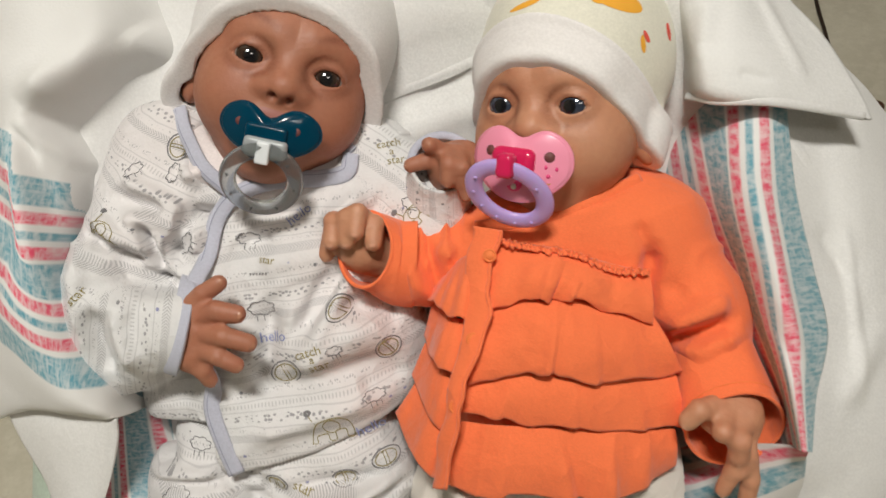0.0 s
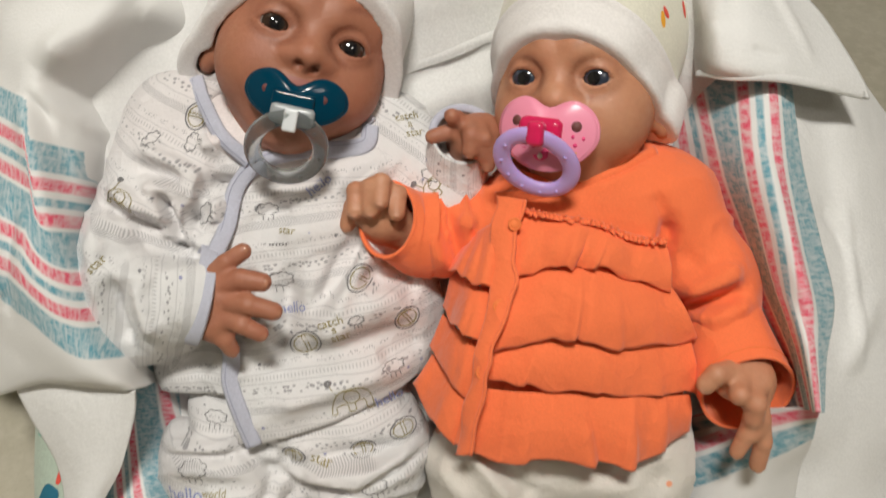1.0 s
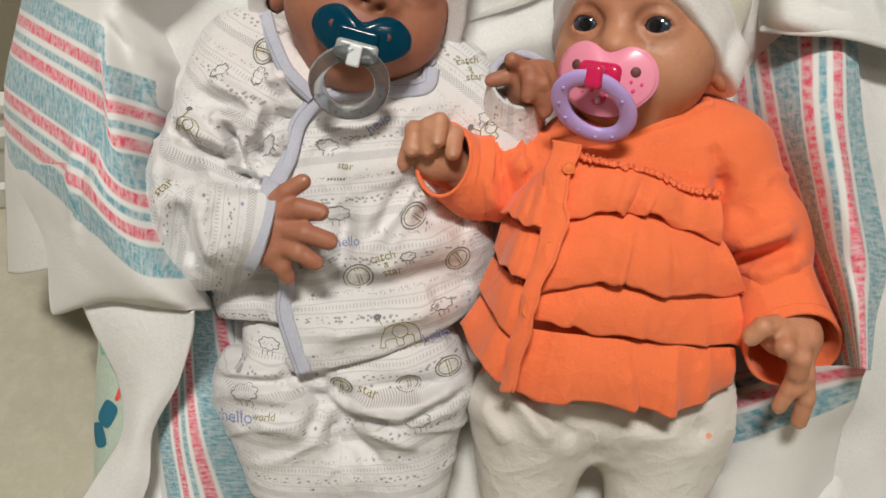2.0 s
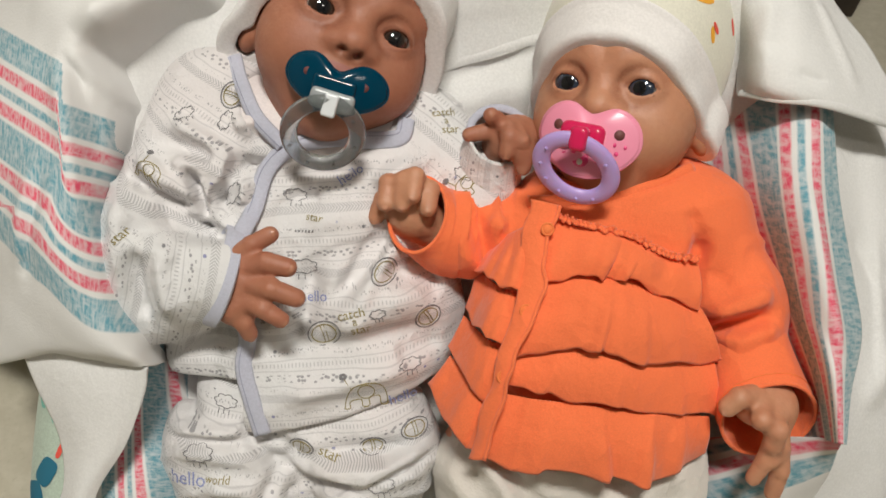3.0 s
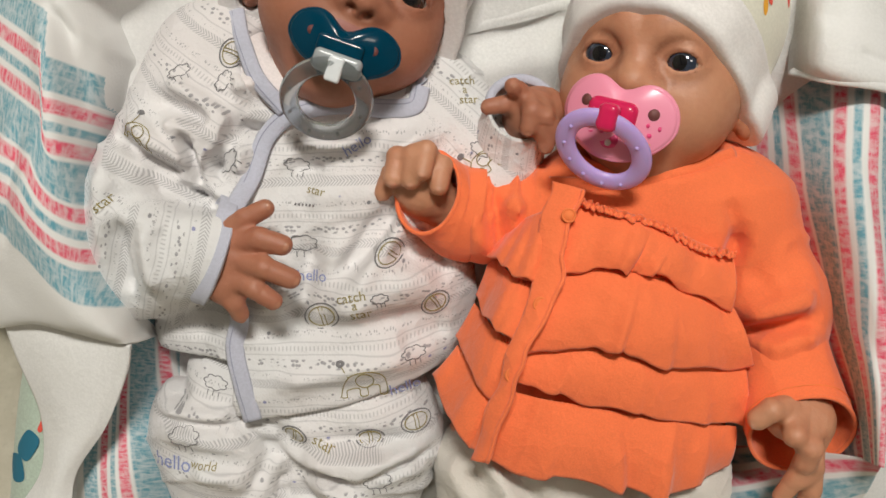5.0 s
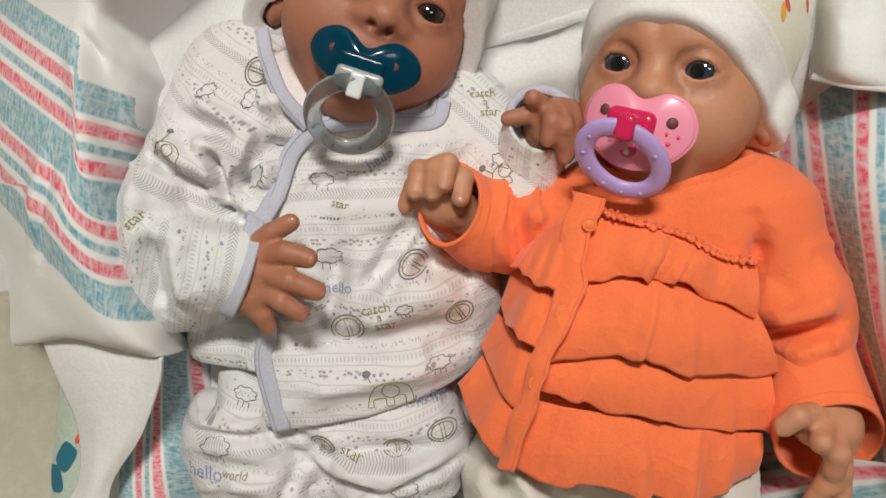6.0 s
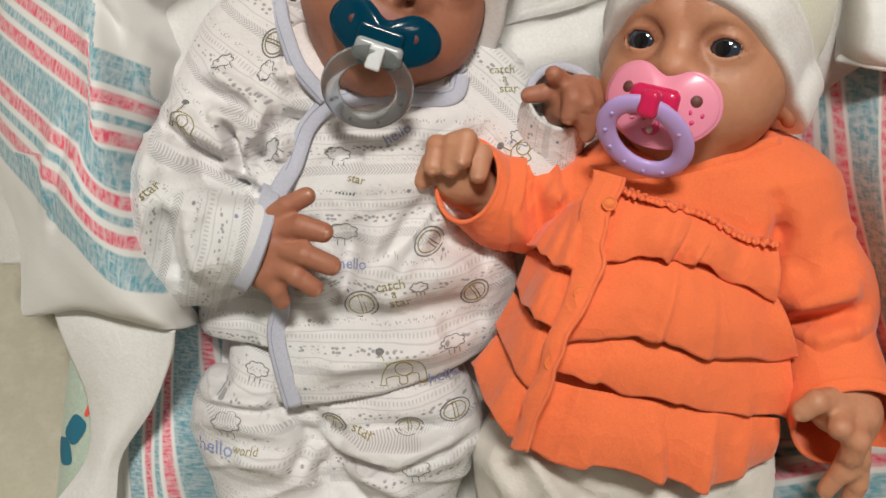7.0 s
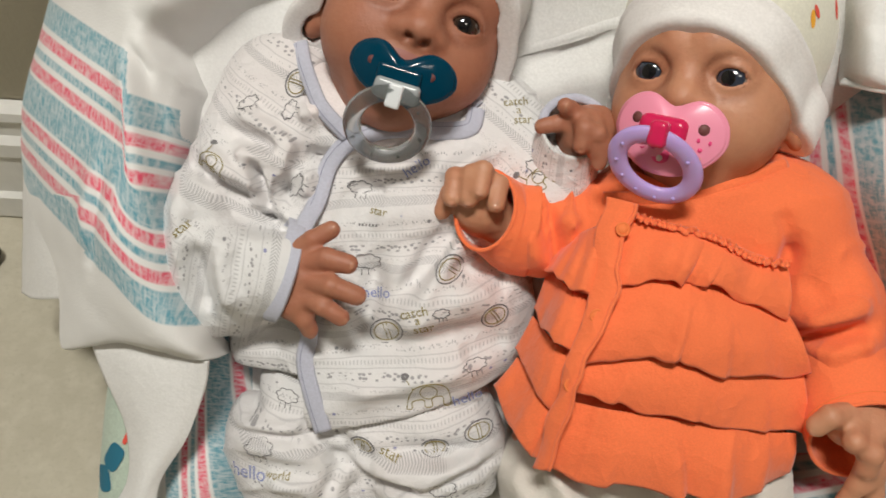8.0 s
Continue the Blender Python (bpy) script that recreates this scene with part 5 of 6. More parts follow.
def jacket():
    t = thing("baby_jacket", "white wrap jacket with grey print and lavender piping", "jacket")
    v, q = surface(jacket_shape, (-0.2356, -0.2011, -0.1220), (0.0151, 0.0895, 0.0200), 0.0021)
    uv = stretch_uv(v, [
        (lambda p: round_box(p, (-0.0943, -0.0384, -0.0780), (0.062, 0.090, 0.041), 0.038, -3), 9, 0.0),
        (lambda p: capsule(p, (-0.1661, 0.0558, -0.0660), (-0.1916, -0.0246, -0.0500), 0.032, 0.035), -28, 0.3),
        (lambda p: capsule(p, (-0.1846, -0.0458, -0.0460), (-0.1516, -0.0452, -0.0260), 0.033, 0.0255), 84, 0.5),
        (lambda p: capsule(p, (-0.0419, 0.0492, -0.0760), (-0.0071, 0.0259, -0.0660), 0.026, 0.024), -35, 0.7)])
    mesh_object("body", v, q, JERSEY, uv=uv, parent=t)

    def trim(name, pts, ra, rb, n=60, lift=0.0006):
        path = smooth_path(pts, n)
        h = np.pad(top_of(jacket_body, path[:, 0], path[:, 1]), 6, mode="edge")
        path[:, 2] = np.convolve(h, np.ones(13) / 13, mode="valid") + lift + 0.0008
        band = rope(name, path, ra, rb, LAVENDER, parent=t, label="lavender ribbed piping")
        if ra > 0.004:
            side = np.cross(np.gradient(path, axis=0), (0, 0, 1.0))
            side /= np.linalg.norm(side, axis=1, keepdims=True)
            rope("stitching", path + side * ra * 0.45 + arr(0, 0, rb * 0.93), 0.00028, 0.0002, LAVENDER_THREAD, parent=band, sides=5)
        return band

    trim("front_piping", [(-0.0531, 0.0545, -0.0400), (-0.0556, 0.0436, -0.0350), (-0.0702, 0.0399, -0.0350), (-0.0931, 0.0388, -0.0350), (-0.1154, 0.0315, -0.0350), (-0.1284, 0.0174, -0.0350), (-0.1322, -0.0029, -0.0300), (-0.1360, -0.0210, -0.0300), (-0.1354, -0.0468, -0.0300),
                          (-0.1302, -0.0722, -0.0300), (-0.1320, -0.0917, -0.0300), (-0.1261, -0.1106, -0.0300), (-0.1188, -0.1304, -0.0300)], 0.0050, 0.0015, 110)
    trim("collar_piping", [(-0.1537, 0.0811, -0.0450), (-0.1465, 0.0646, -0.0400), (-0.1363, 0.0465, -0.0360), (-0.1203, 0.0318, -0.0350)], 0.0044, 0.0018)
    trim("flap_piping", [(-0.0522, 0.0562, -0.0500), (-0.0580, 0.0612, -0.0500), (-0.0649, 0.0542, -0.0500)], 0.003, 0.0016, 30)
    # turned-back cuffs
    g = loft([(-0.1515, -0.0425, -0.0260), (-0.1463, -0.0434, -0.0232), (-0.1412, -0.0443, -0.0205)], [(0.0260, 0.0258), (0.0260, 0.0256), (0.0254, 0.0250)], [arr(0.92, -0.20, -0.30)] * 3, 12, 56, 0.0011, 4)
    sheet("cuff", g, LAVENDER, 0.0024, closed=True, parent=t, label="lavender ribbed cuff")
    g = loft([(-0.0040, 0.0120, -0.0560), (-0.0030, 0.0262, -0.0510), (-0.0014, 0.0387, -0.0430), (0.0008, 0.0478, -0.0325)], [(0.0185, 0.0180), (0.0190, 0.0185), (0.0190, 0.0180), (0.0188, 0.0168)], [arr(0.10, 0.90, 0.30), arr(0.12, 0.78, 0.50), arr(0.12, 0.55, 0.75), arr(0.10, 0.33, 0.93)], 26, 52, 0.0022, 7)
    around, along = np.meshgrid(np.linspace(0, 0.14, 52), np.linspace(0, 0.032, 26))
    sheet("sleeve_end", g, JERSEY, 0.0018, uv=np.stack([along * 1.2 + 0.3, around], -1), closed=True, parent=t)
    rope("cuff_piping", g[-1][np.r_[24:52, 0:3]], 0.0024, 0.0014, LAVENDER, parent=t, label="lavender ribbed piping")
    return t


JACKET = jacket()


def undershirt():
    t = thing("undershirt", "pale undershirt showing in the jacket's neckline", "undershirt")

    def f(p):
        d = jacket_body(p) + 0.0022
        d = np.maximum(d, -(d + 0.005))
        d = np.maximum(d, ellipsoid(p, (-0.1014, 0.0565, -0.0400), (0.052, 0.040, 0.050)))
        return carve(d, ellipsoid(p, (-0.0997, 0.0783, -0.0400), (0.040, 0.030, 0.06)), 0.002)

    v, q = surface(f, (-0.1623, 0.0081, -0.1000), (-0.0448, 0.0865, 0.0000), 0.0018)
    mesh_object("body", v, q, UNDERSHIRT, parent=t)


undershirt()


def pants_a(p):
    d = round_box(p, (-0.0986, -0.1319, -0.0830), (0.064, 0.050, 0.036), 0.034)
    d = blend(d, capsule(p, (-0.1468, -0.1450, -0.0800), (-0.128, -0.222, -0.084), 0.037, 0.026), 0.02)
    d = blend(d, capsule(p, (-0.0551, -0.1391, -0.0800), (-0.058, -0.224, -0.084), 0.038, 0.026), 0.02)
    d = blend(d, ellipsoid(p, (-0.0994, -0.1760, -0.0880), (0.050, 0.055, 0.034)), 0.015)
    crease = folds(p, [
        ((-0.1724, -0.1385), (-0.1270, -0.1363), 0.0036, -0.0045), ((-0.1270, -0.1363), (-0.0933, -0.1578), 0.0036, -0.0045), ((-0.0933, -0.1578), (-0.0628, -0.1568), 0.0036, -0.0045), ((-0.0628, -0.1568), (-0.0234, -0.1390), 0.0036, -0.0045), ((-0.1727, -0.1342), (-0.1273, -0.1314), 0.0046, 0.0035), ((-0.1273, -0.1314), (-0.0922, -0.1515), 0.0046, 0.0035), ((-0.0922, -0.1515), (-0.0632, -0.1506), 0.0046, 0.0035), ((-0.0632, -0.1506), (-0.0238, -0.1329), 0.0046, 0.0035), ((-0.0981, -0.1631), (-0.0996, -0.1769), 0.0060, -0.0080), ((-0.1076, -0.1465), (-0.1165, -0.1688), 0.0040, -0.0040), ((-0.1387, -0.1408), (-0.1092, -0.1497), 0.0040, -0.0030), ((-0.0856, -0.1603), (-0.0482, -0.1731), 0.0050, 0.0040), ((-0.0910, -0.1700), (-0.0718, -0.1842), 0.0040, -0.0040),
        ((-0.1717, -0.1414, -0.0400), (-0.1095, -0.1440, -0.0400), 0.007, 0.004), ((-0.1338, -0.1259, -0.0400), (-0.0963, -0.1464, -0.0400), 0.007, -0.006), ((-0.1095, -0.1440, -0.0400), (-0.0314, -0.1324, -0.0400), 0.006, -0.005),
        ((-0.0958, -0.1529, -0.0400), (-0.0931, -0.1888, -0.0400), 0.010, -0.005), ((-0.1035, -0.1370, -0.0400), (-0.0499, -0.1501, -0.0400), 0.008, 0.005), ((-0.0694, -0.1546, -0.0400), (-0.0238, -0.1452, -0.0400), 0.008, 0.004),
        ((-0.1734, -0.1103, -0.0500), (-0.1587, -0.1294, -0.0500), 0.006, -0.004), ((-0.1495, -0.1621, -0.0500), (-0.1159, -0.1667, -0.0500), 0.006, 0.004)])
    return d - np.clip(crease * 2.0, -0.012, 0.010) - 0.0010 * ripple(p, 95, 71, 2) - 0.0018 * crumple(p, 46, 72) - rucks(p, (-0.1446, -0.1272, -0.0800), (-0.128, -0.20, -0.084), 0.042, 4.0, 0.0038, 12) - rucks(
        p, (-0.0564, -0.1214, -0.0800), (-0.058, -0.20, -0.084), 0.042, 4.0, 0.0038, 14)


def pants():
    t = thing("baby_pants", "white printed jersey pants on the brown doll", "pants")
    lo, hi = np.array((-0.2046, -0.2001, -0.1250)), np.array((-0.0103, -0.0759, -0.0200))
    lo[1] = -0.222
    v, q = surface(lambda p: np.maximum(pants_a(p), -0.216 - p[:, 1]), lo, hi, 0.0024)
    uv = stretch_uv(v, [(lambda p: capsule(p, (-0.1468, -0.1450, -0.0800), (-0.128, -0.222, -0.084), 0.037, 0.026), -6, 0.2),
                        (lambda p: capsule(p, (-0.0551, -0.1391, -0.0800), (-0.058, -0.224, -0.084), 0.038, 0.026), 12, 0.9)])
    mesh_object("body", v, q, JERSEY, uv=uv, parent=t)
    return t


PANTS_A = pants()


# ---- clothes of the tan doll ----
def blouse_body(p):
    d = round_box(p, (0.0765, -0.0469, -0.0620), (0.064, 0.090, 0.046), 0.042, -4)
    d = blend(d, capsule(p, (0.0400, -0.0010, -0.0600), (0.1071, 0.0126, -0.0540), 0.032, 0.036), 0.018)
    d = blend(d, capsule(p, (0.1224, 0.0032, -0.0480), (0.1470, -0.0375, -0.0420), 0.0325, 0.0265), 0.016)
    d = blend(d, capsule(p, (0.1470, -0.0375, -0.0420), (0.1515, -0.0661, -0.0300), 0.0262, 0.0205), 0.012)
    d = blend(d, capsule(p, (0.0252, -0.0055, -0.0580), (-0.0265, -0.0110, -0.0480), 0.027, 0.0235), 0.012)
    crease = folds(p, [
        ((0.1138, 0.0001, -0.0200), (0.1115, -0.0388, -0.0200), 0.005, -0.010), ((0.1131, -0.0387, -0.0200), (0.1314, -0.0696, -0.0200), 0.005, -0.010), ((0.1203, -0.0439, -0.0100), (0.1544, -0.0257, -0.0100), 0.006, 0.007), ((0.1249, -0.0499, -0.0100), (0.1571, -0.0382, -0.0100), 0.005, -0.006), ((0.1300, -0.0559, -0.0100), (0.1599, -0.0459, -0.0100), 0.005, 0.005), ((0.1180, -0.0188, -0.0100), (0.1470, -0.0215, -0.0100), 0.007, -0.002),
        ((0.1298, -0.0527, -0.0100), (0.1552, -0.0478, -0.0100), 0.006, -0.004), ((0.1314, -0.0274, -0.0100), (0.1559, -0.0098, -0.0100), 0.008, 0.003), ((0.1046, 0.0156, -0.0200), (0.1163, -0.0126, -0.0200), 0.004, -0.003),
        ((-0.0225, 0.0063, -0.0200), (-0.0102, -0.0313, -0.0200), 0.006, 0.004), ((-0.0129, 0.0070, -0.0200), (-0.0011, -0.0242, -0.0200), 0.005, -0.004), ((-0.0029, 0.0013, -0.0200), (0.0071, -0.0044, -0.0200), 0.006, 0.004),
        ((-0.0316, -0.0008, -0.0200), (-0.0261, -0.0324, -0.0200), 0.006, -0.003), ((0.0671, 0.0161, -0.0200), (0.1052, 0.0318, -0.0200), 0.006, 0.002)])
    return d - np.clip(crease * 1.4, -0.011, 0.008) - 0.0007 * ripple(p, 90, 81, 2) - 0.0018 * crumple(p, 46, 82) - rucks(p, (0.1222, 0.0015, -0.0500), (0.1584, -0.0629, -0.0350), 0.036, 2.6, 0.0030, 21) - rucks(p, (0.0253, -0.0001, -0.0580), (-0.0299, -0.0096, -0.0480), 0.030, 4.2, 0.0050, 23)


def tier(t, top, bottom, out, waves, seed, name="ruffle", nu=110, nv=26, count=9.0, pleats=()):
    """One gathered ruffle between its seam and its wavy hem."""
    a, b = smooth_path(top, nu), smooth_path(bottom, nu)
    k = np.linspace(0, 1, nv)[:, None, None]
    g = a[None] * (1 - k) + b[None] * k
    rng = np.random.RandomState(seed)
    s = np.linspace(0, 1, nu)
    wave = np.zeros(nu)
    for i in range(4):
        wave += np.sin(2 * np.pi * (count * (0.22 + 0.21 * i) * s + rng.uniform()) + 1.3 * np.sin(7 * s + rng.uniform(0, 6))) / (1 + 0.7 * i)
    kk = k[..., 0]
    g[..., 2] += out * np.sin(np.pi * np.clip(kk * 0.85, 0, 1)) + waves * kk**0.8 * wave[None] * 0.45
    g[..., 1] += 0.0010 * kk * wave[None]
    for at, width, high in pleats:
        run = np.where(s < at, np.exp(-(((s - at) / width) ** 2)), np.exp(-(((s - at) / (0.25 * width)) ** 2)))
        g[..., 2] += 0.55 * high * run[None] * kk**0.7
        g[..., 1] -= 0.5 * high * run[None] * kk
    gather = 0.0005 * np.exp(-kk * 9) * np.sin(2 * np.pi * 46 * s + 3 * np.sin(9 * s))[None]
    g[..., 2] -= 0.0028 * kk**2
    g[..., 2] += gather + (0.0010 * ripple(g.reshape(-1, 3), 120, seed, 3) + 0.0019 * crumple(g.reshape(-1, 3) * arr(1.1, 0.85, 1), 50, seed)).reshape(g.shape[:2])
    return sheet(name, g, ORANGE, 0.0016, parent=t)


def blouse():
    t = thing("ruffled_blouse", "orange cotton blouse with ruffle tiers on the tan doll", "blouse")

    def f(p):
        d = blouse_body(p)
        d = np.maximum(d, np.array((0.0441, -0.1201, -0.0200))[1] - p[:, 1])
        d = carve(d, ellipsoid(p, (0.0638, 0.0451, -0.0350), (0.040, 0.024, 0.045)), 0.003)
        cut = (p - np.array((-0.0226, -0.0091, -0.0450))) @ (arr(-0.95, 0.1, 0.15) / np.linalg.norm((-0.95, 0.1, 0.15)))
        d = np.where(p[:, 0] < (-0.0099, -0.0082, -0.0450)[0], np.maximum(d, cut), d)
        cut = (p - np.array((0.1522, -0.0661, -0.0300))) @ (arr(0.30, -0.92, 0.30) / np.linalg.norm((0.30, -0.92, 0.30)))
        near = np.linalg.norm(p - np.array((0.1601, -0.0689, -0.0300)), axis=1) < 0.05
        return np.where(near, np.maximum(d, cut), d)

    v, q = surface(f, (-0.0230, -0.1728, -0.1220), (0.1900, 0.0495, 0.0200), 0.0021)
    mesh_object("body", v, q, ORANGE, parent=t)

    # ruffles on the broad side of the placket, the lowest first
    tier(t, [(0.0061, -0.0927, -0.0120), (0.0398, -0.0942, -0.0060), (0.0807, -0.0962, -0.0060), (0.1282, -0.0984, -0.0220)], [(0.0023, -0.1293, -0.0180), (0.0243, -0.1323, -0.0100), (0.0673, -0.1305, -0.0060), (0.0932, -0.1331, -0.0080), (0.1305, -0.1209, -0.0300)], 0.004, 0.0036, 3, count=8, pleats=((0.30, 0.06, 0.004), (0.52, 0.07, 0.008), (0.74, 0.05, 0.006), (0.88, 0.05, 0.004)))
    tier(t, [(0.0123, -0.0688, -0.0120), (0.0466, -0.0616, -0.0040), (0.0778, -0.0656, -0.0030), (0.1273, -0.0666, -0.0200)], [(0.0090, -0.0863, -0.0060), (0.0389, -0.0909, -0.0020), (0.0795, -0.0943, -0.0020), (0.1338, -0.0958, -0.0200)], 0.003, 0.0016, 4, pleats=((0.25, 0.05, 0.002), (0.6, 0.05, 0.002), (0.85, 0.04, 0.002)))
    tier(t, [(0.0191, -0.0306, -0.0120), (0.0533, -0.0233, -0.0040), (0.0755, -0.0264, -0.0040), (0.1149, -0.0367, -0.0160)], [(0.0147, -0.0724, -0.0040), (0.0455, -0.0636, 0.0020), (0.0767, -0.0682, 0.0020), (0.1299, -0.0669, -0.0180)], 0.007, 0.0020, 5, pleats=((0.45, 0.08, 0.004), (0.7, 0.06, 0.003)))
    tier(t, [(0.0300, 0.0041, -0.0160), (0.0594, 0.0006, -0.0100), (0.0820, -0.0056, -0.0100), (0.1120, -0.0129, -0.0160)], [(0.0214, -0.0349, -0.0040), (0.0493, -0.0254, 0.0010), (0.0711, -0.0266, 0.0010), (0.1129, -0.0388, -0.0100)], 0.006, 0.0022, 6, pleats=((0.42, 0.10, 0.005), (0.62, 0.05, 0.003)))
    # on the narrow side
    tier(t, [(0.0077, -0.0898, -0.0140), (-0.0030, -0.0882, -0.0200), (-0.0163, -0.0797, -0.0500)], [(0.0017, -0.1289, -0.0120), (-0.0136, -0.1178, -0.0220), (-0.0276, -0.0974, -0.0500)], 0.004, 0.0040, 13, nu=60, count=6)
    tier(t, [(0.0121, -0.0657, -0.0120), (0.0014, -0.0652, -0.0160), (-0.0102, -0.0556, -0.0500)], [(0.0080, -0.0975, -0.0040), (-0.0049, -0.0934, -0.0120), (-0.0178, -0.0745, -0.0480)], 0.004, 0.0036, 14, nu=60, count=5)
    tier(t, [(0.0174, -0.0386, -0.0120), (0.0057, -0.0364, -0.0160), (-0.0048, -0.0281, -0.0480)], [(0.0101, -0.0679, -0.0020), (-0.0028, -0.0616, -0.0080), (-0.0102, -0.0519, -0.0440)], 0.004, 0.0030, 15, nu=60, count=5)
    tier(t, [(0.0205, -0.0005, -0.0140), (0.0130, -0.0041, -0.0160), (0.0045, -0.0107, -0.0360)], [(0.0168, -0.0398, -0.0020), (0.0042, -0.0345, -0.0040), (-0.0086, -0.0288, -0.0340)], 0.005, 0.0030, 16, nu=60, count=5)

    # gathered frill on the yoke seam
    n = 260
    path = smooth_path([(0.0322, 0.0040, -0.0100), (0.0490, 0.0007, -0.0060), (0.0710, -0.0027, -0.0050), (0.0907, -0.0107, -0.0060), (0.1106, -0.0118, -0.0120)], n)
    s = np.linspace(0, 1, n)
    k = np.linspace(-1, 1, 5)[:, None]
    wob = np.sin(2 * np.pi * 17 * s + 3.5 * np.sin(9 * s)) * (0.55 + 0.45 * np.sin(23 * s))
    g = np.repeat(path[None], 5, 0)
    g[..., 1] += k * 0.0016 + 0.0010 * wob[None]
    g[..., 2] += 0.0022 + 0.0013 * k * wob[None] + 0.0012 * np.cos(2 * np.pi * 31 * s)[None] * k
    sheet("yoke_frill", g, ORANGE, 0.0012, parent=t)

    # button placket
    n = 90
    left = smooth_path([(0.0171, 0.0125, -0.0120), (0.0140, -0.0105, -0.0080), (0.0111, -0.0416, 0.0000), (0.0048, -0.0753, 0.0030), (-0.0008, -0.1042, -0.0040), (-0.0046, -0.1293, -0.0120)], n)
    right = smooth_path([(0.0305, 0.0101, -0.0080), (0.0258, -0.0160, -0.0010), (0.0233, -0.0375, 0.0050), (0.0143, -0.0681, 0.0080), (0.0077, -0.0900, 0.0050), (0.0033, -0.1270, -0.0040)], n)
    sway = 0.0011 * np.sin(np.linspace(0, 21, n) + 1.4 * np.sin(np.linspace(0, 9, n)))
    left[:, 0] += sway
    right[:, 0] += 0.0013 * np.sin(np.linspace(2, 17, n)) + 0.0006 * np.sin(np.linspace(0, 40, n))
    k = np.linspace(0, 1, 14)[None, :, None]
    g = left[:, None] * (1 - k) + right[:, None] * k
    g[..., 2] += 0.0014 * np.sin(np.pi * k[..., 0]) + 0.0008 * ripple(g.reshape(-1, 3), 150, 91, 2).reshape(g.shape[:2])
    sheet("placket", g, ORANGE, 0.0020, parent=t, label="button placket")
    rope("placket_edge", right + arr(0, 0, 0.0012), 0.0011, 0.0011, ORANGE, parent=t)
    for c in ((0.0255, -0.0031, -0.0016), (0.0168, -0.0464, 0.0048), (0.0079, -0.0814, 0.0050)):
        bm = bmesh.new()
        bmesh.ops.create_cone(bm, cap_ends=True, segments=24, radius1=0.0034, radius2=0.0030, depth=0.0014, matrix=Matrix.Translation(c))
        b = part("snap_button", bm, ORANGE_THREAD, t)
        ring = [(c[0] + 0.0031 * math.cos(a), c[1] + 0.0031 * math.sin(a), c[2] + 0.0006) for a in np.linspace(0, 2 * np.pi, 24, endpoint=False)]
        rope("rim", ring, 0.0006, 0.0006, ORANGE_THREAD, parent=b, closed=True, sides=6)

    # neckband
    path = smooth_path([(0.0183, 0.0118, -0.0200), (0.0359, 0.0136, -0.0080), (0.0599, 0.0182, -0.0040), (0.0831, 0.0267, -0.0100), (0.1096, 0.0390, -0.0300)], 60)
    path[:, 2] = top_of(blouse_body, path[:, 0], path[:, 1]) + 0.0002
    rope("neckband", path, 0.0040, 0.0014, ORANGE, parent=t)

    # wide cuffs, open at the wrist
    g = loft([(0.1508, -0.0540, -0.0360), (0.1532, -0.0680, -0.0310), (0.1556, -0.0830, -0.0230), (0.1570, -0.0955, -0.0130)], [(0.0215, 0.0220), (0.0238, 0.0232), (0.0254, 0.0250), (0.0262, 0.0255)],
             [arr(0.20, -0.92, 0.20), arr(0.15, -0.85, 0.45), arr(0.10, -0.68, 0.70), arr(0.05, -0.50, 0.85)], 30, 72, 0.0016, 17)
    stitch = g[24] + (g[24] - g[24].mean(0)) * 0.045
    rope("stitching", stitch, 0.0003, 0.0003, ORANGE_THREAD, parent=t, closed=True, sides=5)
    sheet("cuff", g, ORANGE, 0.0018, closed=True, parent=t)
    rope("cuff_hem", g[-1], 0.0012, 0.0014, ORANGE, parent=t, closed=True)
    g = loft([(-0.0165, -0.0080, -0.0470), (-0.0285, -0.0075, -0.0450), (-0.0375, -0.0035, -0.0370), (-0.0430, -0.0008, -0.0265)], [(0.0250, 0.0245), (0.0238, 0.0235), (0.0222, 0.0205), (0.0212, 0.0160)],
             [arr(-0.95, 0.05, 0.1), arr(-0.92, 0.10, 0.22), arr(-0.74, 0.12, 0.62), arr(-0.40, 0.06, 0.92)], 24, 60, 0.0012, 19)
    sheet("cuff", g, ORANGE, 0.0018, closed=True, parent=t)
    rope("cuff_hem", g[-1], 0.0012, 0.0014, ORANGE, parent=t, closed=True)


blouse()


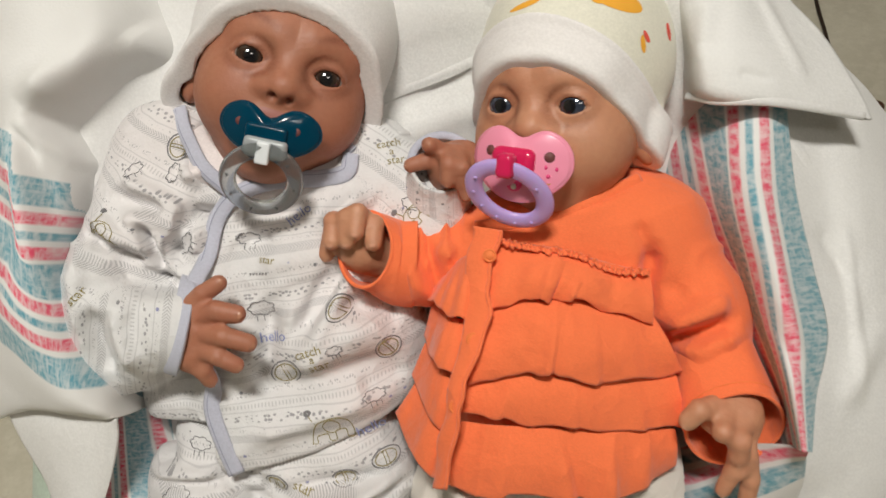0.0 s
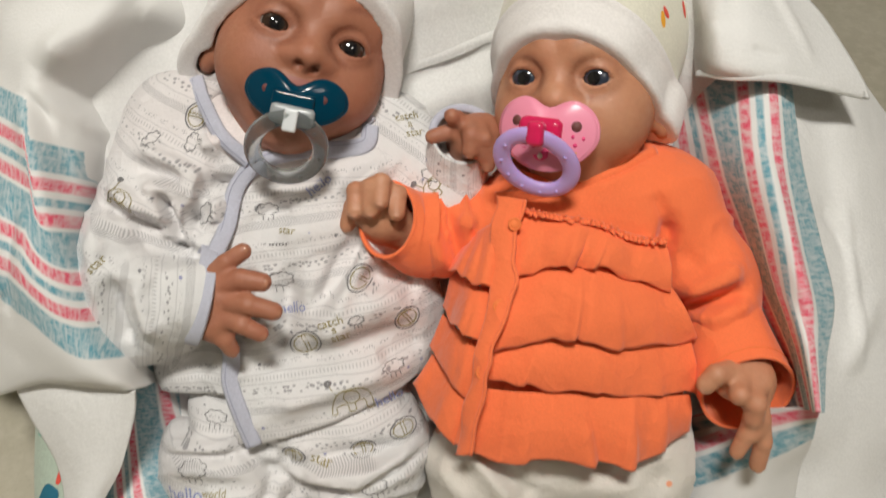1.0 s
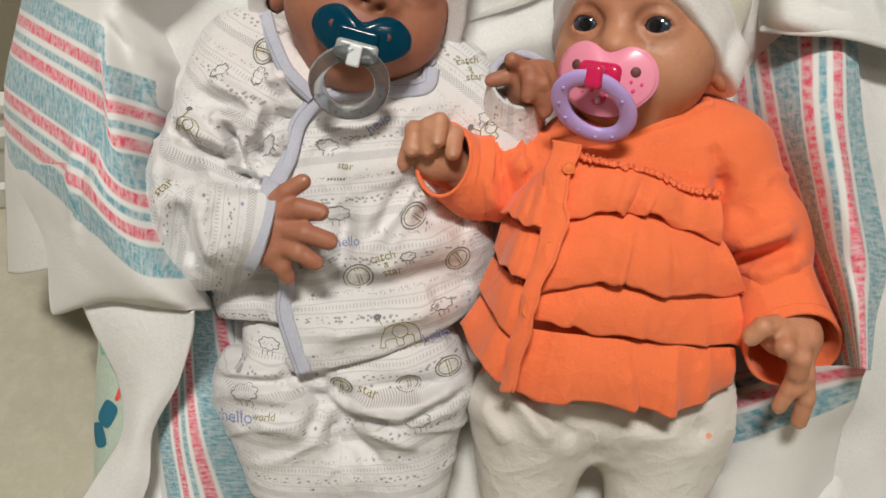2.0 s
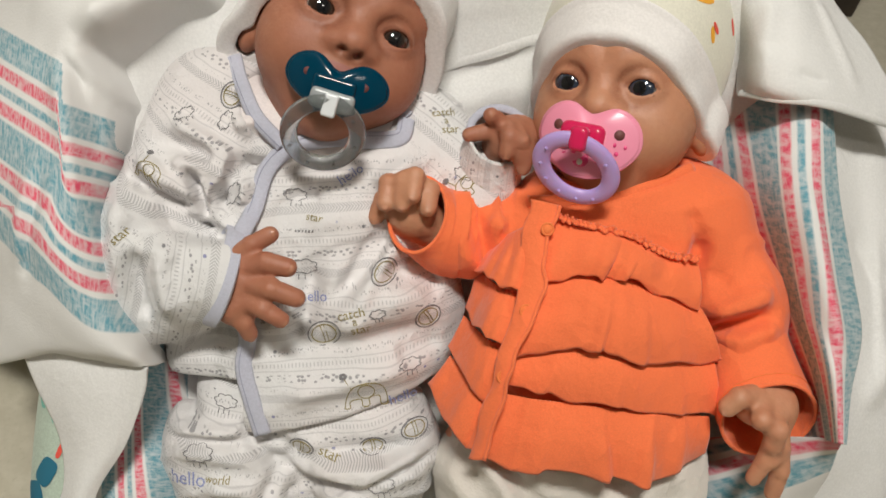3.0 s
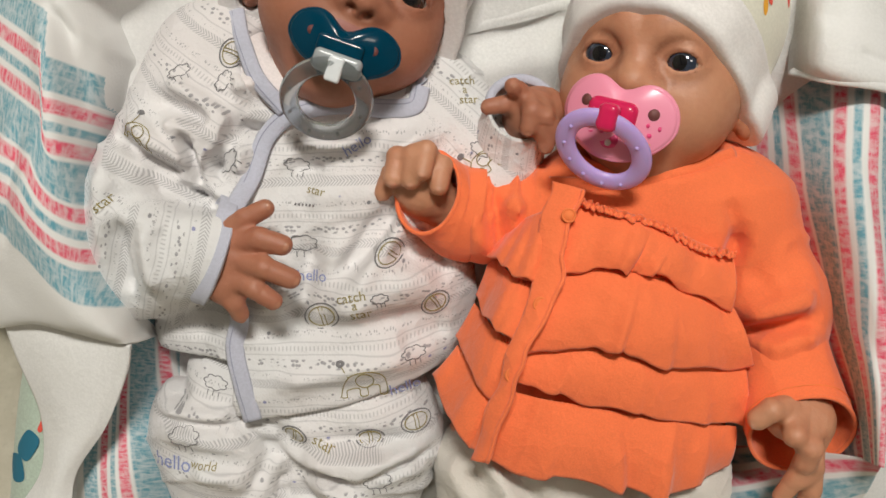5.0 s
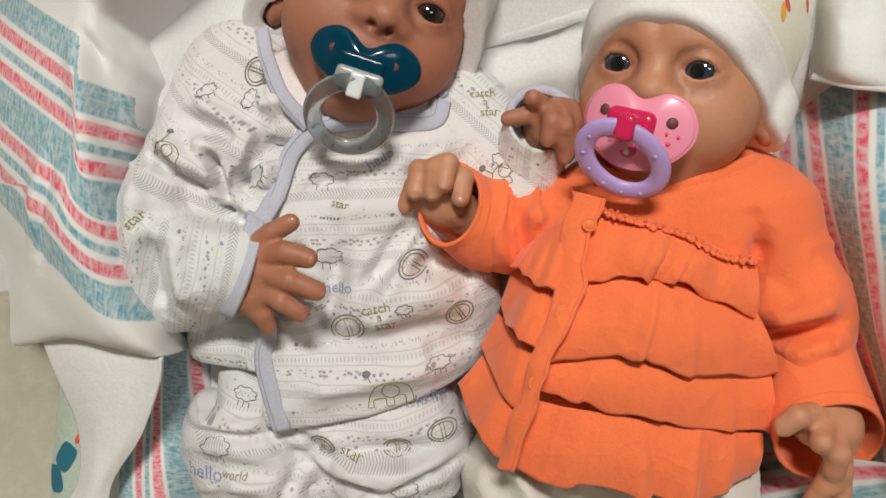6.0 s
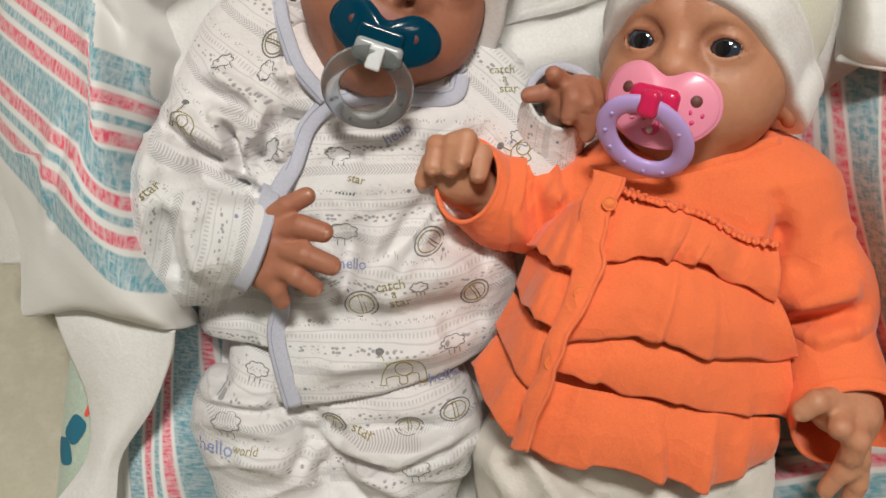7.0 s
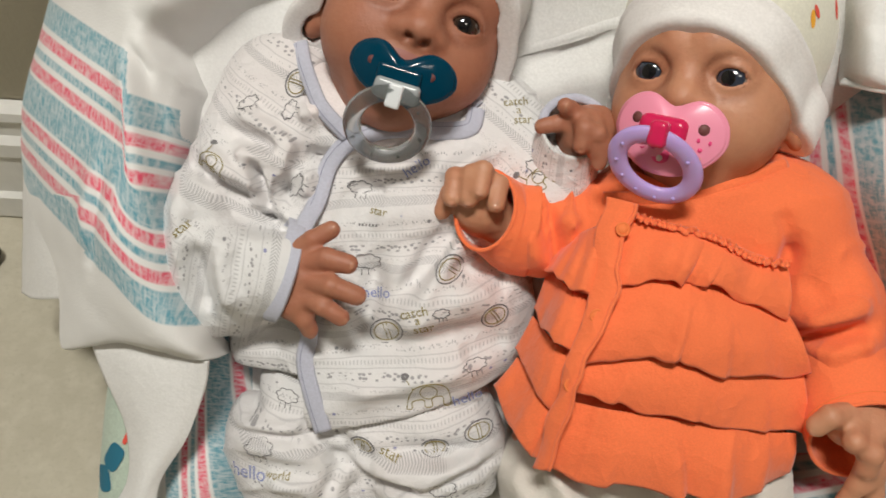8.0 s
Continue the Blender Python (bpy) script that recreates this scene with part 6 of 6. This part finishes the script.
def cream_pants():
    t = thing("baby_pants", "cream jersey pants with orange dots on the tan doll", "pants")

    def f(p):
        d = round_box(p, (0.0690, -0.1301, -0.0750), (0.068, 0.050, 0.042), 0.040)
        d = blend(d, capsule(p, (0.0203, -0.1507, -0.0740), (0.022, -0.220, -0.084), 0.040, 0.028), 0.02)
        d = blend(d, capsule(p, (0.1093, -0.1451, -0.0740), (0.100, -0.220, -0.084), 0.042, 0.028), 0.02)
        crease = folds(p, [((0.0489, -0.1373, -0.0400), (0.0585, -0.1797, -0.0400), 0.010, -0.004), ((0.0017, -0.1303, -0.0400), (0.0305, -0.1616, -0.0400), 0.006, 0.005), ((0.0154, -0.1361, -0.0400), (0.0438, -0.1608, -0.0400), 0.006, -0.005),
                           ((0.0705, -0.1591, -0.0400), (0.1098, -0.1434, -0.0400), 0.008, 0.004), ((0.0830, -0.1451, -0.0400), (0.1237, -0.1492, -0.0400), 0.007, -0.004), ((-0.0168, -0.1438, -0.0500), (0.0051, -0.1660, -0.0500), 0.006, 0.004)])
        d = d - np.clip(crease * 1.2, -0.008, 0.006) - 0.0006 * ripple(p, 95, 75, 2) - 0.0004 * crumple(p, 40, 76)
        return np.maximum(d, -0.212 - p[:, 1])

    lo, hi = np.array((-0.0333, -0.1896, -0.1250)), np.array((0.1381, -0.0723, -0.0200))
    lo[1] = -0.218
    v, q = surface(f, lo, hi, 0.0024)
    mesh_object("body", v, q, DOTTED, parent=t)


cream_pants()


# ---- soothers ----
def shield_grid(a, b, notch_top, notch_low, bend, dome, flare, n=72, rings=16):
    """A rounded two-lobed plate as rings from its middle to its rim."""
    th = np.linspace(0, 2 * np.pi, n, endpoint=False)
    x, y = a * np.sign(np.cos(th)) * np.abs(np.cos(th)) ** 0.85, b * np.sign(np.sin(th)) * np.abs(np.sin(th)) ** 0.8
    x = np.where(y < 0, x * (1 - flare * (np.abs(y) / b) ** 1.3), x)
    y = y - np.where(y > 0, notch_top, -notch_low) * np.exp(-((x / (0.34 * a)) ** 2)) * (np.abs(y) / b)
    k = np.linspace(0.02, 1, rings)[:, None]
    gx, gy = k * x[None], k * y[None]
    gz = dome * (1 - k**2.2) - bend * gx**2
    return np.stack([gx, gy, gz], -1)


def soother(label, m, grid, mat, ring_pts, ring_r, ring_mat, knob, knob_mat, tab, tab_mat, group="soothers"):
    t = thing("soother", label, "soother", group=group)
    g = put_at(m, grid.reshape(-1, 3)).reshape(grid.shape)
    s = sheet("shield", g, mat, 0.0026, closed=True, parent=t)
    rim = g[-1]
    rope("rim", rim, 0.0013, 0.0014, mat, parent=s, closed=True)

    def lump(name, c, half, r, material, parent):
        v, q = surface(lambda p: round_box(p, c, half, r), np.array(c) - np.array(half) - 0.002, np.array(c) + np.array(half) + 0.002, min(half) / 4)
        return mesh_object(name, put_at(m, v), q, material, parent=parent)

    lump("teat", (0, -0.004, -0.008), (0.006, 0.005, 0.006), 0.0045, WHITE_PLASTIC, t)
    k = lump("button", *knob, knob_mat, t)
    lump("hinge", *tab, tab_mat, k)
    ring = rope("ring", ring_pts, ring_r[0], ring_r[1], ring_mat, parent=t, closed=True, sides=16, up=ring_r[2])
    return t, s, ring


def hoop(c, e1, e2, r, n=72, egg=0.0):
    e1, e2 = np.array(e1) / np.linalg.norm(e1), np.array(e2) / np.linalg.norm(e2)
    a = np.linspace(0, 2 * np.pi, n, endpoint=False)
    return np.array(c) + r * (np.cos(a)[:, None] * e1 + (np.sin(a) + egg * np.cos(2 * a))[:, None] * e2), np.cross(e1, e2)


def small_disc(name, m, x, y, z, r, mat, parent, h=0.0012, ry=None, turn=0.0):
    bm = bmesh.new()
    bmesh.ops.create_cone(bm, cap_ends=True, segments=18, radius1=r, radius2=r * 0.9, depth=h)
    bmesh.ops.transform(bm, matrix=Matrix(m.tolist()) @ pose(x, y, z, 0, 0, turn) @ Matrix.Diagonal((1, (ry or r) / r, 1, 1)), verts=bm.verts)
    return part(name, bm, mat, parent)


def pink_soother():
    m = frame_matrix((0.0406, 0.0445, 0.0080), (0.90, -0.16, 0.41), (-0.40, -0.14, 0.90))
    e1 = np.array((0.0572, 0.0247, 0.0120)) - np.array((0.0143, 0.0324, 0.0060))
    low = np.array((0.0413, 0.0130, -0.0030)) - np.array((0.0328, 0.0406, 0.0240))
    pts, up = hoop((0.0350, 0.0284, 0.0125), e1, low, 0.0182)
    if up[2] < 0:
        up = -up
    grid = shield_grid(0.0264, 0.0190, 0.0070, 0.0, 6.0, 0.0032, 0.32)
    top = into(m, pts[None, np.argmin(pts @ (low / np.linalg.norm(low)))])[0]
    strap = ((top[0] + 0.0062, top[1] + 0.0012, top[2] - 0.0008), (0.0044, 0.0062, 0.0048), 0.0026)
    t, s, ring = soother("pink soother with magenta button and lilac ring", m, grid, PINK, pts, (0.0047, 0.0026, up), LILAC,
                         ((-0.0022, 0.0012, 0.0034), (0.0118, 0.0070, 0.0044), 0.0042), MAGENTA, strap, MAGENTA)
    flat = grid.reshape(-1, 3)

    def on_shield(name, x, y, r, mat, ry=None, lift=0.0011):
        z = flat[np.argmin((flat[:, 0] - x) ** 2 + (flat[:, 1] - y) ** 2), 2]
        tilt = Matrix(m.tolist()) @ pose(x, y, z + lift, 0, math.degrees(math.atan(12.0 * x + math.copysign(0.15, x))), 0)
        small_disc(name, np.array(tilt), 0, 0, 0, r, mat, s, h=0.0005, ry=ry)

    for x in (-0.0163, 0.0163):
        on_shield("air_hole", x, 0.0050, 0.0028, HOLE, None, 0.0017)
    # printed patch under the button: plain rounded shapes between dots
    on_shield("printed_shape", -0.0010, -0.0105, 0.0048, PRINT_PINK, 0.0040)
    for x, y in ((-0.0050, -0.0068), (0.0030, -0.0068)):
        on_shield("printed_shape", x, y, 0.0016, PRINT_PINK)
    on_shield("printed_shape", -0.0008, -0.0118, 0.0017, HAT_CREAM, None, 0.0016)
    for x, y, r, mat in ((-0.0105, -0.0075, 0.0018, PRINT_PINK), (0.0085, -0.0100, 0.0016, PRINT_PINK), (-0.0095, -0.0115, 0.0009, PRINT_YELLOW), (0.0165, -0.0045, 0.0012, PRINT_PINK),
                         (0.0168, -0.0078, 0.0013, PRINT_YELLOW), (-0.0205, -0.0020, 0.0012, PRINT_YELLOW), (0.0135, -0.0090, 0.0008, PRINT_PINK)):
        on_shield("printed_dot", x, y, r, mat)
    # the maker's mark as a row of bars
    for i in range(3):
        on_shield("printed_bar", 0.0150 + 0.0026 * i, -0.0002 - 0.0002 * i, 0.0009, PRINT_PINK, 0.0012)
    c = pts.mean(0)
    for a in np.radians((150, 182, 214, 60, 92, 122, -28)):
        i = int(round((a % (2 * np.pi)) / (2 * np.pi) * len(pts))) % len(pts)
        bm = bmesh.new()
        bmesh.ops.create_uvsphere(bm, u_segments=10, v_segments=6, radius=0.0011)
        bmesh.ops.translate(bm, verts=bm.verts, vec=pts[i] + up * 0.0024)
        part("stud", bm, LILAC, ring)


def teal_soother():
    m = frame_matrix((-0.0912, 0.0627, -0.0010), np.array((-0.0781, 0.0592, 0.0000)) - np.array((-0.1069, 0.0653, 0.0000)), (0.03, -0.16, 1.0))
    e1 = np.array((-0.0736, 0.0380, -0.0040)) - np.array((-0.1180, 0.0359, -0.0040))
    low = np.array((-0.0961, 0.0204, -0.0180)) - np.array((-0.0962, 0.0522, 0.0060))
    pts, up = hoop((-0.0962, 0.0369, -0.0060), e1, low, 0.0180)
    if up[2] < 0:
        up = -up
    grid = shield_grid(0.0268, 0.0138, 0.0085, 0.0010, 7.0, 0.0030, 0.30)
    t, s, ring = soother("translucent teal soother with clear grey ring", m, grid, TEAL, pts, (0.0046, 0.0028, up), CLEAR,
                         ((0.0010, -0.0088, 0.0046), (0.0118, 0.0050, 0.0030), 0.0028), GREY_PLASTIC, ((0.0012, -0.0116, 0.0086), (0.0037, 0.0060, 0.0020), 0.0012), WHITE_PLASTIC)
    for x in (-0.0155, 0.0150):
        small_disc("air_hole", m, x, 0.0020, 0.0022 - 7.0 * x * x + 0.0006, 0.0024, HOLE, s)
    v, q = surface(lambda p: round_box(p, (0, -0.0015, 0.0035), (0.0115, 0.0046, 0.0024), 0.0023), (-0.015, -0.009, 0), (0.015, 0.006, 0.007), 0.0006)
    mesh_object("raised_boss", put_at(m, v), q, TEAL, parent=s)
    for a in np.radians((20, 70, 115, 160, 200, 330)):
        i = int(round((a % (2 * np.pi)) / (2 * np.pi) * len(pts))) % len(pts)
        bm = bmesh.new()
        bmesh.ops.create_uvsphere(bm, u_segments=10, v_segments=6, radius=0.0010)
        bmesh.ops.translate(bm, verts=bm.verts, vec=pts[i] + up * 0.0026)
        part("stud", bm, CLEAR, ring)


pink_soother()
teal_soother()


# ---- prints on the cloth ----
def lay_rope(name, pts, f, ra, mat, parent, closed=False, lift=0.0002):
    p = np.array(pts, float)
    p = np.stack([p[:, 0], p[:, 1], top_of(f, p[:, 0], p[:, 1]) + lift], 1)
    return rope(name, p, ra, 0.00022, mat, parent=parent, closed=closed, sides=6)


def lay_word(text, at, size, turn, f, mat, parent):
    """Printed writing laid on the cloth."""
    cu = bpy.data.curves.new("printed_word", "FONT")
    cu.body, cu.size, cu.align_x, cu.align_y, cu.resolution_u = text, size, "CENTER", "CENTER", 2
    cu.offset = 0.0
    tmp = bpy.data.objects.new("printed_word", cu)
    me = bpy.data.meshes.new_from_object(tmp)
    bpy.data.objects.remove(tmp)
    bm = bmesh.new()
    bm.from_mesh(me)
    bpy.data.meshes.remove(me)
    r = pose(at[0], at[1], 0, 0, 0, turn)
    co = np.array([tuple(r @ v.co) for v in bm.verts])
    h = top_of(f, co[:, 0], co[:, 1]) + 0.00035
    for v, c, z in zip(bm.verts, co, h):
        v.co = (c[0], c[1], z)
    return part("printed_word", bm, mat, parent, "printed word %s" % text)


def turned(pts, at, size, turn):
    c, s = math.cos(radians(turn)), math.sin(radians(turn))
    p = np.array(pts, float) * size
    return np.stack([at[0] + p[:, 0] * c - p[:, 1] * s, at[1] + p[:, 0] * s + p[:, 1] * c], 1)


def ring_pts(rx, ry, n=40, cx=0.0, cy=0.0, lobes=0, depth=0.0):
    a = np.linspace(0, 2 * np.pi, n, endpoint=False)
    k = 1 + depth * np.abs(np.sin(a * lobes / 2)) if lobes else np.ones(n)
    return np.stack([cx + rx * k * np.cos(a), cy + ry * k * np.sin(a)], 1)


def cloud_print(at, size, turn, f, parent):
    lay_rope("printed_cloud", turned(ring_pts(1, 0.55, 60, 0, 0, 7, 0.28), at, size, turn), f, 0.00027, GREY_INK, parent, True)
    for x in (-0.5, 0.05, 0.6):
        lay_rope("printed_cloud", turned([(x, -0.75), (x, -1.0), (x + 0.02, -1.25)], at, size, turn), f, 0.00024, GREY_INK, parent)


def round_print(at, size, turn, f, parent):
    """An outlined round motif with a band and a soft grey rim."""
    lay_rope("printed_motif", turned(ring_pts(1.12, 0.82), at, size, turn), f, 0.00042, GREY_INK, parent, True, 0.0001)
    lay_rope("printed_motif", turned(ring_pts(0.85, 0.62), at, size, turn), f, 0.0003, OLIVE_INK, parent, True, 0.0003)
    for x in (-0.1, 0.15):
        lay_rope("printed_motif", turned([(x, 0.58), (x + 0.05, 0.0), (x, -0.58)], at, size, turn), f, 0.00026, OLIVE_INK, parent, False, 0.0003)


def dome_print(at, size, turn, f, parent):
    """An outlined dome on two feet with a stalk and a dot."""
    body = [(-1.0, -0.62), (-0.85, -0.1), (-0.5, 0.4), (0.0, 0.55), (0.6, 0.5), (0.95, 0.15), (1.0, -0.62), (0.7, -0.62), (0.66, -0.2), (0.2, -0.2), (0.16, -0.6), (-0.15, -0.6), (-0.2, -0.25), (-0.7, -0.3), (-0.75, -0.62)]
    p = smooth_path([(x, y, 0) for x, y in body + body[:1]], 90)[:-1, :2]
    lay_rope("printed_motif", turned(p, at, size, turn), f, 0.00028, OLIVE_INK, parent, True)
    lay_rope("printed_motif", turned(ring_pts(0.38, 0.36, 30, 0.1, 0.12), at, size, turn), f, 0.00026, OLIVE_INK, parent, True, 0.0003)
    lay_rope("printed_motif", turned([(-0.55, 0.38), (-0.72, 0.7), (-0.8, 0.85)], at, size, turn), f, 0.00028, OLIVE_INK, parent)
    lay_rope("printed_motif", turned(ring_pts(0.10, 0.08, 14, -0.85, 0.95), at, size, turn), f, 0.0012, GREY_INK, parent, True)


for text, at, size, turn, mat in (
        ("catch", (-0.0742, -0.0577, -0.0350), 0.0072, 16, OLIVE_INK), ("a", (-0.0720, -0.0615, -0.0350), 0.0068, 16, OLIVE_INK), ("star", (-0.0684, -0.0658, -0.0350), 0.0072, 14, OLIVE_INK),
        ("catch", (-0.0323, 0.0610, -0.0450), 0.0066, 12, OLIVE_INK), ("a", (-0.0303, 0.0564, -0.0450), 0.0064, 12, OLIVE_INK), ("star", (-0.0276, 0.0512, -0.0450), 0.0066, 12, OLIVE_INK),
        ("star", (-0.0995, -0.0067, -0.0350), 0.0064, -6, OLIVE_INK), ("star", (-0.1948, -0.0254, -0.0200), 0.0070, 50, OLIVE_INK),
        ("hello", (-0.0969, -0.0508, -0.0350), 0.0085, 8, BLUE_INK), ("hello", (-0.0818, 0.0192, -0.0350), 0.0080, 38, BLUE_INK), ("hello", (-0.0417, -0.1041, -0.0400), 0.0085, 18, BLUE_INK)):
    lay_word(text, at, size, turn, jacket_body, mat, JACKET)
for i in range(6):
    bar = turned([(-0.0004, 0), (0.0, 0.0), (0.0008, 0.0)], (np.array((-0.1094, -0.0150, -0.0350)) + i * 0.0019 * arr(1, 0.04, 0))[:2], 1.0, 80)
    lay_rope("printed_bar", bar, jacket_body, 0.0005, GREY_INK, JACKET)
for at, size, turn in (((-0.1119, 0.0055, -0.0350), 0.0050, 4), ((-0.1034, -0.0342, -0.0350), 0.0060, 4), ((-0.0392, -0.0845, -0.0350), 0.0050, 12), ((-0.0599, -0.0567, -0.0350), 0.0036, 14), ((-0.1449, 0.0027, -0.0300), 0.0055, 60),
                       ((-0.1527, 0.0427, -0.0300), 0.0048, 70), ((-0.0187, 0.0253, -0.0500), 0.0045, -30), ((-0.1753, 0.0442, -0.0300), 0.0048, 40)):
    cloud_print(at, size, turn, jacket_body, JACKET)
for at, size, turn in (((-0.0889, -0.0705, -0.0350), 0.0085, 20), ((-0.0583, -0.0333, -0.0350), 0.0075, 60), ((-0.1506, 0.0575, -0.0300), 0.0070, 75), ((-0.0315, -0.0571, -0.0500), 0.007, 40)):
    round_print(at, size, turn, jacket_body, JACKET)
for at, size, turn in (((-0.0637, -0.1025, -0.0350), 0.0120, 12), ((-0.1875, 0.0100, -0.0200), 0.0085, -28), ((-0.0165, 0.0187, -0.0500), 0.009, 40)):
    dome_print(at, size, turn, jacket_body, JACKET)
for text, at, size, turn, mat in (("hello", (-0.1599, -0.1602, -0.0400), 0.0115, 4, BLUE_INK), ("world", (-0.1418, -0.1578, -0.0400), 0.0060, 2, OLIVE_INK), ("star", (-0.0808, -0.1393, -0.0450), 0.0085, -14, OLIVE_INK)):
    lay_word(text, at, size, turn, pants_a, mat, PANTS_A)
for at, size, turn in (((-0.1422, -0.1148, -0.0450), 0.0055, -8), ((-0.1532, -0.1433, -0.0450), 0.0068, 4), ((-0.0497, -0.1546, -0.0450), 0.006, 14)):
    cloud_print(at, size, turn, pants_a, PANTS_A)
for at, size, turn in (((-0.0569, -0.1335, -0.0450), 0.0066, 12), ((-0.0975, -0.1378, -0.0450), 0.0064, -6), ((-0.0335, -0.1230, -0.0500), 0.007, 20)):
    round_print(at, size, turn, pants_a, PANTS_A)


def lay_patch(f, at, rx, ry, turn, mat, parent, lift=0.0004, power=1.0):
    """A printed patch that follows the cloth below it."""
    n, rings = 28, 6
    ring = ring_pts(1, 1, n)
    ring = np.sign(ring) * np.abs(ring) ** power * arr(rx, ry)
    p = np.vstack([turned(ring * k, at, 1.0, turn) for k in np.linspace(0.05, 1, rings)])
    z = top_of(f, p[:, 0], p[:, 1]) + lift
    faces = [(i * n + j, (i + 1) * n + j, (i + 1) * n + (j + 1) % n, i * n + (j + 1) % n) for i in range(rings - 1) for j in range(n)] + [tuple(range(n))]
    mesh_object("printed_motif", np.column_stack([p, z]), faces, mat, parent=parent)


def hat_print(at, rx, ry, turn, mat, lift=0.0004):
    lay_patch(lambda p: CROWN_B(into(HEAD_B, p)), at, rx, ry, turn, mat, HAT_B, lift)


def bolster(p):
    return capsule(p, (-0.232, -0.235, -0.105), (-0.232, 0.165, -0.105), 0.034) + 0.001 * ripple(p, 50, 5, 2)


for at, rx, ry, turn, mat in (((-0.2489, -0.1696, -0.0850), 0.0060, 0.0090, -28, TEAL_PRINT), ((-0.2493, -0.1029, -0.0850), 0.0060, 0.0100, 10, MINT_PRINT), ((-0.2573, -0.1212, -0.0850), 0.003, 0.0120, 12, MINT_PRINT),
                              ((-0.2438, -0.1363, -0.0850), 0.0050, 0.0030, 30, MINT_PRINT), ((-0.2406, -0.1556, -0.0850), 0.0016, 0.0050, -20, RED_INK), ((-0.2558, -0.1848, -0.0850), 0.0060, 0.0080, 20, TEAL_PRINT)):
    lay_patch(bolster, at, rx, ry, turn, mat, LOUNGER, 0.0005, 0.6)


for at, rx, ry, turn, mat, lift in (
        ((0.0908, 0.1297, -0.0100), 0.0150, 0.0060, -14, ORANGE_INK, 0.0003), ((0.0834, 0.1327, -0.0100), 0.0080, 0.0060, 30, ORANGE_INK, 0.0003), ((0.0953, 0.1314, -0.0100), 0.0024, 0.0012, 0, PUPIL, 0.0006),
        ((0.0436, 0.1274, -0.0200), 0.0080, 0.0016, 16, ORANGE_INK, 0.0003), ((0.0476, 0.1344, -0.0200), 0.0090, 0.0022, 0, ORANGE_INK, 0.0003),
        ((0.1053, 0.1075, -0.0100), 0.0016, 0.0045, 8, ORANGE_INK, 0.0003), ((0.1074, 0.1117, -0.0100), 0.0014, 0.0034, 30, RED_INK, 0.0005), ((0.1231, 0.1185, -0.0200), 0.0015, 0.0050, 10, RED_INK, 0.0003)):
    hat_print(at, rx, ry, turn, mat, lift)
